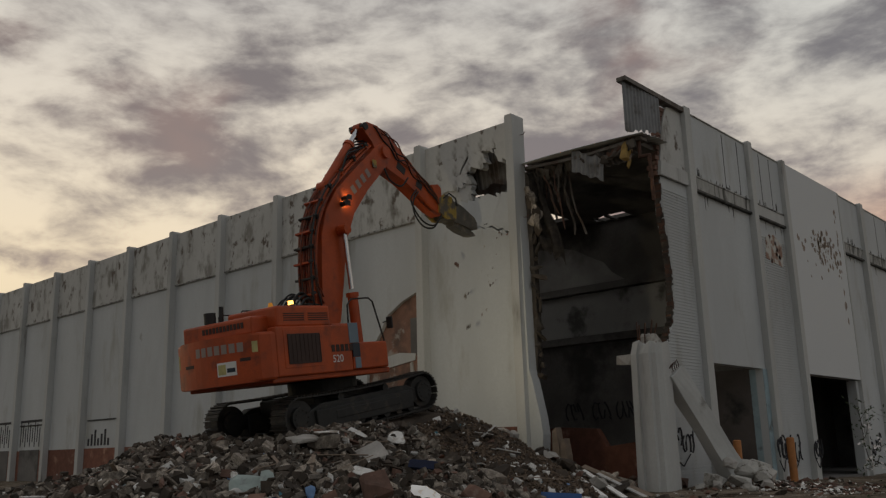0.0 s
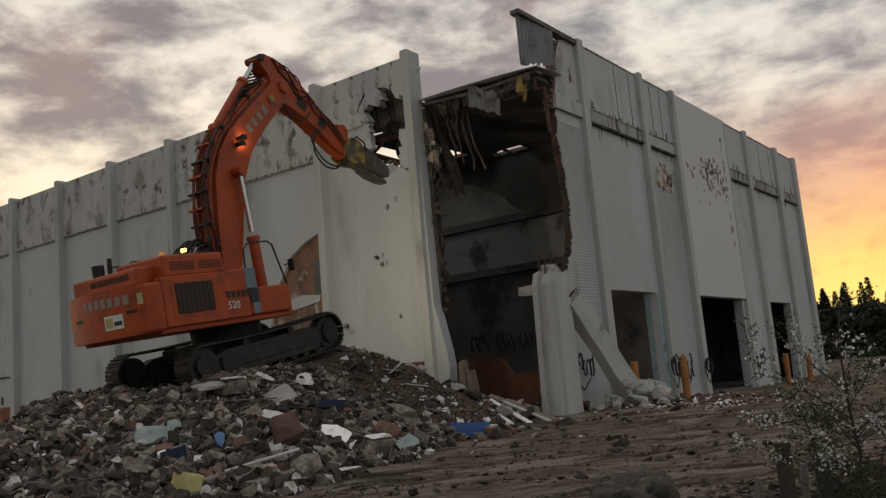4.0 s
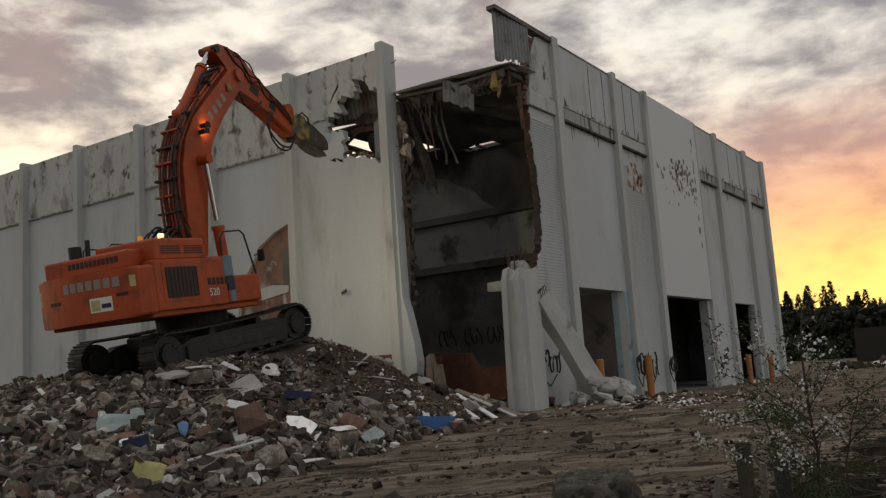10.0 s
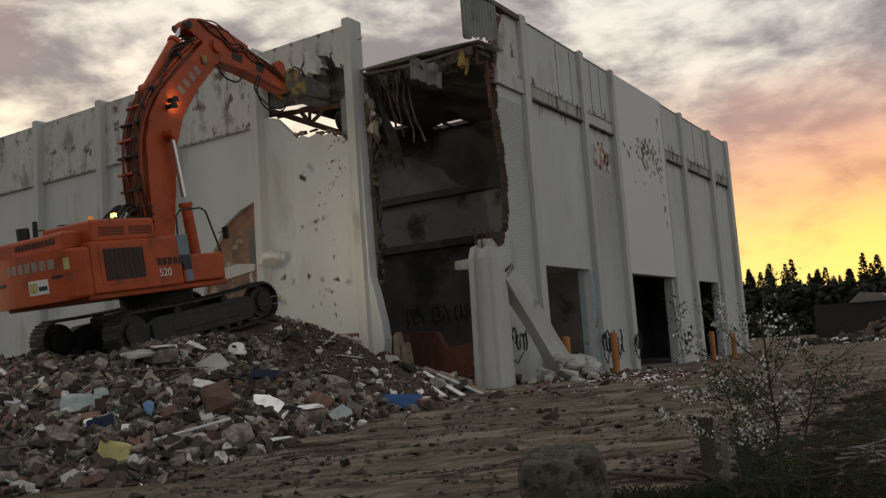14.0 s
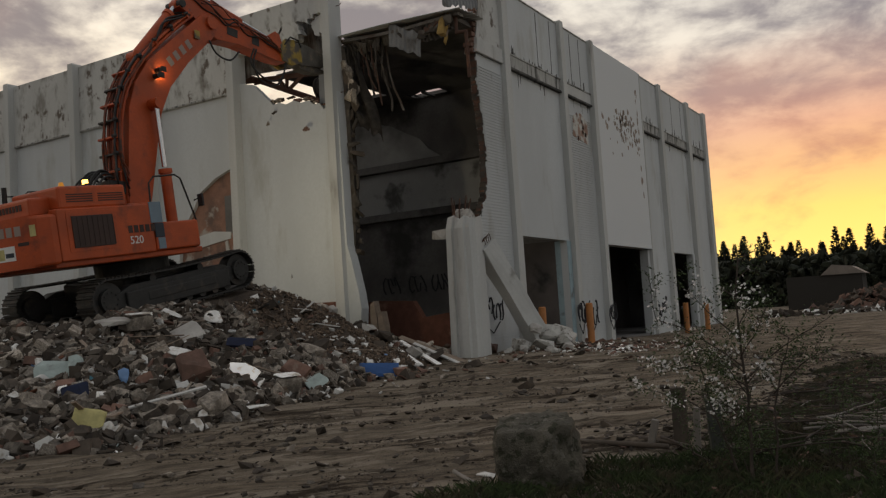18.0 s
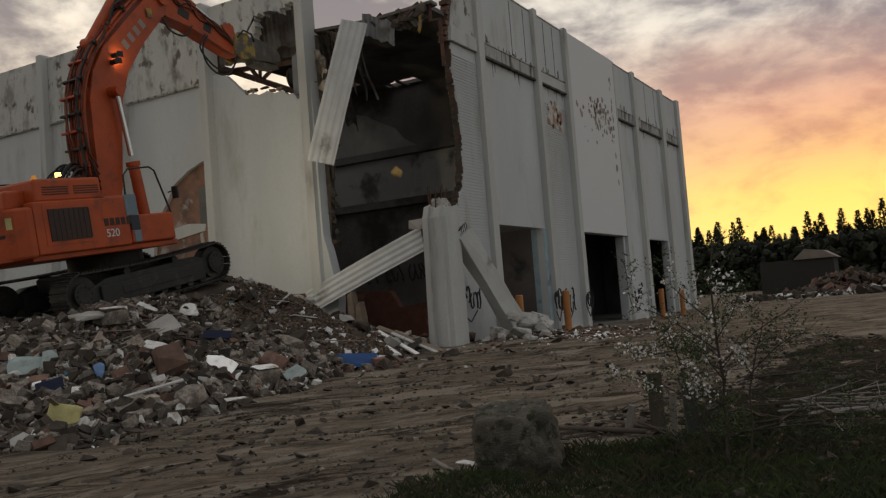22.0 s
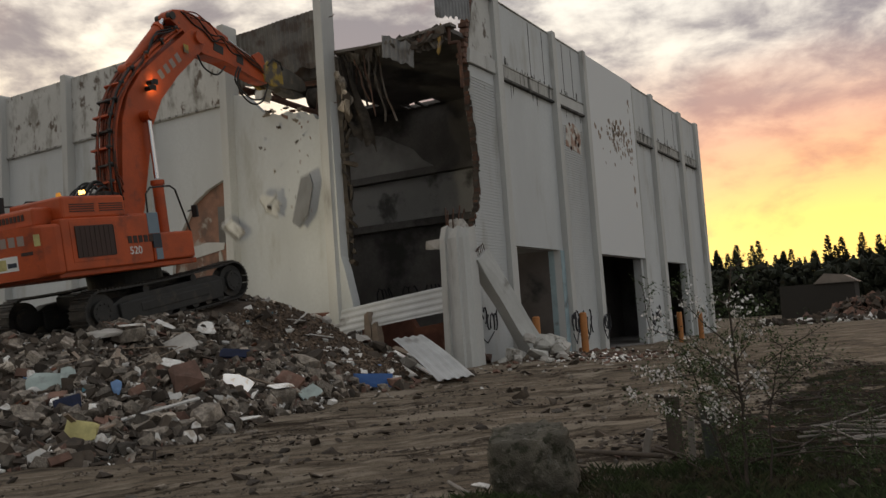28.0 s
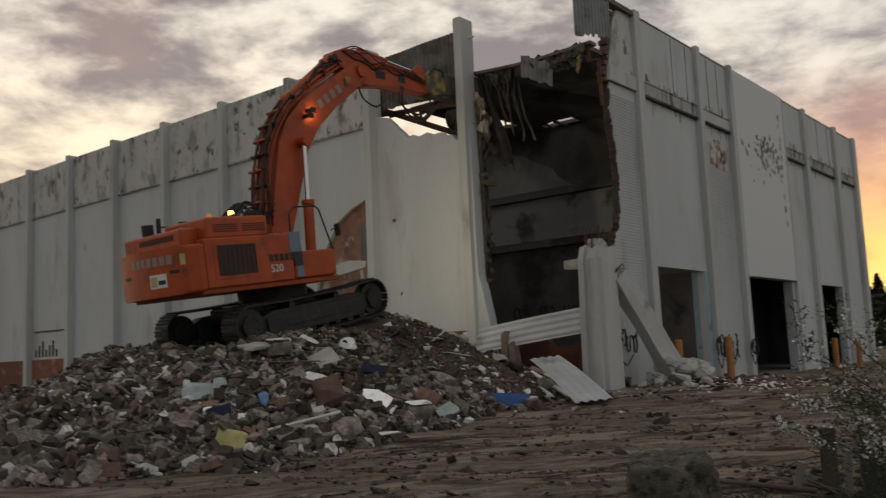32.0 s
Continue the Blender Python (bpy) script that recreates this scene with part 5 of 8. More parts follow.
def frame_of(p0, p1, face):
    """A pose at the middle of p0-p1 with x along it and z turned as near as can be to face."""
    p0, p1 = Vector(p0), Vector(p1)
    u = (p1 - p0).normalized()
    n = Vector(face)
    n = (n - u * n.dot(u)).normalized()
    v = n.cross(u)
    m = Matrix((u, v, n)).transposed().to_4x4()
    m.translation = (p0 + p1) / 2
    return m


def roof_remains():
    # sheet standing up behind the parapet of the broken bay
    bm = bmesh.new()
    corrugated(bm, 2.1, 4.2, 0.03, 0.19, bend=0.05)
    for v in bm.verts:
        if v.co.x < 0:
            v.co.x += 0.3 * noise.noise((v.co.y * 2.1, 0, 4))
        v.co.z += 0.1 * noise.noise((v.co.y * 0.9, v.co.x, 2))
    ob = part("roof_sheet", bm, ROOFDARK, m=frame_of((-7.78, 0.95, 11.15), (-7.92, 0.95, 13.2), (0.1, -1, 0)))
    tagged(ob, "bent grey corrugated roof sheet standing behind the parapet", "roof sheet")
    # sheet above the lost corner
    bm = bmesh.new()
    corrugated(bm, 1.86, 2.2, 0.035, 0.19)
    for v in bm.verts:
        # the lower edge is torn away toward the wall
        k = (v.co.y + 1.1) / 2.2
        if v.co.x < 0:
            v.co.x *= 1 - 0.5 * (1 - k) - 0.25 * abs(noise.noise((v.co.y * 3, 0, 0)))
    ob = part("roof_sheet", bm, SHEET, m=frame_of((-0.12, 1.07, 11.31), (-0.12, 1.07, 13.16), (1, -0.05, 0)))
    tagged(ob, "torn grey-green corrugated sheet standing at the lost corner", "roof sheet")
    bm = bmesh.new()
    prism(bm, [(-0.05, 13.10), (-0.05, 13.24), (3.9, 13.24), (3.9, 13.06)], -0.35, -0.02, "x")
    tagged(part("flashing", bm, ROOFDARK), "dark folded metal flashing along the torn parapet", "flashing")
    # roof edge over the gap: the dark sagging lip of the deck, on which the loose panels lie
    bm = bmesh.new()
    prism(bm, [(-4.86, 11.32), (-3.5, 11.21), (-2.3, 11.15), (-1.0, 11.18), (0.0, 11.21), (0.0, 11.31), (-1.0, 11.28), (-2.3, 11.25), (-3.5, 11.31), (-4.86, 11.42)], 0.62, 1.02)
    tagged(part("roof_edge", bm, ROOFDARK), "dark sagging edge of the torn roof", "roof edge")
    rnd = random.Random(8)
    for k in range(11):
        x = -4.4 + 0.36 * k
        L = rnd.uniform(0.3, 0.75)
        bm = bmesh.new()
        corrugated(bm, L, rnd.uniform(0.3, 0.6), 0.03, 0.14, nx=6)
        for v in bm.verts:
            v.co += Vector((0.2 * noise.noise((v.co.y * 4, k, 0)) * (v.co.x > 0), 0.05 * noise.noise((v.co.x * 3, k, 1)), 0.14 * noise.noise((v.co.x * 2.5, v.co.y * 2.5, k))))
        zt = 11.24
        ob = part("torn_sheet", bm, (DARKSTUFF, ROOFDARK, DARKSTUFF)[k % 3], m=frame_of((x, 0.72, zt), (x + rnd.uniform(-0.3, 0.3), 0.72 + rnd.uniform(0.05, 0.35), zt - L * rnd.uniform(0.6, 1)), (0.2, -1, 0.3)))
        tagged(ob, "torn metal roof strip hanging from the roof edge", "torn sheet", "torn roof strips")
    bm = bmesh.new()
    corrugated(bm, 0.70, 1.35, 0.03, 0.19)
    for v in bm.verts:
        v.co += Vector((0.1 * noise.noise((v.co.y * 4, 1, 0)), 0.35 * v.co.x, 0.06 * noise.noise((v.co.x * 3, v.co.y * 3, 1))))
    tagged(part("torn_sheet", bm, SHEET, m=frame_of((-1.95, 0.64, 11.2), (-2.3, 0.72, 10.50), (0.15, -1, 0.2))), "grey corrugated flap hanging from the roof edge", "torn sheet", "torn roof strips")
    for k in range(9):
        me = chunk_mesh("roof_wreckage", rnd, rnd.uniform(0.2, 0.45), 0.16, rnd.uniform(0.08, 0.18), (DARKSTUFF, ROOFDARK, RUST)[k % 3], 0.5, 18)
        ob = new("roof_wreckage", me)
        ob.matrix_basis = pose(-1.5 + 0.15 * k, 0.74, 10.85 + 0.03 * k + 0.06 * (k % 3), rnd.uniform(-20, 20), rnd.uniform(-25, 5), rnd.uniform(-20, 20))
        tagged(ob, "dark crumpled roofing heaped at the torn corner", "debris", "roof wreckage")
    for k in range(5):
        ob = new("insulation_tuft", chunk_mesh("insulation_tuft", rnd, 0.08, 0.08, 0.22, (OCHRE, WOOD)[k % 2], 0.6, 18))
        ob.matrix_basis = pose(-0.42 - 0.03 * k, 0.72, 11.2 - 0.16 * k, rnd.uniform(-20, 20), rnd.uniform(-30, 30), 0)
        tagged(ob, "torn ochre insulation hanging from the roof edge", "insulation", "insulation tufts")
    fallen = new("insulation_tuft", chunk_mesh("insulation_tuft", rnd, 0.16, 0.12, 0.42, OCHRE, 0.6, 22))
    FALLING_TUFT.append(tagged(fallen, "yellow insulation tuft torn loose from the roof edge", "insulation", "insulation tufts"))
    # red drain pipe
    bm = bmesh.new()
    tube(bm, (0.2, 0.75, 10.65), (0.22, 0.75, 9.1), 0.06, n=12)
    tube(bm, (-0.15, 0.75, 10.67), (0.24, 0.75, 10.63), 0.06, n=12)
    tube(bm, (-0.15, 0.75, 10.62), (-0.17, 0.8, 11.25), 0.055, n=12)
    tagged(part("drain_pipe", bm, RUST), "rusty broken drain pipe under the roof", "pipe")
    # truss and steel in the broken bay
    truss = thing("roof_truss", Matrix(), "dark bent steel roof truss behind the broken bay", "truss")
    def member(a, b, r=0.06):
        m = frame_of(a, b, (0, -0.3, 1))
        h = (Vector(b) - Vector(a)).length / 2
        part("truss_member", boxbm(-h, h, -r, r, -r, r), RUST, truss, m=m)
    for a, b, r in (((-10.1, 11.32), (-4.9, 8.95), 0.085), ((-10.1, 11.12), (-4.9, 10.62), 0.09), ((-9.7, 10.95), (-8.15, 10.92), 0.05), ((-8.55, 11.0), (-8.1, 10.40), 0.06),
                    ((-8.0, 10.40), (-6.95, 11.0), 0.06), ((-8.1, 10.42), (-8.05, 10.95), 0.05), ((-6.35, 9.65), (-6.1, 10.75), 0.06), ((-6.0, 9.5), (-5.1, 10.6), 0.055)):
        member((a[0], 1.5, a[1]), (b[0], 1.5, b[1]), r)
    part("eaves_band", prismbm([(-10.1, 11.42), (-7.6, 11.22), (-7.4, 11.10), (-4.9, 10.82), (-4.9, 11.55), (-7.5, 11.85), (-10.1, 12.05)], 1.62, 1.70), ROOFDARK, truss, "dark sagging sheet band above the truss")
    bm = bmesh.new()
    tube(bm, (-6.8, 1.95, 10.30), (-5.2, 2.05, 10.35), 0.40, n=28)
    tube(bm, (-6.86, 1.95, 10.30), (-6.78, 1.95, 10.30), 0.43, n=28)
    tagged(part("air_duct", bm, DARKSTUFF), "dark round duct hanging in the broken bay", "duct")
    # roof covering left behind the broken bay
    bm = bmesh.new()
    prism(bm, [(-9.2, 2.2), (-5.0, 2.2), (-5.0, 5.5), (-7.0, 6.0), (-9.2, 5.0)], 11.30, 11.37, "z")
    tagged(part("roof_deck", bm, INNER_DARK), "dark remains of the roof deck", "roof")
    # hanging wreckage beside the standing pillar: a folded drape of lining, a pale wad, bars and strips
    bm = bmesh.new()
    nu, nv = 16, 22
    net = []
    for j in range(nv):
        v = j / (nv - 1)
        row = []
        for i in range(nu):
            u = i / (nu - 1)
            left, right = -4.72 + 0.42 * v * v, -4.40 + 1.05 * v ** 0.8 - 0.1 * math.sin(6 * v)
            vv = v * (1 - 0.16 * abs(noise.noise((u * 3.1, 0, 6))) - 0.22 * (1 - u) * (v > 0.8))
            row.append(bm.verts.new((left + (right - left) * u + 0.05 * noise.noise((u * 4, v * 5, 1)), 0.80 + 0.09 * math.sin(u * 13 + 2.5 * v) + 0.14 * noise.noise((u * 3, v * 4, 3)), 11.2 - 3.75 * vv)))
        net.append(row)
    for a_, b_ in zip(net, net[1:]):
        for i in range(nu - 1):
            bm.faces.new((a_[i], a_[i + 1], b_[i + 1], b_[i]))
    bmesh.ops.solidify(bm, geom=bm.faces[:], thickness=0.02)
    tagged(part("torn_lining", bm, DARKSTUFF, smooth=True), "dark torn lining draped from the roof beside the pillar", "debris", "hanging debris")
    for k in range(12):
        x = -4.55 + rnd.uniform(0.0, 1.2)
        z1 = 11.2
        L = rnd.uniform(0.9, 2.6)
        lean = rnd.uniform(-0.1, 0.7)
        bm = bmesh.new()
        pts = [(x + lean * (i / 6) ** 1.5 + rnd.uniform(-0.05, 0.05), 0.88 + rnd.uniform(-0.08, 0.08) + 0.2 * (k % 3), z1 - L * i / 6) for i in range(7)]
        if k % 2:
            pipe(bm, pts, rnd.uniform(0.014, 0.03), 5)
        else:
            w = rnd.uniform(0.025, 0.07)
            rows_ = [[bm.verts.new((p[0] + sx * w * rnd.uniform(0.6, 1), p[1] + sy * 0.012, p[2])) for sx, sy in ((-1, -1), (1, -1), (1, 1), (-1, 1))] for p in pts]
            for a_, b_ in zip(rows_, rows_[1:]):
                for q in range(4):
                    bm.faces.new((a_[q], a_[(q + 1) % 4], b_[(q + 1) % 4], b_[q]))
            bm.faces.new(rows_[0][::-1])
            bm.faces.new(rows_[-1])
        ob = part("hanging_strip", bm, (DARKSTUFF, RUST, ROOFDARK, RUST, DARKSTUFF, LUMPD)[k % 6])
        tagged(ob, "torn lining strip or bent bar hanging beside the pillar", "debris", "hanging debris")
    for k in range(9):
        me = chunk_mesh("hanging_lump", rnd, rnd.uniform(0.14, 0.24), 0.12, rnd.uniform(0.22, 0.36), (LUMP, LUMP, LUMPD)[k % 3], 0.35, 22)
        ob = new("hanging_lump", me)
        ob.matrix_basis = pose(-4.66 + 0.042 * k + 0.06 * (k % 2), 0.66, 10.45 - 0.17 * k, rnd.uniform(-20, 20), rnd.uniform(-35, 10), 40 * k)
        tagged(ob, "pale wad of lining and mortar caught in the hanging wreckage", "debris", "hanging debris")
    for k in range(16):
        me = chunk_mesh("hanging_lump", rnd, rnd.uniform(0.07, 0.15), 0.12, rnd.uniform(0.15, 0.34), (DARKSTUFF, LUMPD)[k % 2], 0.4, 16)
        ob = new("hanging_lump", me)
        ob.matrix_basis = pose(-4.58 + 0.08 * (k % 3), 0.7, 9.0 - 0.34 * k, 20 * k, 10, 30 * k)
        tagged(ob, "lump of lining clinging to the pillar's broken side", "debris", "hanging debris")
    # ragged remains along the pillar's broken edge
    out = [(COLR, -0.2), (-4.2, -0.2), (-4.3, 1.0), (-4.2, 1.9), (-4.28, 2.5), (-4.41, 3.07), (-4.5, 3.5), (-4.56, 3.75), (-4.66, 4.07), (-4.68, 5.2), (-4.7, 7.0), (-4.73, 8.6), (COLR, 9.5)]
    part("torn_wall_edge", prismbm(out, 0.2, WALL_IN), PAINT, bay_root, "ragged strip of wall left on the pillar")
    part("torn_wall_edge", prismbm([(COLR, 3.5), (-4.6, 4.2), (-4.52, 6.0), (-4.56, 9.0), (-4.6, 11.0), (COLR, 11.2)], WALL_IN, WALL_IN + 0.25), DARKSTUFF, bay_root)
    for k in range(2):
        bm = bmesh.new()
        pipe(bm, [(-4.80, 0.45, 12.6 - 3.1 * k), (-4.62, 0.43, 12.57 - 3.1 * k), (-4.50, 0.40, 12.63 - 3.1 * k)], 0.015, 5)
        tagged(part("reinforcement_bar", bm, RUST), "thin rusty bar sticking out of the pillar", "bar", "bars in the pillar")


roof_remains()


def behind_window():
    """What shows through the break in the second bay: brickwork close behind it."""
    wall = thing("brick_partition", Matrix(), "red brick partition with pale plaster behind the broken bay", "wall", kind="structure")
    out = [(-13.9, -0.2), (-9.96, -0.2), (-9.96, 8.0), (-10.6, 8.0), (-13.9, 7.6)]
    old = material("old_exposed_brick", (0.27, 0.150, 0.108), 0.92, var=0.25, scale=1.5, fine=16, bump=0.6, second=(0.15, 0.10, 0.08), second_at=(0.48, 0.66), second_scale=1.3, third=(0.36, 0.32, 0.28), third_at=(0.58, 0.66), third_scale=1.0)
    part("brickwork", prismbm(out, 0.52, 0.75), old, wall)
    part("plaster_patch", prismbm([(-13.4, 4.5), (-10.35, 4.9), (-10.3, 5.15), (-11.2, 5.25), (-13.4, 4.95)], 0.47, 0.53), PILLAR, wall)
    part("plaster_patch", prismbm([(-10.75, 2.0), (-10.2, 2.0), (-10.25, 3.6), (-10.5, 4.85), (-10.62, 4.8), (-10.55, 3.7)], 0.46, 0.53), CONCRETE, wall)
    # Flat dark panel in place of an opening; the shade inside is its colour.
    part("doorway", boxbm(-10.6, -10.02, 0.50, 0.56, 5.1, 6.55), INNER_DARK, wall, "flat dark panel painted as an unlit doorway")


behind_window()

# ---- the lost corner ----


def corner():
    rnd = random.Random(14)
    # stub of the corner column, three ribs wide, slightly out of plumb
    plan = [(-0.55, -0.10), (-0.52, -0.30), (-0.26, -0.38), (-0.23, -0.31), (-0.06, -0.33), (-0.02, -0.42), (0.24, -0.44), (0.28, -0.36), (0.44, -0.34), (0.48, -0.26), (0.56, -0.16), (0.55, 0.35), (-0.45, 0.4)]
    bm = bmesh.new()
    lo = [bm.verts.new((x + 0.03, y, -0.15)) for x, y in plan]
    mid = [bm.verts.new((x * 0.9 + 0.05, y, 4.15)) for x, y in plan]
    hi = [bm.verts.new((x * 0.84 + 0.08, y * 0.8, 4.32 + 0.28 * rnd.random())) for x, y in plan]
    n = len(plan)
    for a, b in ((lo, mid), (mid, hi)):
        for i in range(n):
            bm.faces.new((a[i], a[(i + 1) % n], b[(i + 1) % n], b[i]))
    bm.faces.new(hi)
    col = part("corner_column", bm, PILLAR)
    tagged(col, "white ribbed stub of the corner column, broken at the top", "column")
    for k in range(9):
        bm = bmesh.new()
        a = k * 0.7
        pipe(bm, [(0.25 * math.cos(a), 0.2 * math.sin(a), 4.3), (0.28 * math.cos(a), 0.2 * math.sin(a), 4.8), (0.33 * math.cos(a) + 0.05, 0.22 * math.sin(a), 5.0 + 0.08 * (k % 3))], 0.022, 5)
        part("reinforcement_bar", bm, RUST, col)
    for k in range(5):
        part("broken_top", chunk_bm(rnd, 0.22, 0.2, 0.25), CONCRETE, col, m=pose(-0.12 + 0.12 * k, 0.0, 4.5 + 0.06 * (k % 2), 20 * k, 10, 0))
    part("beam_end", chunk_bm(rnd, 0.42, 0.2, 0.2), CONCRETE, col, "broken beam end on the column", m=pose(-0.72, -0.1, 4.05, 0, 5, 0))
    # fallen beam leaning on the column
    p0, p1 = Vector((0.46, 0.55, 3.62)), Vector((1.22, 2.45, 0.62))
    h = (p1 - p0).length / 2
    bm = bmesh.new()
    box(bm, -h, h, -0.32, 0.32, -0.27, 0.27, 0.025)
    bmesh.ops.subdivide_edges(bm, edges=bm.edges[:], cuts=3, use_grid_fill=True)
    for v in bm.verts:
        v.co += 0.07 * noise.noise_vector(v.co * 2.6)
    beam = part("fallen_beam", bm, PILLAR, m=frame_of(p0, p1, (0.8, -0.5, 0.2)))
    tagged(beam, "fallen white concrete beam leaning against the column stub", "beam")
    for k in range(6):
        bm = bmesh.new()
        pipe(bm, [(-h + 0.05, -0.2 + 0.08 * k, 0.1), (-h - 0.15, -0.2 + 0.09 * k, 0.15), (-h - 0.3, -0.1 + 0.05 * k, 0.3)], 0.014, 5)
        part("reinforcement_bar", bm, RUST, beam)
    # blocks at the beam's foot
    for x, y, z, s, mat, turn in ((1.5, 2.5, 0.45, 0.62, CHIPPED, 20), (1.15, 1.35, 0.22, 0.46, CHIPPED, 65), (1.75, 1.7, 0.25, 0.42, CHIPPED, 40), (2.05, 2.7, 0.35, 0.58, CHIPPED, 100), (1.75, 3.2, 0.55, 0.45, CHIPPED, 10), (1.35, 1.9, 0.75, 0.34, CONCRETE, 140),
                                  (2.4, 2.1, 0.14, 0.3, CONCRETE, 75), (0.9, 1.0, 0.10, 0.25, CHIPPED, 30), (2.2, 1.2, 0.08, 0.2, CONCRETE, 15), (2.6, 0.6, 0.07, 0.18, CHIPPED, 50), (1.5, 0.7, 0.10, 0.24, CONCRETE, 120)):
        bm = chunk_bm(rnd, s * 0.85, s * 0.58, s * 0.46, 0.2, 18)
        ob = part("concrete_block", bm, mat, m=pose(x, y, ground_z(x, y) + z, rnd.uniform(-22, 22), rnd.uniform(-22, 22), turn))
        tagged(ob, "broken whitewashed concrete block at the foot of the wall", "block", "blocks at the corner")
    # rubble in the opening and planks
    for k in range(70):
        x, y = rnd.uniform(-4.6, 0.2), rnd.uniform(-2.6, 1.8)
        s = rnd.uniform(0.12, 0.38)
        flat = k % 3 == 0
        ob = part("rubble_lump", chunk_bm(rnd, s, s * 0.8, s * (0.2 if flat else 0.6)), (LUMP, LUMPD, BRICKB, CONCRETE)[k % 4], m=pose(x, y, surface_z(x, y) + 0.12 + 0.1 * rnd.random(), rnd.uniform(-30, 30), rnd.uniform(-30, 30), rnd.uniform(0, 360)))
        tagged(ob, "broken masonry lump in the corner opening", "rubble", "lumps in the opening")
    for x0, y0, z0, x1, y1, z1, w in ((-2.2, -1.9, 1.05, 0.3, -3.3, 0.15, 0.07), (-2.5, -2.1, 0.95, -0.1, -3.9, 0.12, 0.07), (-1.9, -1.0, 0.9, 0.7, -1.6, 0.1, 0.09), (-1.5, -1.6, 0.8, 0.6, -2.8, 0.12, 0.06), (-1.2, -1.3, 0.7, 0.9, -2.2, 0.10, 0.05), (-3.6, -1.6, 1.5, -1.4, -2.7, 0.6, 0.06)):
        hh = (Vector((x1, y1, z1)) - Vector((x0, y0, z0))).length / 2
        ob = part("plank", boxbm(-hh, hh, -w, w, -0.03, 0.03, bevel=0.008), PALE if w < 0.08 else WOOD, m=frame_of((x0, y0, z0), (x1, y1, z1), (0.2, -0.5, 1)))
        tagged(ob, "pale broken plank lying in the rubble", "plank", "planks in the rubble")
    for x, h in ((-3.45, 2.1), (-3.15, 1.75)):
        out = [(x - 0.16, 0), (x + 0.16, 0), (x + 0.14, h * 0.7), (x + 0.05, h), (x - 0.1, h * 0.95)]
        tagged(part("door_frame_stub", prismbm(out, -0.2, 0.1), WOOD), "splintered upright of a broken door frame", "post")
    # inside the opening: low brick wall, cross beams, doorway marks
    iw = thing("brick_stub_wall", Matrix(), "low broken red brick wall inside the hall", "wall", kind="structure")
    part("brickwork", prismbm([(-9.0, -0.1), (-0.8, -0.1), (-0.8, 1.5), (-2.9, 1.6), (-4.2, 1.45), (-4.6, 2.1), (-6.2, 2.2), (-9.0, 2.0)], 4.0, 4.3), BRICKRED, iw)
    bm = bmesh.new()
    for z in (5.9, 8.15):
        box(bm, -30, -0.7, 8.75, 9.0, z, z + 0.3)
    tagged(part("cross_beam", bm, INNER_DARK), "dark beams along the inner wall", "beam")
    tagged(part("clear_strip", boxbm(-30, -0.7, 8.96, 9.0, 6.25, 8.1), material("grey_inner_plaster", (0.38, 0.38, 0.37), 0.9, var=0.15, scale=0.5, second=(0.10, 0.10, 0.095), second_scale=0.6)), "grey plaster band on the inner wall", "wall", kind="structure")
    # Lighter plaster tone is painted on for light from the roof gap.
    tagged(part("upper_strip", prismbm([(-30, 8.5), (-5.9, 8.5), (-6.5, 8.9), (-6.9, 9.4), (-7.7, 9.8), (-8.4, 10.2), (-9.4, 10.5), (-30, 10.8)], 8.95, 9.0), material("roof_lit_plaster", (0.34, 0.335, 0.32), 0.9, var=0.25, scale=0.5, second=(0.15, 0.145, 0.14), second_at=(0.42, 0.66), second_scale=0.35)), "inner wall plaster, painted lighter where light falls through the roof", "wall", kind="structure")
    bm = bmesh.new()
    for k, x in enumerate((-9.2, -7.8, -6.6, -5.5, -4.6)):
        for d in range(3):
            pipe(bm, [(x + 0.3 * d + 0.16 * math.cos(0.9 * i + k + d), 8.98, 2.95 + 0.38 * math.sin(0.9 * i * (1 + 0.2 * (d % 2)) + k)) for i in range(6)], 0.035, 5)
    tagged(part("graffiti", bm, SPRAY), "dark unreadable spray marks on the inner wall", "graffiti", kind="structure")


def chunk_bm(rnd, sx, sy, sz, rough=0.22, n=16):
    bm = bmesh.new()
    for _ in range(n):
        p = Vector((rnd.uniform(-1, 1), rnd.uniform(-1, 1), rnd.uniform(-1, 1)))
        p = p / max(abs(c) for c in p) * rnd.uniform(1 - rough, 1)
        bm.verts.new((p.x * sx, p.y * sy, p.z * sz))
    bmesh.ops.convex_hull(bm, input=bm.verts)
    bmesh.ops.delete(bm, geom=[v for v in bm.verts if not v.link_faces], context="VERTS")
    return bm


corner()
tagged(part("red_shutter", boxbm(-3.4, -3.2, 14.6, 19.2, -0.4, 2.9, bevel=0.02), material("maroon_paint", (0.10, 0.022, 0.02), 0.7, var=0.3, scale=2, second=(0.05, 0.03, 0.025), second_scale=2)), "dull maroon shutter standing inside the opening", "shutter")


# Darker copy of the inner-wall colour, with the openings' shade painted in.
OPENING_DARK = material("darkened_inner_wall", (0.12, 0.105, 0.098), 0.9, var=0.3, scale=0.5, second=(0.03, 0.03, 0.03), second_scale=0.5)


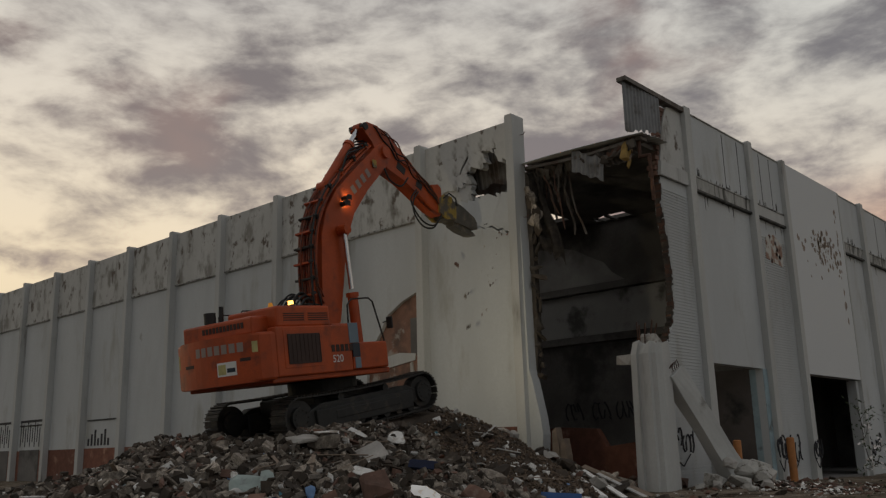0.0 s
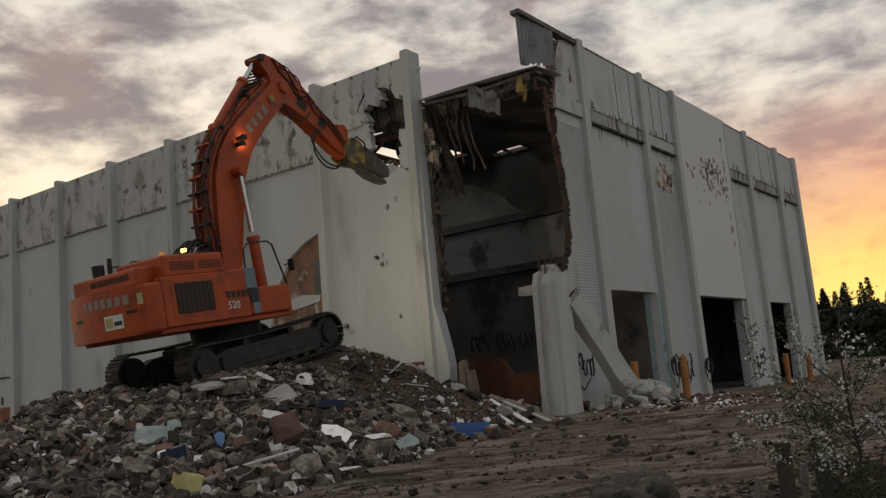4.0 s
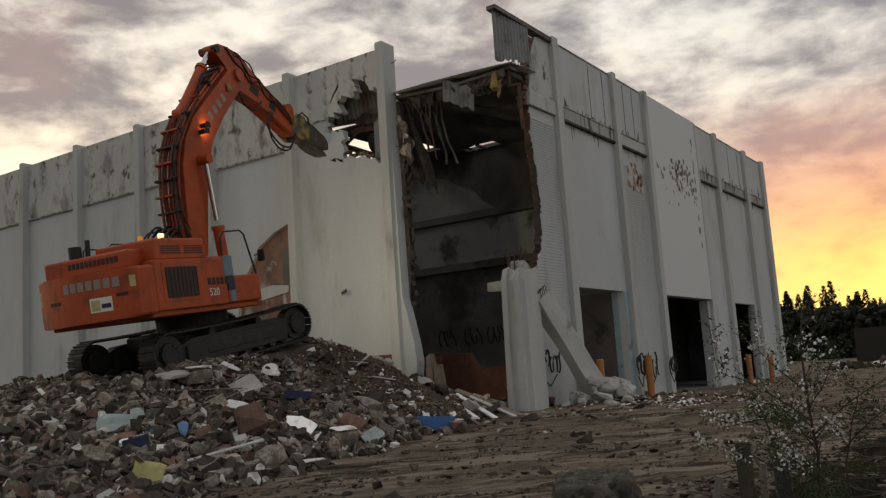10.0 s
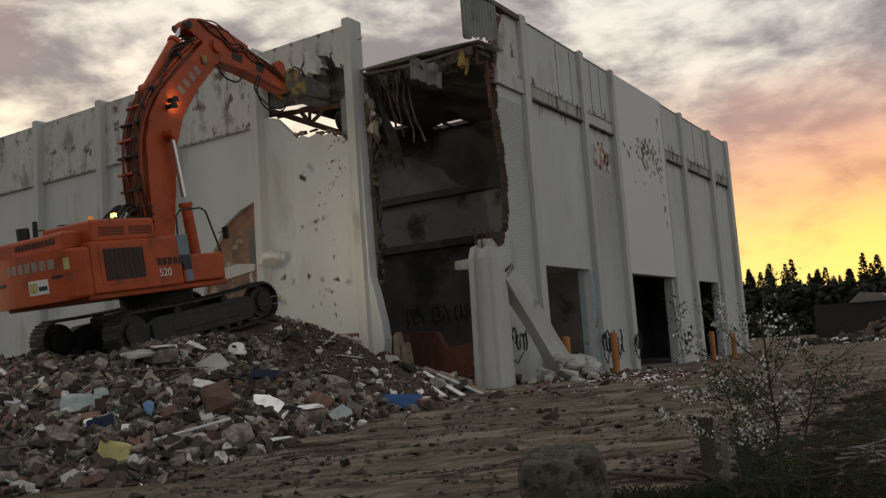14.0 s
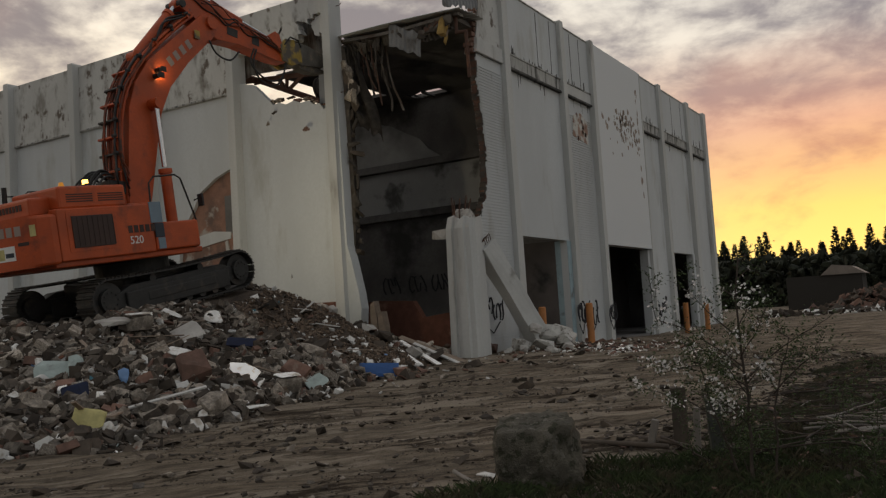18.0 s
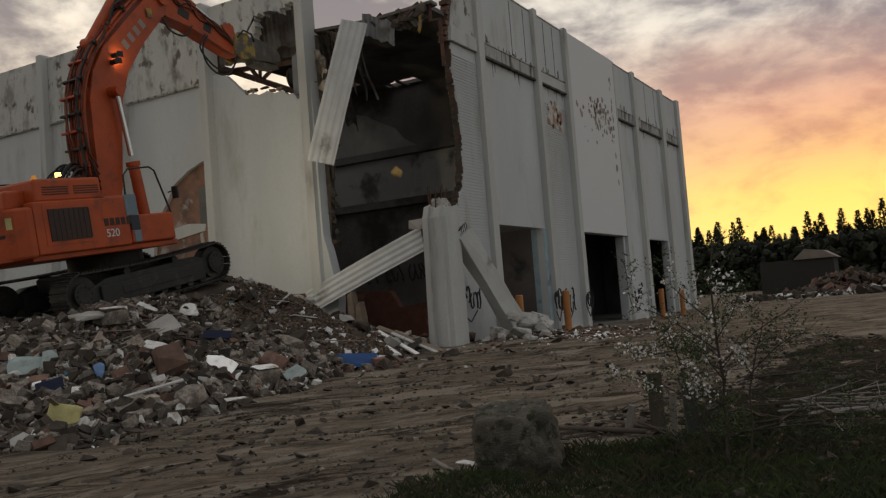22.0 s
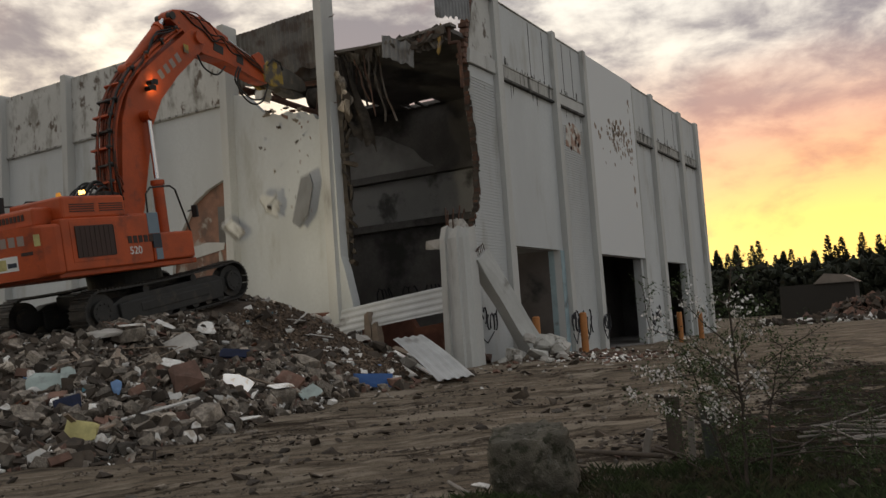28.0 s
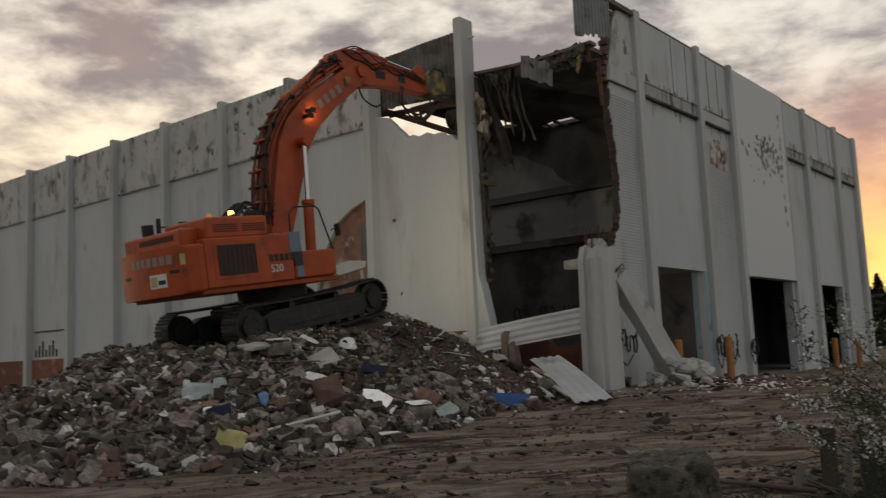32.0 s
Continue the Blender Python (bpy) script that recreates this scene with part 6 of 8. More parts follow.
def east_details():
    root = bpy.data.objects["wall_east"]
    edge = TORN
    for z0, z1 in ((0.1, 3.2), (3.25, 9.9)):
        bm = bmesh.new()
        z = z0
        while z < z1:
            a = along(z, edge) + 0.03
            box(bm, -0.205, -0.175, a, 3.90, z, z + 0.055)
            z += 0.105
        part("cladding_rib", bm, PAINT, root, "white ribbed cladding")
    bm = bmesh.new()
    z = 0.3
    while z < 9.6:
        box(bm, -0.255, -0.225, 9.64, 12.63, z, z + 0.055)
        z += 0.105
    part("cladding_rib", bm, PAINT, root, "white ribbed cladding")
    # red torn edge of the cladding
    rnd = random.Random(23)
    for mat in (RUST, LUMPD, DARKSTUFF):
        bm = bmesh.new()
        for k in range(90):
            z = 0.2 + 10.1 * (k + rnd.random()) / 90
            y, w, h = along(z, edge), rnd.uniform(0.012, 0.045), rnd.uniform(0.03, 0.11)
            box(bm, -0.46 + rnd.uniform(0, 0.05), -0.21 + rnd.uniform(-0.08, 0.02), y - w, y + 0.03, z - h, z + h)
        part("torn_edge", bm, mat, root, "raw red-brown broken edge of the wall")
    bm = bmesh.new()
    for k in range(14):
        z = 10.3 + 0.19 * k
        box(bm, -0.5, -0.2, 1.85 + 0.05 * k - 0.12 * (k % 2), 2.2 + 0.06 * k, z, z + 0.15)
    part("torn_edge", bm, BRICKB, root, "raw red-brown broken edge of the wall")
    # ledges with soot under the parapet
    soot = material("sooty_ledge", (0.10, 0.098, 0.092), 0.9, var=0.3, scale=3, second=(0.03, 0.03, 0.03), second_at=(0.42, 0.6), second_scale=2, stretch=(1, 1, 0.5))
    band = material("streaked_band", (0.42, 0.42, 0.40), 0.9, var=0.2, scale=2, second=(0.10, 0.098, 0.09), second_at=(0.46, 0.62), second_scale=1.6, stretch=(2.2, 2.2, 0.45))
    for i in (0, 1, 3, 4, 5):
        y0, y1 = RP[i][1], RP[i + 1][0]
        if i == 3:
            y0 = 19.66
        part("ledge", prismbm([(y0, LEDGE), (y1, LEDGE), (y1, LEDGE + 0.54), (y0, LEDGE + 0.54)], -0.4, -0.15, "x", bevel=0.02), band if i != 1 else PILLAR, root, "soot-streaked concrete ledge")
        # The lower lip takes the dark colour, the upper one the streaked band's.
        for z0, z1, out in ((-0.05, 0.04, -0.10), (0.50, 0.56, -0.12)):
            part("ledge_lip", prismbm([(y0, LEDGE + z0), (y1, LEDGE + z0), (y1, LEDGE + z1), (y0, LEDGE + z1)], -0.4, out, "x", bevel=0.012), soot if z0 < 0 else band, root, "thin lip of the ledge, streaked above and dark below")
    part("ledge", prismbm([(1.95, LEDGE + 0.0), (3.92, LEDGE + 0.0), (3.92, LEDGE + 0.5), (2.05, LEDGE + 0.5)], -0.4, -0.08, "x", bevel=0.02), PILLAR, root)
    # the tall white sheet panel between the third and fourth pillars
    peel = material("peeling_white_paint", (0.62, 0.64, 0.65), 0.75, var=0.05, scale=0.5, second=(0.22, 0.15, 0.11), second_at=(0.575, 0.60), second_scale=1.4, third=(0.62, 0.64, 0.65), third_at=(0.30, 0.34), third_scale=0.22)
    part("wall_sheet", prismbm([(13.05, 4.16), (19.5, 4.16), (19.5, PARAPET + 0.03), (13.05, PARAPET + 0.03)], -0.24, -0.05, "x"), peel, root, "white sheet panel with peeling patches")
    part("stain_patch", prismbm([(10.4, 8.7), (12.1, 8.5), (12.2, 9.5), (11.4, 9.8), (10.6, 9.6)], -0.26, -0.218, "x"), material("bared_brick", (0.32, 0.2, 0.15), 0.9, second=(0.55, 0.54, 0.5), second_at=(0.42, 0.55), second_scale=2.5), root, "patch of bared brick")
    # flakes where the paint has peeled, and black runs below the ledges
    rnd = random.Random(66)
    bared = material("bared_render", (0.27, 0.215, 0.17), 0.9, var=0.3, scale=4, second=(0.30, 0.26, 0.22), second_scale=5)

    def flake(y, z, s, x, mat, tall=1.0, name="peeled_flake"):
        n = 7
        pts = []
        for i in range(n):
            a, r = 2 * math.pi * i / n, s * rnd.uniform(0.5, 1.2)
            pts.append((y + r * math.cos(a), z + r * tall * math.sin(a)))
        part(name, prismbm(pts, x - 0.01, x + 0.004, "x"), mat, root)
    for k in range(110):
        u, v = rnd.gauss(0.55, 0.26), rnd.gauss(0.5, 0.26)
        flake(min(18.8, max(13.7, 14.6 + 4.0 * u)), 9.1 + 1.7 * v, rnd.uniform(0.03, 0.16), -0.05, bared, 1.1)
    for k in range(16):
        flake(18.9 - 0.25 * rnd.random(), 6.6 + 5.6 * rnd.random(), rnd.uniform(0.04, 0.10), -0.05, bared, 2.2)
    for k in range(8):
        flake(10.6 + 1.5 * rnd.random(), 8.6 + 1.1 * rnd.random(), rnd.uniform(0.05, 0.16), -0.222, MATS["red_brick"], 1.0)
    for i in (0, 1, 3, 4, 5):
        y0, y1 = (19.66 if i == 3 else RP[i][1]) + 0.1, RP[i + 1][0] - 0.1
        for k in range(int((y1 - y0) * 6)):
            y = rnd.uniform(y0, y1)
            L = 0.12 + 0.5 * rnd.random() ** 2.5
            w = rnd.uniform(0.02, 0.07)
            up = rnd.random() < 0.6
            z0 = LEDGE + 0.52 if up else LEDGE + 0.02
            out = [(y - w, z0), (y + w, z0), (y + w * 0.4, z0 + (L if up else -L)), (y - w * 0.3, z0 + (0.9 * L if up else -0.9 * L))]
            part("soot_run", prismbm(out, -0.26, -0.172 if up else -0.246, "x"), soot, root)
    # vertical dark gaps in the parapet
    for y in (7.2, 8.5, 10.6, 11.6, 25.5, 27.4):
        part("rust_streak", prismbm([(y, LEDGE + 0.6), (y + 0.035, LEDGE + 0.6), (y + 0.045, PARAPET - 0.1), (y, PARAPET - 0.1)], -0.185, -0.172, "x"), soot, root)
    # pale blue jamb and graffiti
    part("door_jamb", prismbm([(8.86, -0.4), (9.235, -0.4), (9.235, 4.17), (8.86, 4.17)], -0.75, -0.2, "x"), material("pale_blue_paint", (0.32, 0.42, 0.46), 0.8, second=(0.16, 0.18, 0.18), second_scale=1.5), root, "pale blue door jamb")
    for y in (19.2, 27.85):
        part("door_jamb", prismbm([(y, -0.5), (y + 0.3, -0.5), (y + 0.3, 4.11), (y, 4.11)], -0.62, -0.2, "x"), PAINT, root)
    rnd = random.Random(4)
    for y0, z0, w, h, x in ((1.3, 0.9, 1.7, 1.3, -0.165), (9.0, 0.5, 0.8, 1.5, 0.012), (10.3, 0.4, 1.6, 1.6, -0.21), (12.6, 0.5, 0.8, 1.2, 0.012), (20.0, 0.4, 1.8, 1.5, -0.20)):
        bm = bmesh.new()
        for k in range(7):
            a = rnd.uniform(0, 6)
            cy, cz, r = y0 + w * (k + 0.5) / 7, z0 + h * (0.4 + 0.3 * rnd.random()), rnd.uniform(0.14, 0.26)
            pts = [(x + 0.004, cy + r * math.cos(a + 0.7 * i) * 0.7, cz + r * 1.6 * math.sin(a + 0.7 * i)) for i in range(rnd.randint(5, 8))]
            pipe(bm, pts, 0.028, 5)
        pipe(bm, [(x + 0.004, y0, z0 + h * 0.2), (x + 0.004, y0 + w * 0.4, z0 - 0.1), (x + 0.004, y0 + w * 0.7, z0 + h * 0.2)], 0.02, 5)
        part("graffiti", bm, SPRAY, root, "black looping spray marks")
    # Added wall: its dark colour imitates shade inside the first opening.
    tagged(part("wall_low", boxbm(-5.2, -0.75, 8.82, 8.95, -0.4, 4.2), OPENING_DARK), "added dark wall standing for shade inside the first loading opening", "wall", kind="structure")
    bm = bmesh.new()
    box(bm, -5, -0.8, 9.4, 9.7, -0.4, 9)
    tagged(part("wall_cross", bm, OPENING_DARK), "inner wall behind the loading openings, coloured darker for the shade inside", "wall", kind="structure")
    tagged(part("wall_back", boxbm(-6.2, -5.9, 9.7, 32.4, -0.4, 11), OPENING_DARK), "inner wall behind the loading openings, coloured darker for the shade inside", "wall", kind="structure")
    orange = material("orange_bollard_paint", (0.46, 0.19, 0.06), 0.6, var=0.15, second=(0.3, 0.14, 0.06), second_scale=3)
    for x, y, h in ((1.42, 6.6, 1.45), (1.4, 19.5, 1.5), (0.62, 4.2, 1.35), (1.4, 23.5, 1.4)):
        bm = bmesh.new()
        tube(bm, (0, 0, 0), (0, 0, h), 0.13, n=20)
        tube(bm, (0, 0, h), (0, 0, h + 0.03), 0.13, 0.09, n=20)
        tagged(part("bollard", bm, orange, m=pose(x, y, ground_z(x, y) - 0.02)), "scuffed orange steel bollard before the loading opening", "bollard", "bollards at the openings")
    tagged(part("red_drum", boxbm(-2.6, -1.9, 15.6, 16.3, -0.1, 1.1, bevel=0.1), material("dull_red_paint", (0.22, 0.03, 0.03), 0.6)), "dull red drum inside the opening", "drum")


east_details()


def south_details():
    soot = MATS["sooty_ledge"]
    rnd = random.Random(9)
    for i in range(2, len(PX)):
        x0, x1 = PX[i] + PW, PX[i - 1]
        part("ledge", boxbm(x0, x1, WALL_L - 0.12, WALL_L - 0.05, LEDGE + 0.02, LEDGE + 0.08, bevel=0.01), MATS["streaked_band"], bay_root)
        if i in (7, 9):
            part("ledge", boxbm(x0 + 0.3, x1 - 0.3, WALL_L - 0.05, WALL_L + 0.01, 3.6, 3.68), soot, bay_root)
        if i >= 9:
            h = 2.1
            # No hole in the wall here: a dark panel imitates the unlit opening.
            part("doorway", boxbm(x0 + 0.5, x1 - 1.0, WALL_L - 0.05, WALL_L, -0.3, h), INNER_DARK, bay_root, "flat dark panel painted as an unlit doorway")
            bm = bmesh.new()
            for k in range(9):
                x = x0 + 0.4 + 0.36 * k
                box(bm, x, x + 0.09, WALL_L - 0.02, WALL_L + 0.005, 2.3 + 0.3 * (k % 2), 4.0 - 0.25 * (k % 3))
            box(bm, x0 + 0.3, x1 - 0.5, WALL_L - 0.02, WALL_L + 0.004, 3.85, 4.0)
            part("graffiti", bm, SPRAY, bay_root, "tall unreadable spray marks")
        if i == 7:
            bm = bmesh.new()
            for k in range(7):
                box(bm, x0 + 0.4 + 0.4 * k, x0 + 0.6 + 0.4 * k, WALL_L - 0.02, WALL_L + 0.004, 2.2, 2.6 + 0.25 * (k % 3))
            part("graffiti", bm, SPRAY, bay_root, "low unreadable spray marks")


south_details()

# ---- the yard's edge and the distance ----
LEAFD = material("conifer_needles", (0.017, 0.021, 0.011), 0.85, var=0.4, scale=2, second=(0.030, 0.024, 0.012), second_scale=1.5, random_value=0.3)
BARK = material("dark_bark", (0.075, 0.06, 0.048), 0.9, var=0.3, scale=5, fine=30, stretch=(1, 1, 0.3), second=(0.13, 0.11, 0.09))
GRASSM = material("grass_blades", (0.036, 0.054, 0.016), 0.8, var=0.4, scale=1.2, second=(0.06, 0.05, 0.028), second_at=(0.48, 0.60), second_scale=1.8, island=0.4)
SOIL = material("dark_verge_soil", (0.026, 0.021, 0.013), 0.95, var=0.4, scale=2.0, fine=30, bump=1.0, bump_dist=0.04, second=(0.018, 0.022, 0.010), second_at=(0.45, 0.6), second_scale=1.5, third=(0.05, 0.04, 0.026), third_at=(0.60, 0.70), third_scale=2.6, spec=0.05)
LEAFG = material("bush_leaves", (0.045, 0.072, 0.020), 0.75, var=0.3, scale=5, island=0.4)
PETAL = material("white_petals", (0.80, 0.77, 0.76), 0.6, var=0.06, scale=9, bump=0)
TWIG = material("brown_twigs", (0.055, 0.042, 0.034), 0.85, var=0.3, scale=6)
GREYWOOD = material("grey_weathered_wood", (0.22, 0.20, 0.18), 0.85, var=0.25, scale=4, fine=30, stretch=(1, 1, 0.25), second=(0.14, 0.13, 0.12))
ROCK = material("mossy_concrete", (0.135, 0.122, 0.096), 0.92, var=0.3, scale=4, fine=60, bump=1.0, bump_dist=0.035, second=(0.05, 0.05, 0.032), second_at=(0.50, 0.60), second_scale=8, third=(0.20, 0.185, 0.155), third_at=(0.58, 0.64), third_scale=11)


def conifers():
    rnd = random.Random(31)
    kinds = []
    for k in range(6):
        t = thing("conifer", Matrix(), "dark conifer in the distant tree belt", "tree", "tree belt")
        bm = bmesh.new()
        tube(bm, (0, 0, -0.5), (0, 0, 9), 0.16, 0.03, n=7)
        part("trunk", bm, BARK, t)
        bm = bmesh.new()
        H = rnd.uniform(8.2, 10.5)
        for i in range(760):
            u = rnd.random() ** 0.8
            z = 0.2 + u * (H - 0.2)
            R = (1 - u) ** 0.9 * rnd.uniform(1.5, 2.2) + 0.08
            a, rr = rnd.uniform(0, 6.28), R * math.sqrt(rnd.uniform(0.2, 1))
            p = Vector((rr * math.cos(a), rr * math.sin(a), z))
            s = rnd.uniform(0.22, 0.5) * (1.1 - 0.72 * u)
            d = Vector((math.cos(a), math.sin(a), rnd.uniform(-0.2, 0.9))).normalized()
            e = Vector((-math.sin(a), math.cos(a), rnd.uniform(-0.3, 0.3)))
            q = d.cross(e)
            v = [bm.verts.new(p + d * s * 1.6), bm.verts.new(p + e * s * 0.5 + q * s * 0.2), bm.verts.new(p - e * s * 0.5 + q * s * 0.2), bm.verts.new(p - q * s * 0.5 - d * s * 0.4)]
            for f in ((0, 1, 2), (0, 2, 3), (0, 3, 1), (1, 3, 2)):
                bm.faces.new([v[j] for j in f])
        part("crown", bm, LEAFD, t)
        kinds.append(t)
    spots = []
    for i in range(290):
        x = -30 + 0.38 * i + rnd.uniform(-0.8, 0.8)
        y = 96 + rnd.uniform(0, 9) - 0.12 * max(0, x - 20)
        spots.append((x, y))
    for i, (x, y) in enumerate(spots):
        s = rnd.uniform(0.70, 1.08) * (0.9 + 0.0016 * (x + 30))
        m = Matrix.LocRotScale((x, y, -0.1), Euler((0, 0, rnd.uniform(0, 6.3))), (s * rnd.uniform(0.85, 1.15), s, s))
        if i < 6:
            kinds[i].matrix_basis = m
        else:
            ob = copy_thing(kinds[i % 6], m)
            ob.matrix_basis = m


conifers()


def far_yard():
    rnd = random.Random(17)
    tm = templates(12, 10)
    pale, red, dark = [], [], []
    for _ in range(900):
        u = rnd.random()
        x, y = 1.5 + 14 * u + rnd.gauss(0, 0.6), 42 + 9 * u + rnd.gauss(0, 2.2)
        s = min(0.5, 0.11 * rnd.paretovariate(1.7))
        (pale if rnd.random() < 0.25 else dark).append((x, y, ground_z(x, y) + s * 0.3 + 0.1 * rnd.random(), s, rnd.uniform(-0.6, 0.6), rnd.uniform(-0.6, 0.6), rnd.uniform(0, 6)))
    for _ in range(500):
        x, y = 7 + rnd.gauss(0, 2.2), 57 + rnd.gauss(0, 1.8)
        s = min(0.7, 0.2 * rnd.paretovariate(2))
        z = ground_z(x, y) + 1.5 * math.exp(-((x - 7) / 3) ** 2 - ((y - 57) / 2.5) ** 2)
        (red if rnd.random() < 0.35 else dark).append((x, y, z, s, rnd.uniform(-1, 1), rnd.uniform(-1, 1), rnd.uniform(0, 6)))
    for sp, mat, lab in ((pale, PALE, "scattered pale concrete rubble across the far yard"), (red, BRICKB, "far heap of red brick rubble"), (dark, LUMPD, "scattered dark rubble across the far yard")):
        tagged(scatter("far_rubble", tm, sp, mat), lab, "rubble", kind="stuff")
    shed = thing("site_shed", Matrix(), "low grey shed with a pale pitched roof beyond the yard", "shed")
    part("wall", boxbm(-0.8, 5.6, 62, 66, -0.5, 2.9), material("grey_shed_wall", (0.032, 0.029, 0.025), 0.8), shed)
    part("roof", prismbm([(2.2, 2.9), (5.9, 2.9), (4.8, 3.6), (3.2, 3.8)], 61.8, 66.2), material("pale_shed_roof", (0.22, 0.19, 0.165), 0.7), shed)
    # dark scrub at the foot of the trees
    lf = []
    for _ in range(6500):
        x = rnd.uniform(-28, 75)
        y = 92 + rnd.gauss(0, 1.5)
        lf.append((x, y, rnd.random() ** 1.1 * 6.4 - 0.4, rnd.uniform(0.3, 0.8), rnd.uniform(0, 3), rnd.uniform(0, 3), rnd.uniform(0, 6)))
    tagged(scatter("scrub", tm, lf, LEAFD), "dark scrub along the foot of the tree belt", "scrub", kind="stuff")


far_yard()


def near_things():
    rnd = random.Random(41)
    # boulder of old concrete
    bm = bmesh.new()
    bmesh.ops.create_icosphere(bm, subdivisions=5, radius=1)
    for v in bm.verts:
        p = v.co.copy()
        k = max(abs(p.x), abs(p.y), abs(p.z))
        q = p.lerp(p / k, 0.72)
        q *= 1 + 0.16 * noise.noise(p * 1.5 + Vector((3, 1, 2))) + 0.09 * noise.noise(p * 4.5) + 0.05 * noise.noise(p * 11) + 0.025 * noise.noise(p * 25)
        v.co = Vector((q.x * 0.34, q.y * 0.34, q.z * 0.35))
    tagged(part("boulder", bm, ROCK, smooth=True, m=pose(10.03, -16.72, 0.25, 6, -4, 25)), "squat mossy lump of old concrete on the dirt", "boulder")
    tagged(part("kerb_piece", boxbm(-0.04, 0.04, -0.2, 0.2, -0.05, 0.42, bevel=0.02), ROCK, m=pose(9.66, -16.66, 0.0, 0, 4, 20)), "broken concrete kerb leaning on the boulder", "kerb")
    # posts
    def post(name, x, y, w, d, h, mat, label, tilt=(0, 0)):
        bm = bmesh.new()
        box(bm, -w, w, -d, d, -0.1, h, 0.008)
        for v in bm.verts:
            v.co += 0.012 * noise.noise_vector(v.co * 5 + Vector((x, y, 0)))
        tagged(part(name, bm, mat, m=pose(x, y, ground_z(x, y), tilt[0], tilt[1], rnd.uniform(0, 40))), label, "post")
    post("dark_post", 10.60, -14.44, 0.075, 0.06, 0.58, BARK, "dark old timber post by the bush")
    post("fence_stake", 10.93, -15.07, 0.032, 0.025, 0.47, GREYWOOD, "grey weathered fence stake by the bush", (0, 2))
    post("broken_stake", 10.36, -14.75, 0.035, 0.03, 0.30, GREYWOOD, "short broken pale stake leaning in the dirt", (4, 14))
    post("grey_board", 11.19, -15.31, 0.065, 0.02, 0.56, material("slate_green_board", (0.055, 0.058, 0.05), 0.8, var=0.3, scale=5), "slate-green upright board behind the bush", (0, -3))
    def stick(name, a, b, r0, r1, mat, label, bend=0.05):
        bm = bmesh.new()
        n = 9
        pts = []
        for i in range(n):
            p = Vector(a).lerp(Vector(b), i / (n - 1))
            pts.append(p + bend * noise.noise_vector(p * 1.3))
        pipe(bm, pts, [r0 + (r1 - r0) * i / (n - 1) for i in range(n)], 8)
        tagged(part(name, bm, mat, smooth=True), label, "branch")
    stick("log", (12.0, -14.1, 0.08), (14.4, -13.2, 0.16), 0.035, 0.075, GREYWOOD, "bare grey log lying in the grass", 0.1)
    stick("log", (12.0, -13.4, 0.14), (14.2, -12.9, 0.12), 0.02, 0.045, GREYWOOD, "bare grey log lying in the grass", 0.1)
    stick("beam_offcut", (9.5, -14.6, 0.06), (10.6, -14.9, 0.07), 0.028, 0.028, BARK, "dark timber offcut lying in the dirt", 0.02)
    stick("beam_offcut", (9.9, -14.2, 0.06), (10.75, -14.75, 0.06), 0.025, 0.022, BARK, "dark timber offcut lying in the dirt", 0.02)
    stick("board", (9.0, -16.4, 0.04), (9.5, -16.9, 0.05), 0.02, 0.02, GREYWOOD, "grey board lying beside the boulder", 0.01)
    for k in range(180):
        x, y = (rnd.uniform(9.8, 14.6), rnd.uniform(-15.6, -9.0)) if k % 3 else (rnd.gauss(12.6, 0.6), rnd.gauss(-13.5, 0.7))
        a = rnd.uniform(-1.5, 1.5)
        L = rnd.uniform(0.5, 1.7)
        stick("twig", (x, y, 0.05 + 0.12 * rnd.random()), (x + L * math.cos(a), y + L * math.sin(a), 0.05 + 0.22 * rnd.random()), rnd.uniform(0.006, 0.016), 0.004, GREYWOOD if k % 3 == 0 else TWIG, "dry fallen branch lying among the grass", 0.12)
    ob = part("crumpled_paper", chunk_bm(rnd, 0.13, 0.09, 0.03, 0.5), PALE, m=pose(9.35, -16.45, 0.03))
    tagged(ob, "crumpled pale scrap of plastic on the dirt", "litter")
    # stones and clods on the yard
    tm = templates(22, 8)
    sp, dk = [], []
    for _ in range(7500):
        x, y = rnd.uniform(1.5, 13), rnd.uniform(-20, -2)
        # bits gather in rows along the wheel tracks
        if noise.noise(((-x * 0.47 + y * 0.88) * 1.5, (x * 0.88 + y * 0.47) * 0.22, 4.0)) < 0.02 + 0.3 * rnd.random() - 0.1:
            continue
        s = min(0.10, 0.012 * rnd.paretovariate(1.5))
        (sp if rnd.random() < 0.2 else dk).append((x, y, ground_z(x, y) + s * 0.2, s, rnd.uniform(-0.5, 0.5), rnd.uniform(-0.5, 0.5), rnd.uniform(0, 6)))
    for _ in range(16000):
        x, y = rnd.uniform(4.0, 12.5), -19.5 + 12 * rnd.random() ** 1.2
        if noise.noise((x * 0.9, y * 0.9, 14.0)) < -0.15 + 0.4 * rnd.random():
            continue
        s = min(0.04, 0.006 * rnd.paretovariate(1.6))
        (sp if rnd.random() < 0.3 else dk).append((x, y, ground_z(x, y) + s * 0.2, s, rnd.uniform(-0.5, 0.5), rnd.uniform(-0.5, 0.5), rnd.uniform(0, 6)))
    for s_, mm in ((sp, LUMP), (dk, LUMPD)):
        tagged(scatter("pebbles", tm, s_, mm), "small stones and clods on the dirt yard", "pebbles", kind="stuff")


near_things()


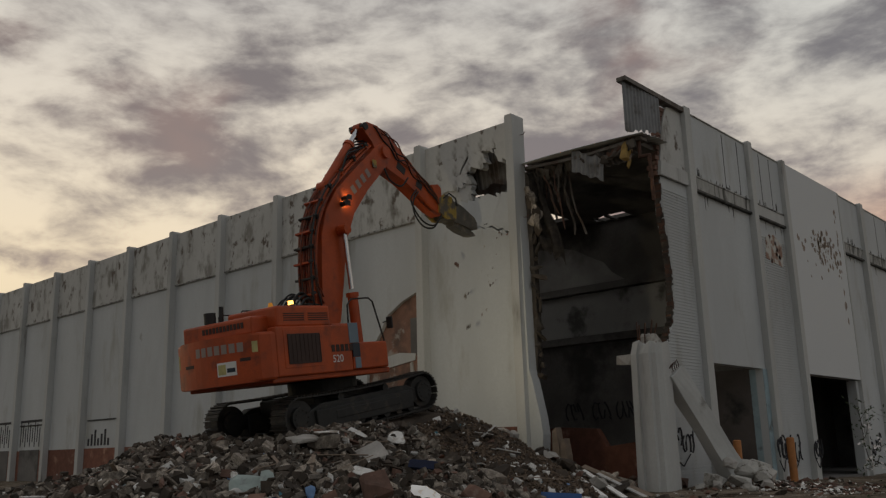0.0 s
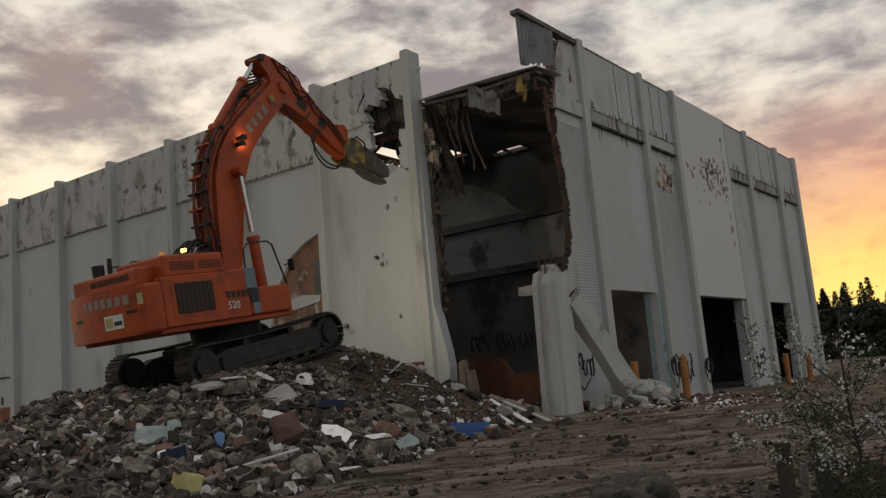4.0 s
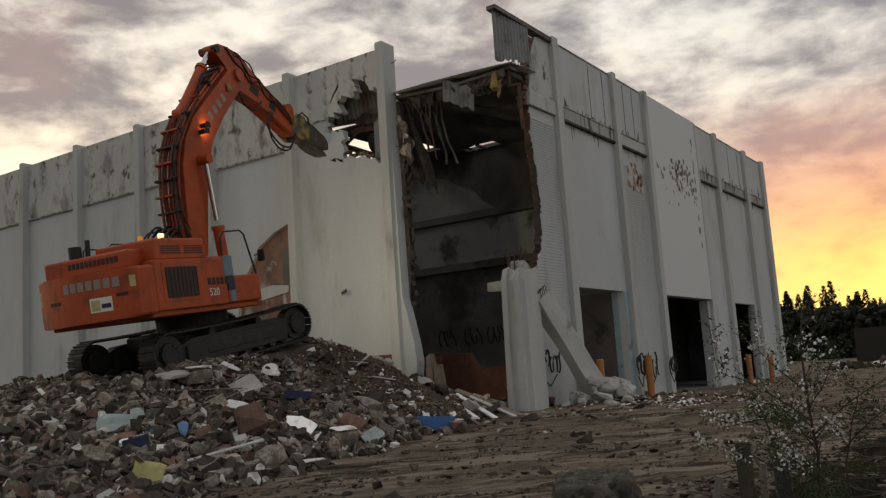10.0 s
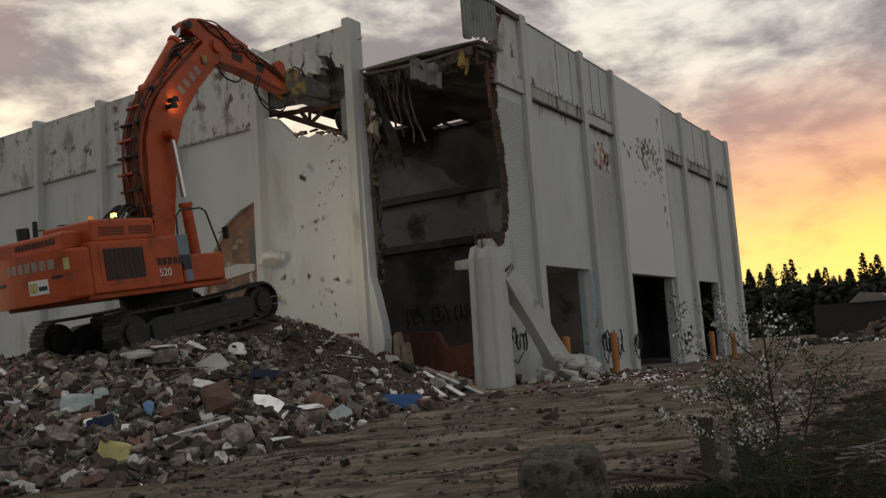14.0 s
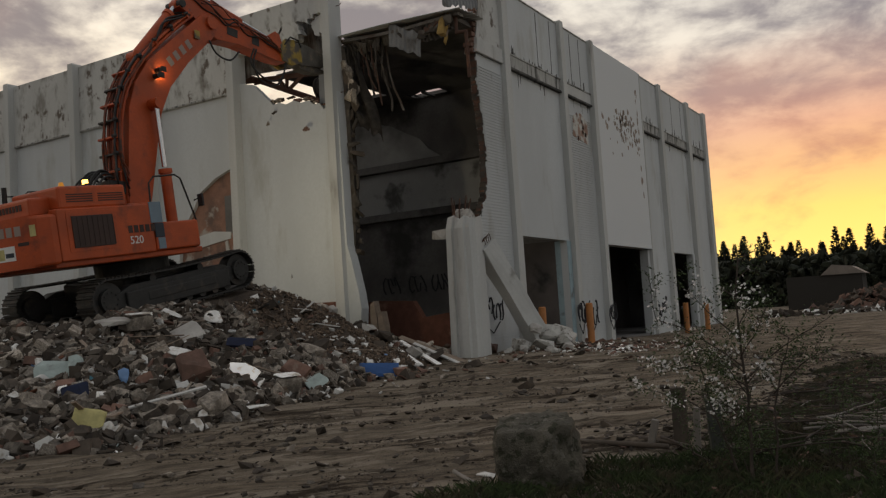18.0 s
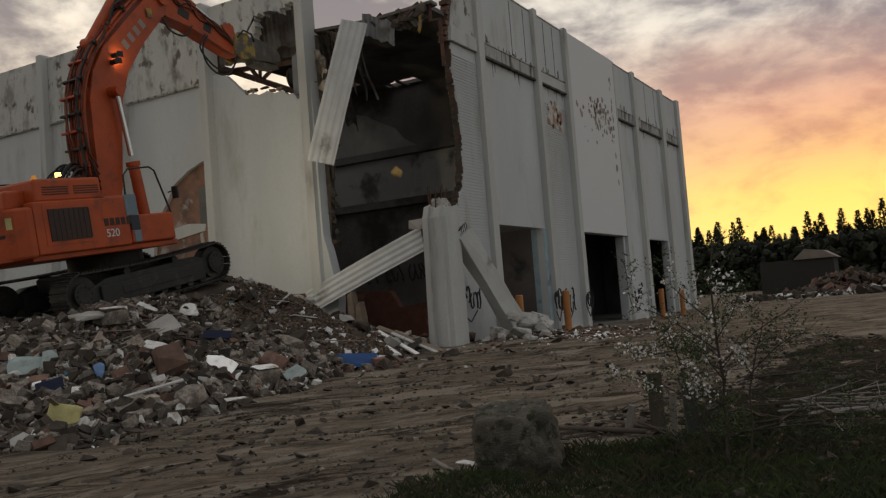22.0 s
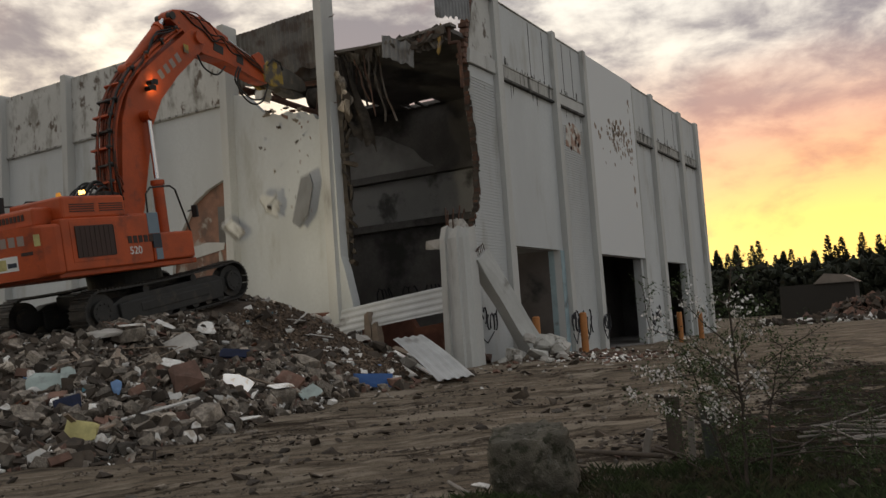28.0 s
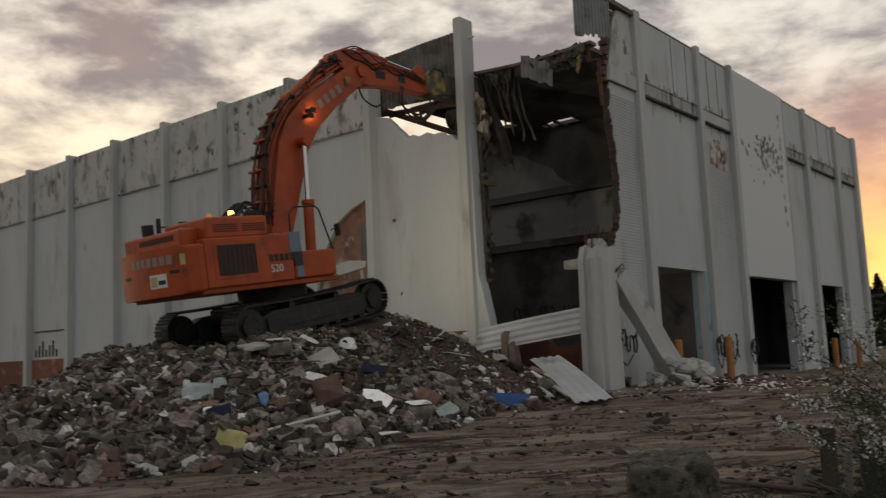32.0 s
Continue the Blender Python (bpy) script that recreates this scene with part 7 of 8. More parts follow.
def verge():
    """The overgrown strip of dark soil at the yard's edge: a low bank with a ragged rim."""
    def vz(x, y):
        rim = [(-24, 11.0), (-17.2, 10.3), (-15.5, 10.0), (-13, 9.9), (-10.5, 9.7), (-6.5, 9.9), (-4.8, 10.8), (-3.6, 12.6), (-2.4, 15.0), (6, 30)]
        e = x - along(y, rim) + 0.9 * noise.noise((x * 0.7, y * 0.7, 21)) + 0.5 * noise.noise((x * 2.3, y * 2.3, 5))
        e = min(e, y + 30 + 2 * noise.noise((x * 0.4, 3, 1)), 5.5 - y + 2 * noise.noise((x * 0.4, 1, 8)), 30 - x + 2 * noise.noise((y * 0.4, 3, 1)))
        return ground_z(x, y) - 0.06 + 0.085 * smooth01(e / 1.1) + 0.05 * smooth01(e / 0.7) * noise.noise((x * 1.7, y * 1.7, 8))
    xs = [7.8 + 0.12 * i for i in range(110)] + [21 + 0.5 * i for i in range(22)]
    ys = [-33 + 0.2 * i for i in range(200)]
    me = grid_mesh("verge", xs, ys, vz)
    me.materials.append(SOIL)
    tagged(new("verge", me), "dark weedy soil bank along the edge of the yard", "ground", kind="structure")
    rnd = random.Random(91)
    tm = templates(71, 10, 8)
    litter = []
    for _ in range(9000):
        x, y = rnd.uniform(9.6, 15.5), rnd.uniform(-19, -3)
        s = min(0.07, 0.012 * rnd.paretovariate(1.7))
        litter.append((x, y, max(vz(x, y), ground_z(x, y)) + 0.004, s, rnd.uniform(-0.4, 0.4), rnd.uniform(-0.4, 0.4), rnd.uniform(0, 6)))
    for k, mm in enumerate((LUMPD, TWIG, BRICKB)):
        tagged(scatter("leaf_litter", tm, litter[k::3] if k < 2 else litter[2::9], mm), "dead leaves, chips and clods on the verge", "litter", kind="stuff")
    red = []
    for _ in range(1500):
        u = rnd.random()
        x, y = 1.0 + 4.6 * u + rnd.gauss(0, 0.5), 4.0 - 2.4 * u + rnd.gauss(0, 1.3)
        s = min(0.12, 0.022 * rnd.paretovariate(1.6))
        if x > 0.3:
            red.append((x, y, ground_z(x, y) + s * 0.2, s, rnd.uniform(-0.5, 0.5), rnd.uniform(-0.5, 0.5), rnd.uniform(0, 6)))
    for k, mm in enumerate((BRICKB, BRICKB, PALE, LUMPD)):
        tagged(scatter("brick_litter", tm, red[k::4], mm), "broken brick bits scattered before the end wall", "rubble", kind="stuff")


verge()


def grass():
    rnd = np.random.RandomState(3)
    vs, fs = [], []
    n = 0
    for _ in range(150000):
        x, y = rnd.uniform(9.4, 16.0), -20.5 + 14.5 * rnd.uniform(0, 1) ** 1.35
        edge = (x - 10.3) * 0.8 - (y + 15.4) * 0.55 + 0.9 * noise.noise((x * 0.8, y * 0.8, 3))
        if edge < 0.15 or noise.noise((x * 0.6, y * 0.6, 11)) < 0.22 * rnd.uniform(-1.6, 0.9) - 0.5 * smooth01((-14.5 - y) / 2):
            continue
        if rnd.uniform(0, 1) > smooth01((y + 20.5) / 2.5):
            continue
        h = rnd.uniform(0.03, 0.11) * (1 + 0.5 * noise.noise((x, y, 5)))
        a, w = rnd.uniform(0, 6.28), rnd.uniform(0.0015, 0.004)
        lx, ly = rnd.normal(0, 0.6, 2) * h
        z = ground_z(x, y)
        c, s = math.cos(a) * w, math.sin(a) * w
        vs += [(x - c, y - s, z - 0.01), (x + c, y + s, z - 0.01), (x + lx * 0.4 + c * 0.7, y + ly * 0.4 + s * 0.7, z + h * 0.6), (x + lx, y + ly, z + h)]
        fs += [(n, n + 1, n + 2), (n, n + 2, n + 3)]
        n += 4
    me = bpy.data.meshes.new("grass")
    me.from_pydata(vs, [], fs)
    me.materials.append(GRASSM)
    tagged(new("grass", me), "patchy dark green grass at the yard's edge", "grass", kind="stuff")


grass()


def blossom_bush():
    rnd = random.Random(77)
    bush = thing("blossom_bush", Matrix(), "straggling young shrub with white blossom at the yard's edge", "shrub")
    tips = []

    def grow(p, d, length, r, depth):
        pts, rad = [p.copy()], [r]
        n = 6
        q = p.copy()
        for i in range(n):
            d = (d + 0.16 * Vector((rnd.gauss(0, 1), rnd.gauss(0, 1), rnd.gauss(0, 0.5))) + Vector((0, 0, 0.03))).normalized()
            q = q + d * length / n
            pts.append(q.copy())
            rad.append(r * (1 - 0.7 * (i + 1) / n))
            if depth < 2 and i > 0:
                for _ in range(1 if rnd.random() < 0.8 else 0):
                    side = Vector((rnd.gauss(0, 1), rnd.gauss(0, 1), rnd.uniform(-0.1, 0.7))).normalized()
                    grow(q, (d * 0.45 + side).normalized(), length * rnd.uniform(0.3, 0.6), rad[-1] * 0.85, depth + 1)
        if depth >= 1:
            tips.extend(pts[2:])
        bm = bmesh.new()
        pipe(bm, pts, rad, 5)
        if depth == 0:
            part("stem", bm, TWIG, bush)
        else:
            twigs.append(bm)
    twigs = []

    def bough(way, r, kind=0):
        """A stem or bough bending through the given heights, with short side shoots."""
        pts = []
        for a, b in zip(way, way[1:]):
            for i in range(5):
                p = Vector(a).lerp(Vector(b), i / 5)
                pts.append(p + 0.025 * noise.noise_vector(p * 4))
        pts.append(Vector(way[-1]))
        n = len(pts)
        bm = bmesh.new()
        pipe(bm, pts, [r * (1 - 0.75 * i / n) for i in range(n)], 6)
        if kind == 0:
            part("stem", bm, TWIG, bush)
        else:
            twigs.append(bm)
            tips.extend(pts[n // 3:])
        for i in range(n // 4, n, 1 if kind else 2):
            d = (pts[min(n - 1, i + 1)] - pts[i - 1]).normalized()
            side = Vector((rnd.gauss(0, 1), rnd.gauss(0, 1), rnd.uniform(-0.1, 0.7))).normalized()
            grow(pts[i], (d * 0.6 + side).normalized(), rnd.uniform(0.10, 0.30), r * 0.35, 1 if rnd.random() < 0.3 else 2)
    bough([(11.66, -16.2, -0.08), (11.68, -16.2, 0.45), (11.67, -16.2, 0.90), (11.65, -16.2, 1.51), (11.70, -16.2, 1.86)], 0.017)
    bough([(11.85, -16.15, -0.08), (11.87, -16.1, 0.60), (12.0, -16.0, 1.15)], 0.012)
    bough([(11.55, -16.1, -0.05), (11.42, -16.1, 0.45), (11.28, -16.1, 0.95), (11.2, -16.1, 1.2)], 0.011)
    for way in (((11.67, -16.2, 0.80), (11.4, -16.25, 0.98), (11.06, -16.3, 0.92)), ((11.66, -16.2, 0.95), (11.3, -16.15, 1.22), (10.95, -16.1, 1.36), (10.91, -16.1, 1.74)), ((11.66, -16.2, 1.15), (11.45, -16.2, 1.38), (11.26, -16.15, 1.58)),
                ((11.68, -16.2, 0.85), (11.95, -16.1, 1.08), (12.32, -16.1, 1.30)), ((11.87, -16.1, 0.7), (12.1, -16.2, 0.95), (12.25, -16.3, 1.05)), ((11.66, -16.2, 0.5), (11.55, -16.35, 0.66), (11.35, -16.4, 0.74)),
                ((11.42, -16.1, 0.5), (11.1, -16.0, 0.68), (10.7, -15.9, 0.74)), ((11.68, -16.2, 0.7), (11.6, -16.3, 0.9), (11.5, -16.35, 1.05)), ((11.65, -16.2, 1.0), (11.8, -16.3, 1.2), (11.9, -16.3, 1.4)), ((11.67, -16.2, 0.9), (11.45, -16.0, 1.05), (11.2, -15.95, 1.08))):
        bough(way, 0.007, 1)
    # low shoots and suckers round the stems
    for k in range(11):
        x, y, h = rnd.uniform(11.0, 12.7), rnd.uniform(-16.3, -14.9), rnd.uniform(0.25, 0.8)
        dx = rnd.uniform(-0.25, 0.25)
        bough([(x, y, -0.03), (x + dx * 0.4, y, h * 0.5), (x + dx, y + rnd.uniform(-0.1, 0.1), h)], 0.005, 1)
    vs, fs, n0 = [], [], 0
    for bm in twigs:
        bm.verts.index_update()
        vs += [v.co[:] for v in bm.verts]
        fs += [[v.index + n0 for v in f.verts] for f in bm.faces]
        n0 = len(vs)
        bm.free()
    me = bpy.data.meshes.new("twigs")
    me.from_pydata(vs, [], fs)
    me.materials.append(TWIG)
    ob = new("twig_mass", me)
    ob.parent, ob["kind"] = bush, "stuff"
    lv, lf, pv, pf = [], [], [], []
    for p in tips:
        for _ in range(rnd.choice((1, 2, 3, 4))):
            c = p + Vector((rnd.gauss(0, 0.04), rnd.gauss(0, 0.045), rnd.gauss(0, 0.04)))
            a = Vector((rnd.gauss(0, 1), rnd.gauss(0, 1), rnd.gauss(0, 0.7))).normalized() * rnd.uniform(0.009, 0.021)
            b = a.cross(Vector((rnd.gauss(0, 1), rnd.gauss(0, 1), 1))).normalized() * 0.007
            n = len(lv)
            up = a.cross(b).normalized() * 0.004
            lv += [c - a, c + b + up, c + a, c - b + up]
            lf += [(n, n + 1, n + 2), (n, n + 2, n + 3)]
        if p.z > 0.55 and p.x < 11.9 and rnd.random() < 0.42 * max(0.0, 0.5 + 1.4 * noise.noise(p * 3.1)):
            for _ in range(rnd.randint(2, 5)):
                c = p + Vector((rnd.gauss(0, 0.024), rnd.gauss(0, 0.024), rnd.gauss(0, 0.024)))
                ax = Vector((rnd.gauss(0, 1), rnd.gauss(0, 1), rnd.gauss(0, 1))).normalized()
                u = ax.orthogonal().normalized()
                w = ax.cross(u)
                r = rnd.uniform(0.009, 0.015)
                for k in range(5):
                    t0 = k * 2 * math.pi / 5
                    n = len(pv)
                    e = u * math.cos(t0) + w * math.sin(t0)
                    g = u * -math.sin(t0) + w * math.cos(t0)
                    pv += [c, c + e * r * 0.7 + g * r * 0.45 + ax * r * 0.3, c + e * r * 1.2 + ax * r * 0.4, c + e * r * 0.7 - g * r * 0.45 + ax * r * 0.3]
                    pf.append((n, n + 1, n + 2, n + 3))
    for nm, v, f, mat in (("leaves", lv, lf, LEAFG), ("blossom", pv, pf, PETAL)):
        me = bpy.data.meshes.new(nm)
        me.from_pydata([tuple(q) for q in v], [], f)
        me.materials.append(mat)
        ob = new(nm, me)
        ob.parent, ob["kind"] = bush, "stuff"


blossom_bush()

# ---- the machine's work lamps on the wall ----
for at, to, power, cone in (((-4.1, -6.35, 4.35), (-6.9, 0.4, 6.6), 430, 120),):
    lamp = new("work_light", bpy.data.lights.new("work_light", "SPOT"))
    lamp.data.energy, lamp.data.color, lamp.data.spot_size, lamp.data.spot_blend, lamp.data.shadow_soft_size = power, (1.0, 0.86, 0.58), radians(cone), 1.0, 0.12
    lamp.matrix_world = look(at, to)

# ---- motion ----
PANELS = []
for k in range(2):
    bm = bmesh.new()
    corrugated(bm, 4.9, 0.92, 0.035, 0.23, bend=0.05)
    ob = part("roof_panel", bm, WHITESHEET)
    PANELS.append(tagged(ob, "white ribbed roof panel, fallen and lying in the corner opening" if k else "white ribbed roof panel, fallen across the corner opening", "roof panel", "falling roof panels"))

SLEW_ROWS = [(0, 6.5), (0.5, 6.3), (1.5, 0.3), (2, 0.2), (3, -0.2), (3.5, 1.2), (5.5, 1.7), (6, 1.9), (6.5, 1.1), (7, 0.9), (7.5, 1.8), (8, 3.8), (8.5, 6.0), (9, 8.3), (9.5, 10.9), (10, 11.3), (10.5, 10.0), (11, 9.9), (11.5, 9.5), (12, 7.8), (12.5, 6.4), (13, 4.9), (13.5, 2.5), (14, 1.1), (14.5, 0.1), (16.5, -1.6), (17, -1.3), (18, -1.3), (18.5, -1.1), (19, -0.5), (20, -0.6), (21, -0.5), (21.5, -0.0), (22.5, 1.3), (23, 2.4), (24, 4.1), (24.5, 4.4), (25, 4.1), (27.5, 1.9), (28, 3.0), (28.5, 3.9), (29, 5.9), (29.5, 6.8), (30, 5.9), (30.5, 3.3), (31, 0.1), (31.5, -1.5), (32, -1.6)]
BOOM_ROWS = [(0, -3.0), (0.5, -0.9), (1, 0.5), (1.5, -2.1), (2, -8.2), (2.5, -7.0), (3, -3.6), (3.5, -1.7), (5.5, -10.6), (6, -14.8), (6.5, -11.3), (7, -9.3), (7.5, -6.2), (8, -2.2), (8.5, 0.1), (10, -0.1), (11, -6.0), (11.5, -6.4), (12, -4.6), (13, -3.0), (13.5, -1.2), (14, -0.3), (16.5, -1.5), (17, -0.9), (17.5, -4.4), (18, -5.9), (18.5, -2.8), (19, -3.1), (19.5, -2.6), (20, -0.8), (20.5, 0.3), (21, -0.1), (21.5, 0.2), (23.5, 0.2), (24, -1.8), (24.5, -7.3), (25, -11.0), (25.5, -8.7), (27.5, -6.4), (28, -6.3), (28.5, -7.3), (29, -7.0), (29.5, -7.9), (30, -6.8), (30.5, -4.8), (31, -6.0), (31.5, -8.6), (32, -10.6)]
ARM_ROWS = [(0, -28.6), (1, -29.5), (1.5, -36.2), (2, -35.7), (2.5, -36.9), (3, -36.3), (3.5, -37.6), (5.5, -19.2), (6, -25.4), (6.5, -22.5), (7, -23.1), (7.5, -26.8), (8, -25.1), (9, -28.0), (9.5, -27.0), (10, -23.2), (10.5, -23.0), (11, -26.2), (11.5, -26.3), (12, -20.1), (13, -23.2), (14, -14.3), (14.5, -11.3), (16.5, -5.5), (17, -3.6), (17.5, -8.7), (18, -11.1), (18.5, -6.5), (19, -5.7), (19.5, -8.6), (20.5, -22.2), (21, -23.9), (22, -20.3), (22.5, -17.4), (23, -13.5), (23.5, -8.2), (24, -5.5), (24.5, -7.4), (25, -10.9), (25.5, -10.1), (27.5, -17.7), (28, -14.6), (29, -12.2), (29.5, -19.6), (30, -20.7), (30.5, -16.1), (31.5, -11.8), (32, -3.1)]
TOOL_ROWS = [(0, -6), (1, -10), (3, -14), (6, -8), (9, -5), (11, -4), (13, 2), (14.5, 4), (17, 6), (20, 4), (23, 3), (25.5, 3), (28, 2), (30, -4), (31, -2), (32, 7)]


def value(rows, t):
    return along(t, rows)


def motions():
    times = sorted({r[0] for r in SLEW_ROWS + BOOM_ROWS + ARM_ROWS})
    keyed = {k: [] for k in ("upper", "boom", "arm", "tool", "ab", "ar", "bb0", "br0", "bb1", "br1")}

    def spin(p, c, deg):
        a = radians(deg)
        x, z = p[0] - c[0], p[1] - c[1]
        return (c[0] + x * math.cos(a) - z * math.sin(a), c[1] + x * math.sin(a) + z * math.cos(a))

    def aim(p, q, y):
        d = Vector((q[0] - p[0], 0, q[1] - p[1]))
        return Matrix.Translation((p[0], y, p[1])) @ Matrix.Rotation(math.atan2(d.x, d.z), 4, "Y")

    for t in times:
        s = Matrix.Rotation(radians(value(SLEW_ROWS, t)), 4, "Z")
        db, aa, ta = value(BOOM_ROWS, t), value(ARM_ROWS, t), value(TOOL_ROWS, t)
        tip = spin(BTIP, FOOT, db)
        end = (tip[0] + 3.24 * math.cos(radians(aa)), tip[1] + 3.24 * math.sin(radians(aa)))
        horn = spin((tip[0] - 1.08, tip[1] + 0.25), tip, aa)
        base = spin((0.62, 6.95), FOOT, db)
        lug = spin((0.86, 5.6), FOOT, db)
        keyed["upper"].append((t, s))
        keyed["boom"].append((t, s @ Matrix.Translation((FOOT[0], 0, FOOT[1])) @ Matrix.Rotation(radians(-db), 4, "Y")))
        keyed["arm"].append((t, s @ Matrix.Translation((tip[0], 0, tip[1])) @ Matrix.Rotation(radians(-aa), 4, "Y")))
        keyed["tool"].append((t, s @ Matrix.Translation((end[0], 0, end[1])) @ Matrix.Rotation(radians(-ta), 4, "Y")))
        keyed["ab"].append((t, s @ aim(base, horn, 0)))
        keyed["ar"].append((t, s @ aim(horn, base, 0)))
        for k, y in enumerate((-0.48, 0.48)):
            keyed[f"bb{k}"].append((t, s @ aim((1.15, 1.95), lug, y)))
            keyed[f"br{k}"].append((t, s @ aim(lug, (1.15, 1.95), y)))
    for k, ob in (("upper", upper_body), ("boom", boom), ("arm", arm), ("tool", tool), ("ab", arm_cyl[0]), ("ar", arm_cyl[1]),
                  ("bb0", boom_cyls[0][1]), ("br0", boom_cyls[0][2]), ("bb1", boom_cyls[1][1]), ("br1", boom_cyls[1][2])):
        walk(ob, keyed[k])
    # the two roof panels slide off the roof, drop and settle
    f = (0.45, -0.8, 0.45)
    pa = [(0, (-4.72, 0.88, 11.50), (0.1, 0.88, 11.36), (0, -0.06, 1)), (18.2, (-4.72, 0.88, 11.50), (0.1, 0.88, 11.36), (0, -0.06, 1)), (19.0, (-4.80, 0.78, 11.80), (-0.1, 0.50, 11.02), (0.1, -0.1, 1)), (19.5, (-4.6, 0.7, 11.75), (-0.2, 0.2, 11.5), (0, -0.2, 1)),
          (19.8, (-4.0, 0.35, 11.4), (-0.4, -1.85, 8.95), (0.15, -0.62, 0.75)), (20.0, (-3.97, 0.3, 11.35), (-0.83, -2.13, 8.44), (0.15, -0.7, 0.62)), (20.2, (-3.9, 0.3, 11.35), (-1.4, -2.24, 8.0), (0.2, -0.75, 0.55)), (20.55, (-3.14, 0.2, 11.4), (-4.1, -1.2, 6.9), f), (21.0, (-2.5, -0.3, 9.7), (-5.5, -0.9, 5.6), f), (21.4, (-2.2, -0.3, 7.0), (-5.6, -0.6, 3.4), f),
          (21.8, (-0.9, -0.1, 4.2), (-5.3, -0.4, 2.0), f), (22.1, (-0.66, 0.3, 3.55), (-5.4, 0.0, 1.78), (0.2, -0.9, 0.45)), (23.3, (-0.66, 0.3, 3.45), (-5.4, 0.0, 1.76), (0.2, -0.9, 0.45)), (24.3, (-0.5, 0.3, 2.33), (-5.3, 0.0, 1.72), (0.1, -0.9, 0.4)), (32, (-0.5, 0.3, 2.33), (-5.3, 0.0, 1.72), (0.1, -0.9, 0.4))]
    pb = [(0, (-4.70, 1.72, 11.52), (0.1, 1.72, 11.42), (0, 0, 1)), (18.2, (-4.70, 1.72, 11.52), (0.1, 1.72, 11.42), (0, 0, 1)), (19.0, (-4.72, 1.3, 12.10), (-0.2, 1.3, 11.56), (0, 0, 1)), (19.9, (-4.70, 0.92, 11.60), (0.1, 0.92, 11.38), (0, -0.06, 1)), (20.6, (-4.70, 0.9, 11.60), (0.1, 0.9, 11.38), (0, -0.06, 1)), (21.0, (-4.6, 0.72, 11.68), (-0.1, 0.62, 11.12), (0.1, -0.1, 1)), (21.2, (-4.35, 0.55, 11.7), (-0.4, -0.7, 10.5), (0.1, -0.3, 1)), (21.5, (-3.9, 0.3, 11.4), (-1.2, -2.2, 8.6), (0.3, -0.5, 0.8)),
          (21.8, (-3.2, 0.1, 11.2), (-2.5, -1.8, 6.9), f), (22.0, (-2.63, 0.0, 11.0), (-3.72, -0.9, 6.4), f), (22.5, (-1.5, -0.4, 7.1), (-4.9, -1.0, 3.6), f), (22.8, (-0.4, -0.8, 3.4), (-4.8, -1.2, 2.3), f), (23.0, (0.3, -1.9, 0.85), (-4.3, -1.3, 2.4), (0.4, -0.6, 0.7)),
          (23.25, (1.9, -4.2, 0.22), (-2.1, -1.7, 2.1), (0.3, -0.45, 0.8)), (23.7, (2.7, -5.2, 0.2), (-1.2, -1.95, 1.6), (0.15, -0.25, 0.92)), (24.1, (2.75, -5.3, 0.2), (-0.7, -2.0, 1.2), (0.11, -0.19, 0.94)), (32, (2.75, -5.3, 0.2), (-0.7, -2.0, 1.2), (0.11, -0.19, 0.94))]
    for ob, rows in zip(PANELS, (pa, pb)):
        walk(ob, [(t, frame_of(a, b, n)) for t, a, b, n in rows])
    walk(FALLING_TUFT[0], [(0, pose(-0.62, 0.6, 10.9)), (21.1, pose(-0.62, 0.6, 10.9)), (21.3, pose(-0.9, 0.2, 10.75, 10, 20, 0)), (21.5, pose(-1.15, -0.2, 9.65, 20, 50, 10)), (21.75, pose(-1.1, -0.35, 8.0, 40, 90, 20)), (22.0, pose(-1.05, -0.5, 5.7, 60, 130, 30)),
                           (22.3, pose(-1.05, -0.6, 2.6, 80, 170, 40)), (22.45, pose(-1.05, -0.7, 0.6, 90, 175, 50)), (32, pose(-1.05, -0.7, 0.6, 90, 175, 50))])
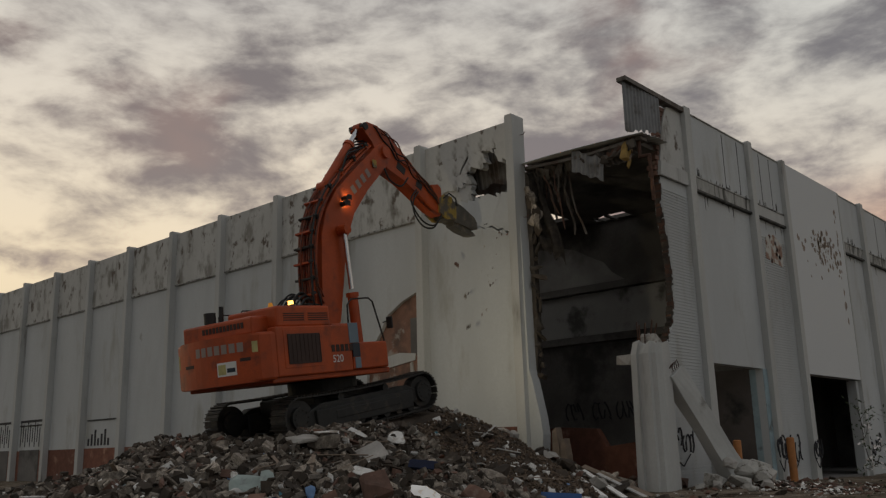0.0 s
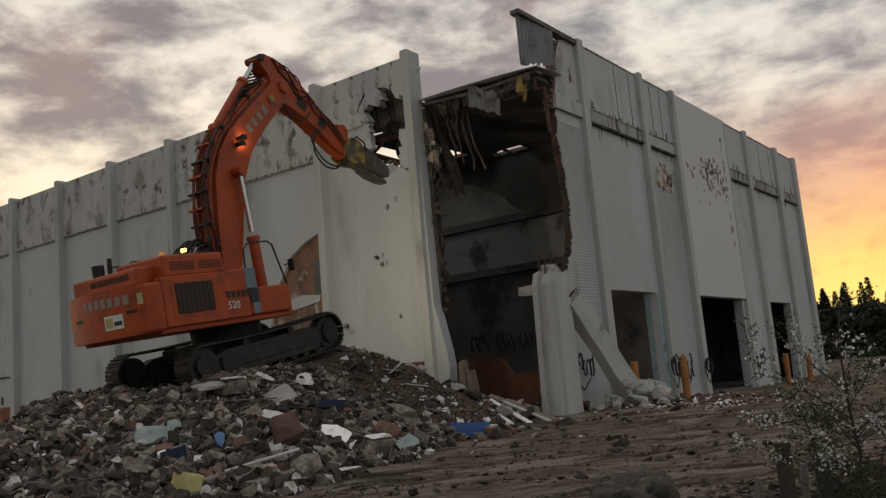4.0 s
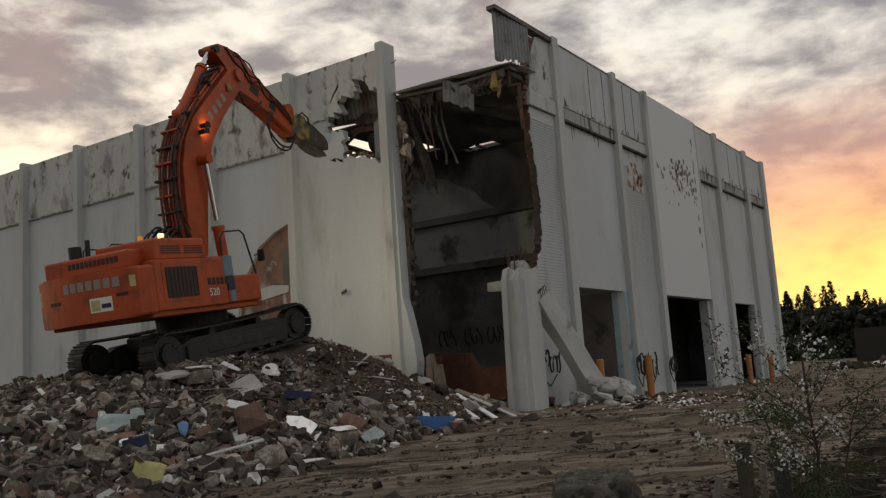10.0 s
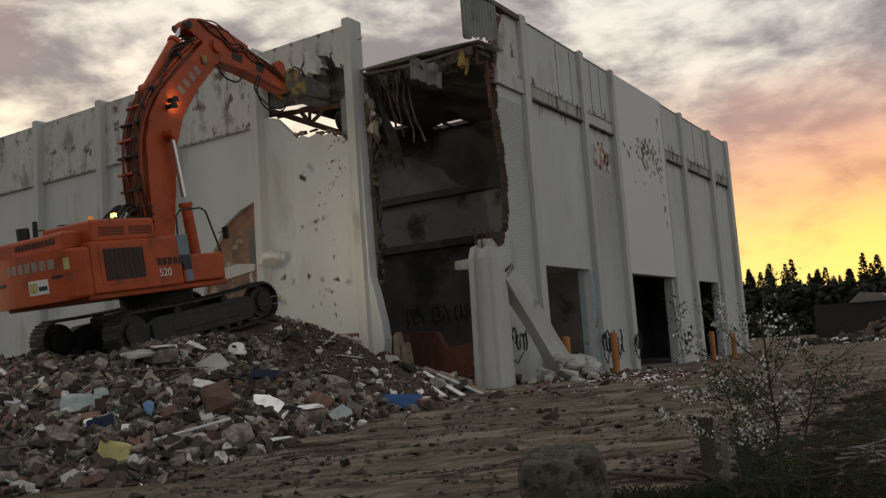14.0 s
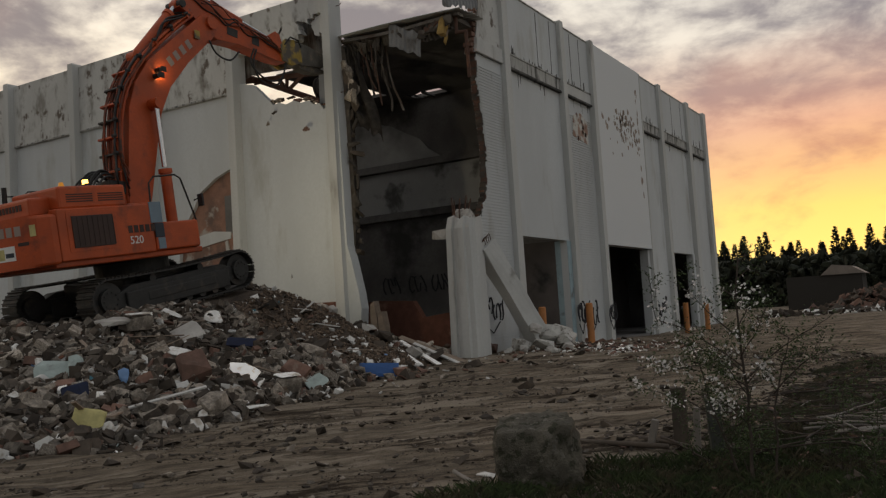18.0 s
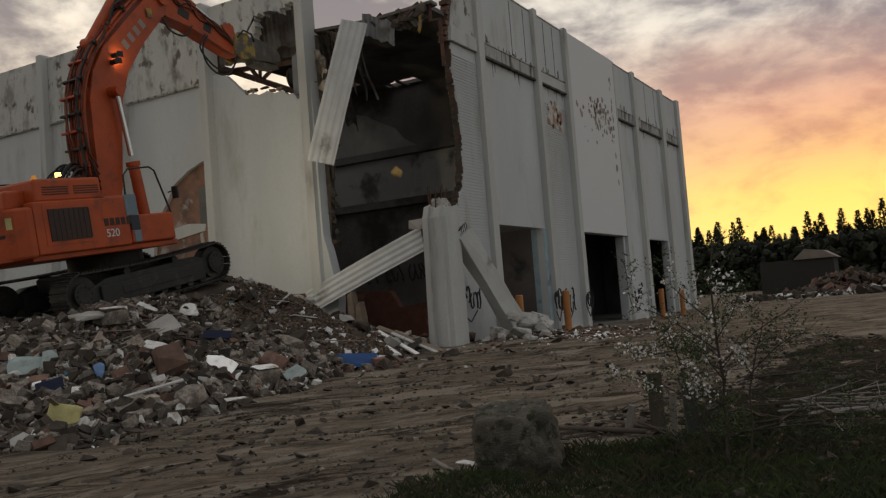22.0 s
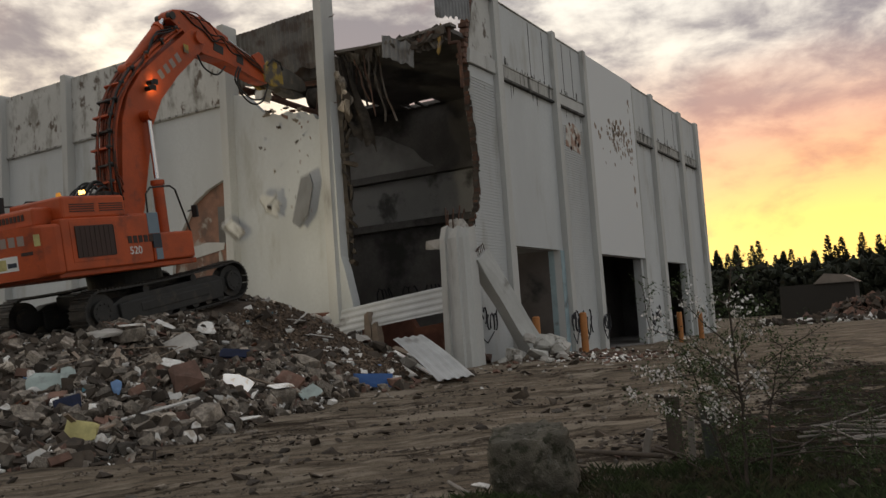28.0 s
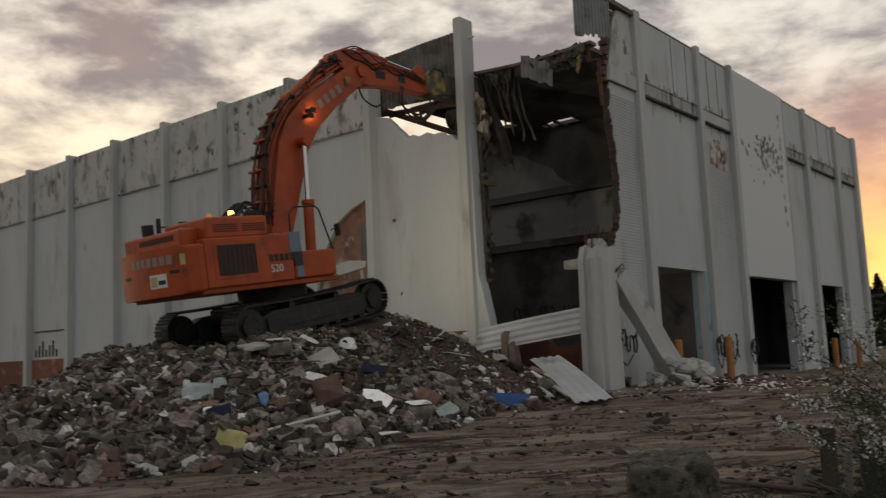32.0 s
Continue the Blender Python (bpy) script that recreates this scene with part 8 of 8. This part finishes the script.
    # the long slab beside the pillar
    walk(SLAB, [(0, pose(-5.62, 0.75, 9.9, 0, 0, 0)), (27.35, pose(-5.62, 0.75, 9.9, 0, 0, 0)), (27.5, pose(-5.5, 0.0, 9.3, 0, -4, 0)), (27.7, pose(-5.65, -0.28, 8.35, 0, 4, 0)), (27.9, pose(-5.8, -0.3, 7.0, 0, 14, 0)),
                (28.1, pose(-5.62, -0.3, 5.1, 4, 20, 0)), (28.3, pose(-5.5, -0.3, 3.2, 10, 12, 0)), (28.5, pose(-5.35, -0.45, 2.1, 30, 6, 0)), (28.65, pose(-5.35, -0.9, 1.75, 62, 4, 0)), (32, pose(-5.35, -0.9, 1.75, 62, 4, 0))])
    # fragments knocked off the wall
    rnd = random.Random(6)
    for ob, tf, p, seed in FALLING:
        size = ob.scale.copy()
        big = size.x > 0.9
        outward = -rnd.uniform(0.6, 1.6)
        if big and (tf in (0.9, 3.0, 4.6, 7.2, 17.9, 19.7) or tf > 26 and rnd.random() < 0.3):
            outward = 1.6
        land_x, land_y = p.x + rnd.uniform(-0.5, 0.7), p.y + outward
        floor_z = (max(surface_z(land_x, land_y), -0.05) if outward < 0 else -0.05) + (0.16 if big else 0.05)
        T = math.sqrt(2 * (p.z - floor_z) / 9.81)
        axis = Vector((rnd.uniform(-1, 1), rnd.uniform(-0.4, 0.4), rnd.uniform(-0.5, 0.5))).normalized()
        turn = rnd.uniform(40, 85) if big else rnd.uniform(60, 80)
        rows = []
        if tf > 0:
            rows.append((0.0, Matrix.Translation(p)))
            rows.append((round(tf, 2), Matrix.Translation(p)))
        t = 0.0 if tf > 0 else -tf
        steps = [k * 0.25 for k in range(1, 8) if k * 0.25 < T] + [T]
        for d in ([-tf] if tf <= 0 and -tf < T else []) + [d for d in steps if tf + d > 0]:
            u = min(1.0, d / T)
            q = Vector((p.x + (land_x - p.x) * u, p.y + (land_y - p.y) * min(1.0, 0.25 + u) * min(1, d * 4 / T), p.z - 4.905 * d * d))
            q.z = max(q.z, floor_z)
            rows.append((round(tf + d, 2), Matrix.Translation(q) @ Matrix.Rotation(radians(turn) * u * (2.2 if not big else 1.2), 4, axis)))
        rest = rows[-1][1] if rows else Matrix.Translation((land_x, land_y, floor_z))
        if not rows or rows[0][0] > 0.04:
            rows.insert(0, (0.0, rows[0][1] if rows else rest))
        if rows[-1][0] < 31.9:
            rows.append((32.0, rest))
        walk(ob, rows)
        ob.scale = size


motions()
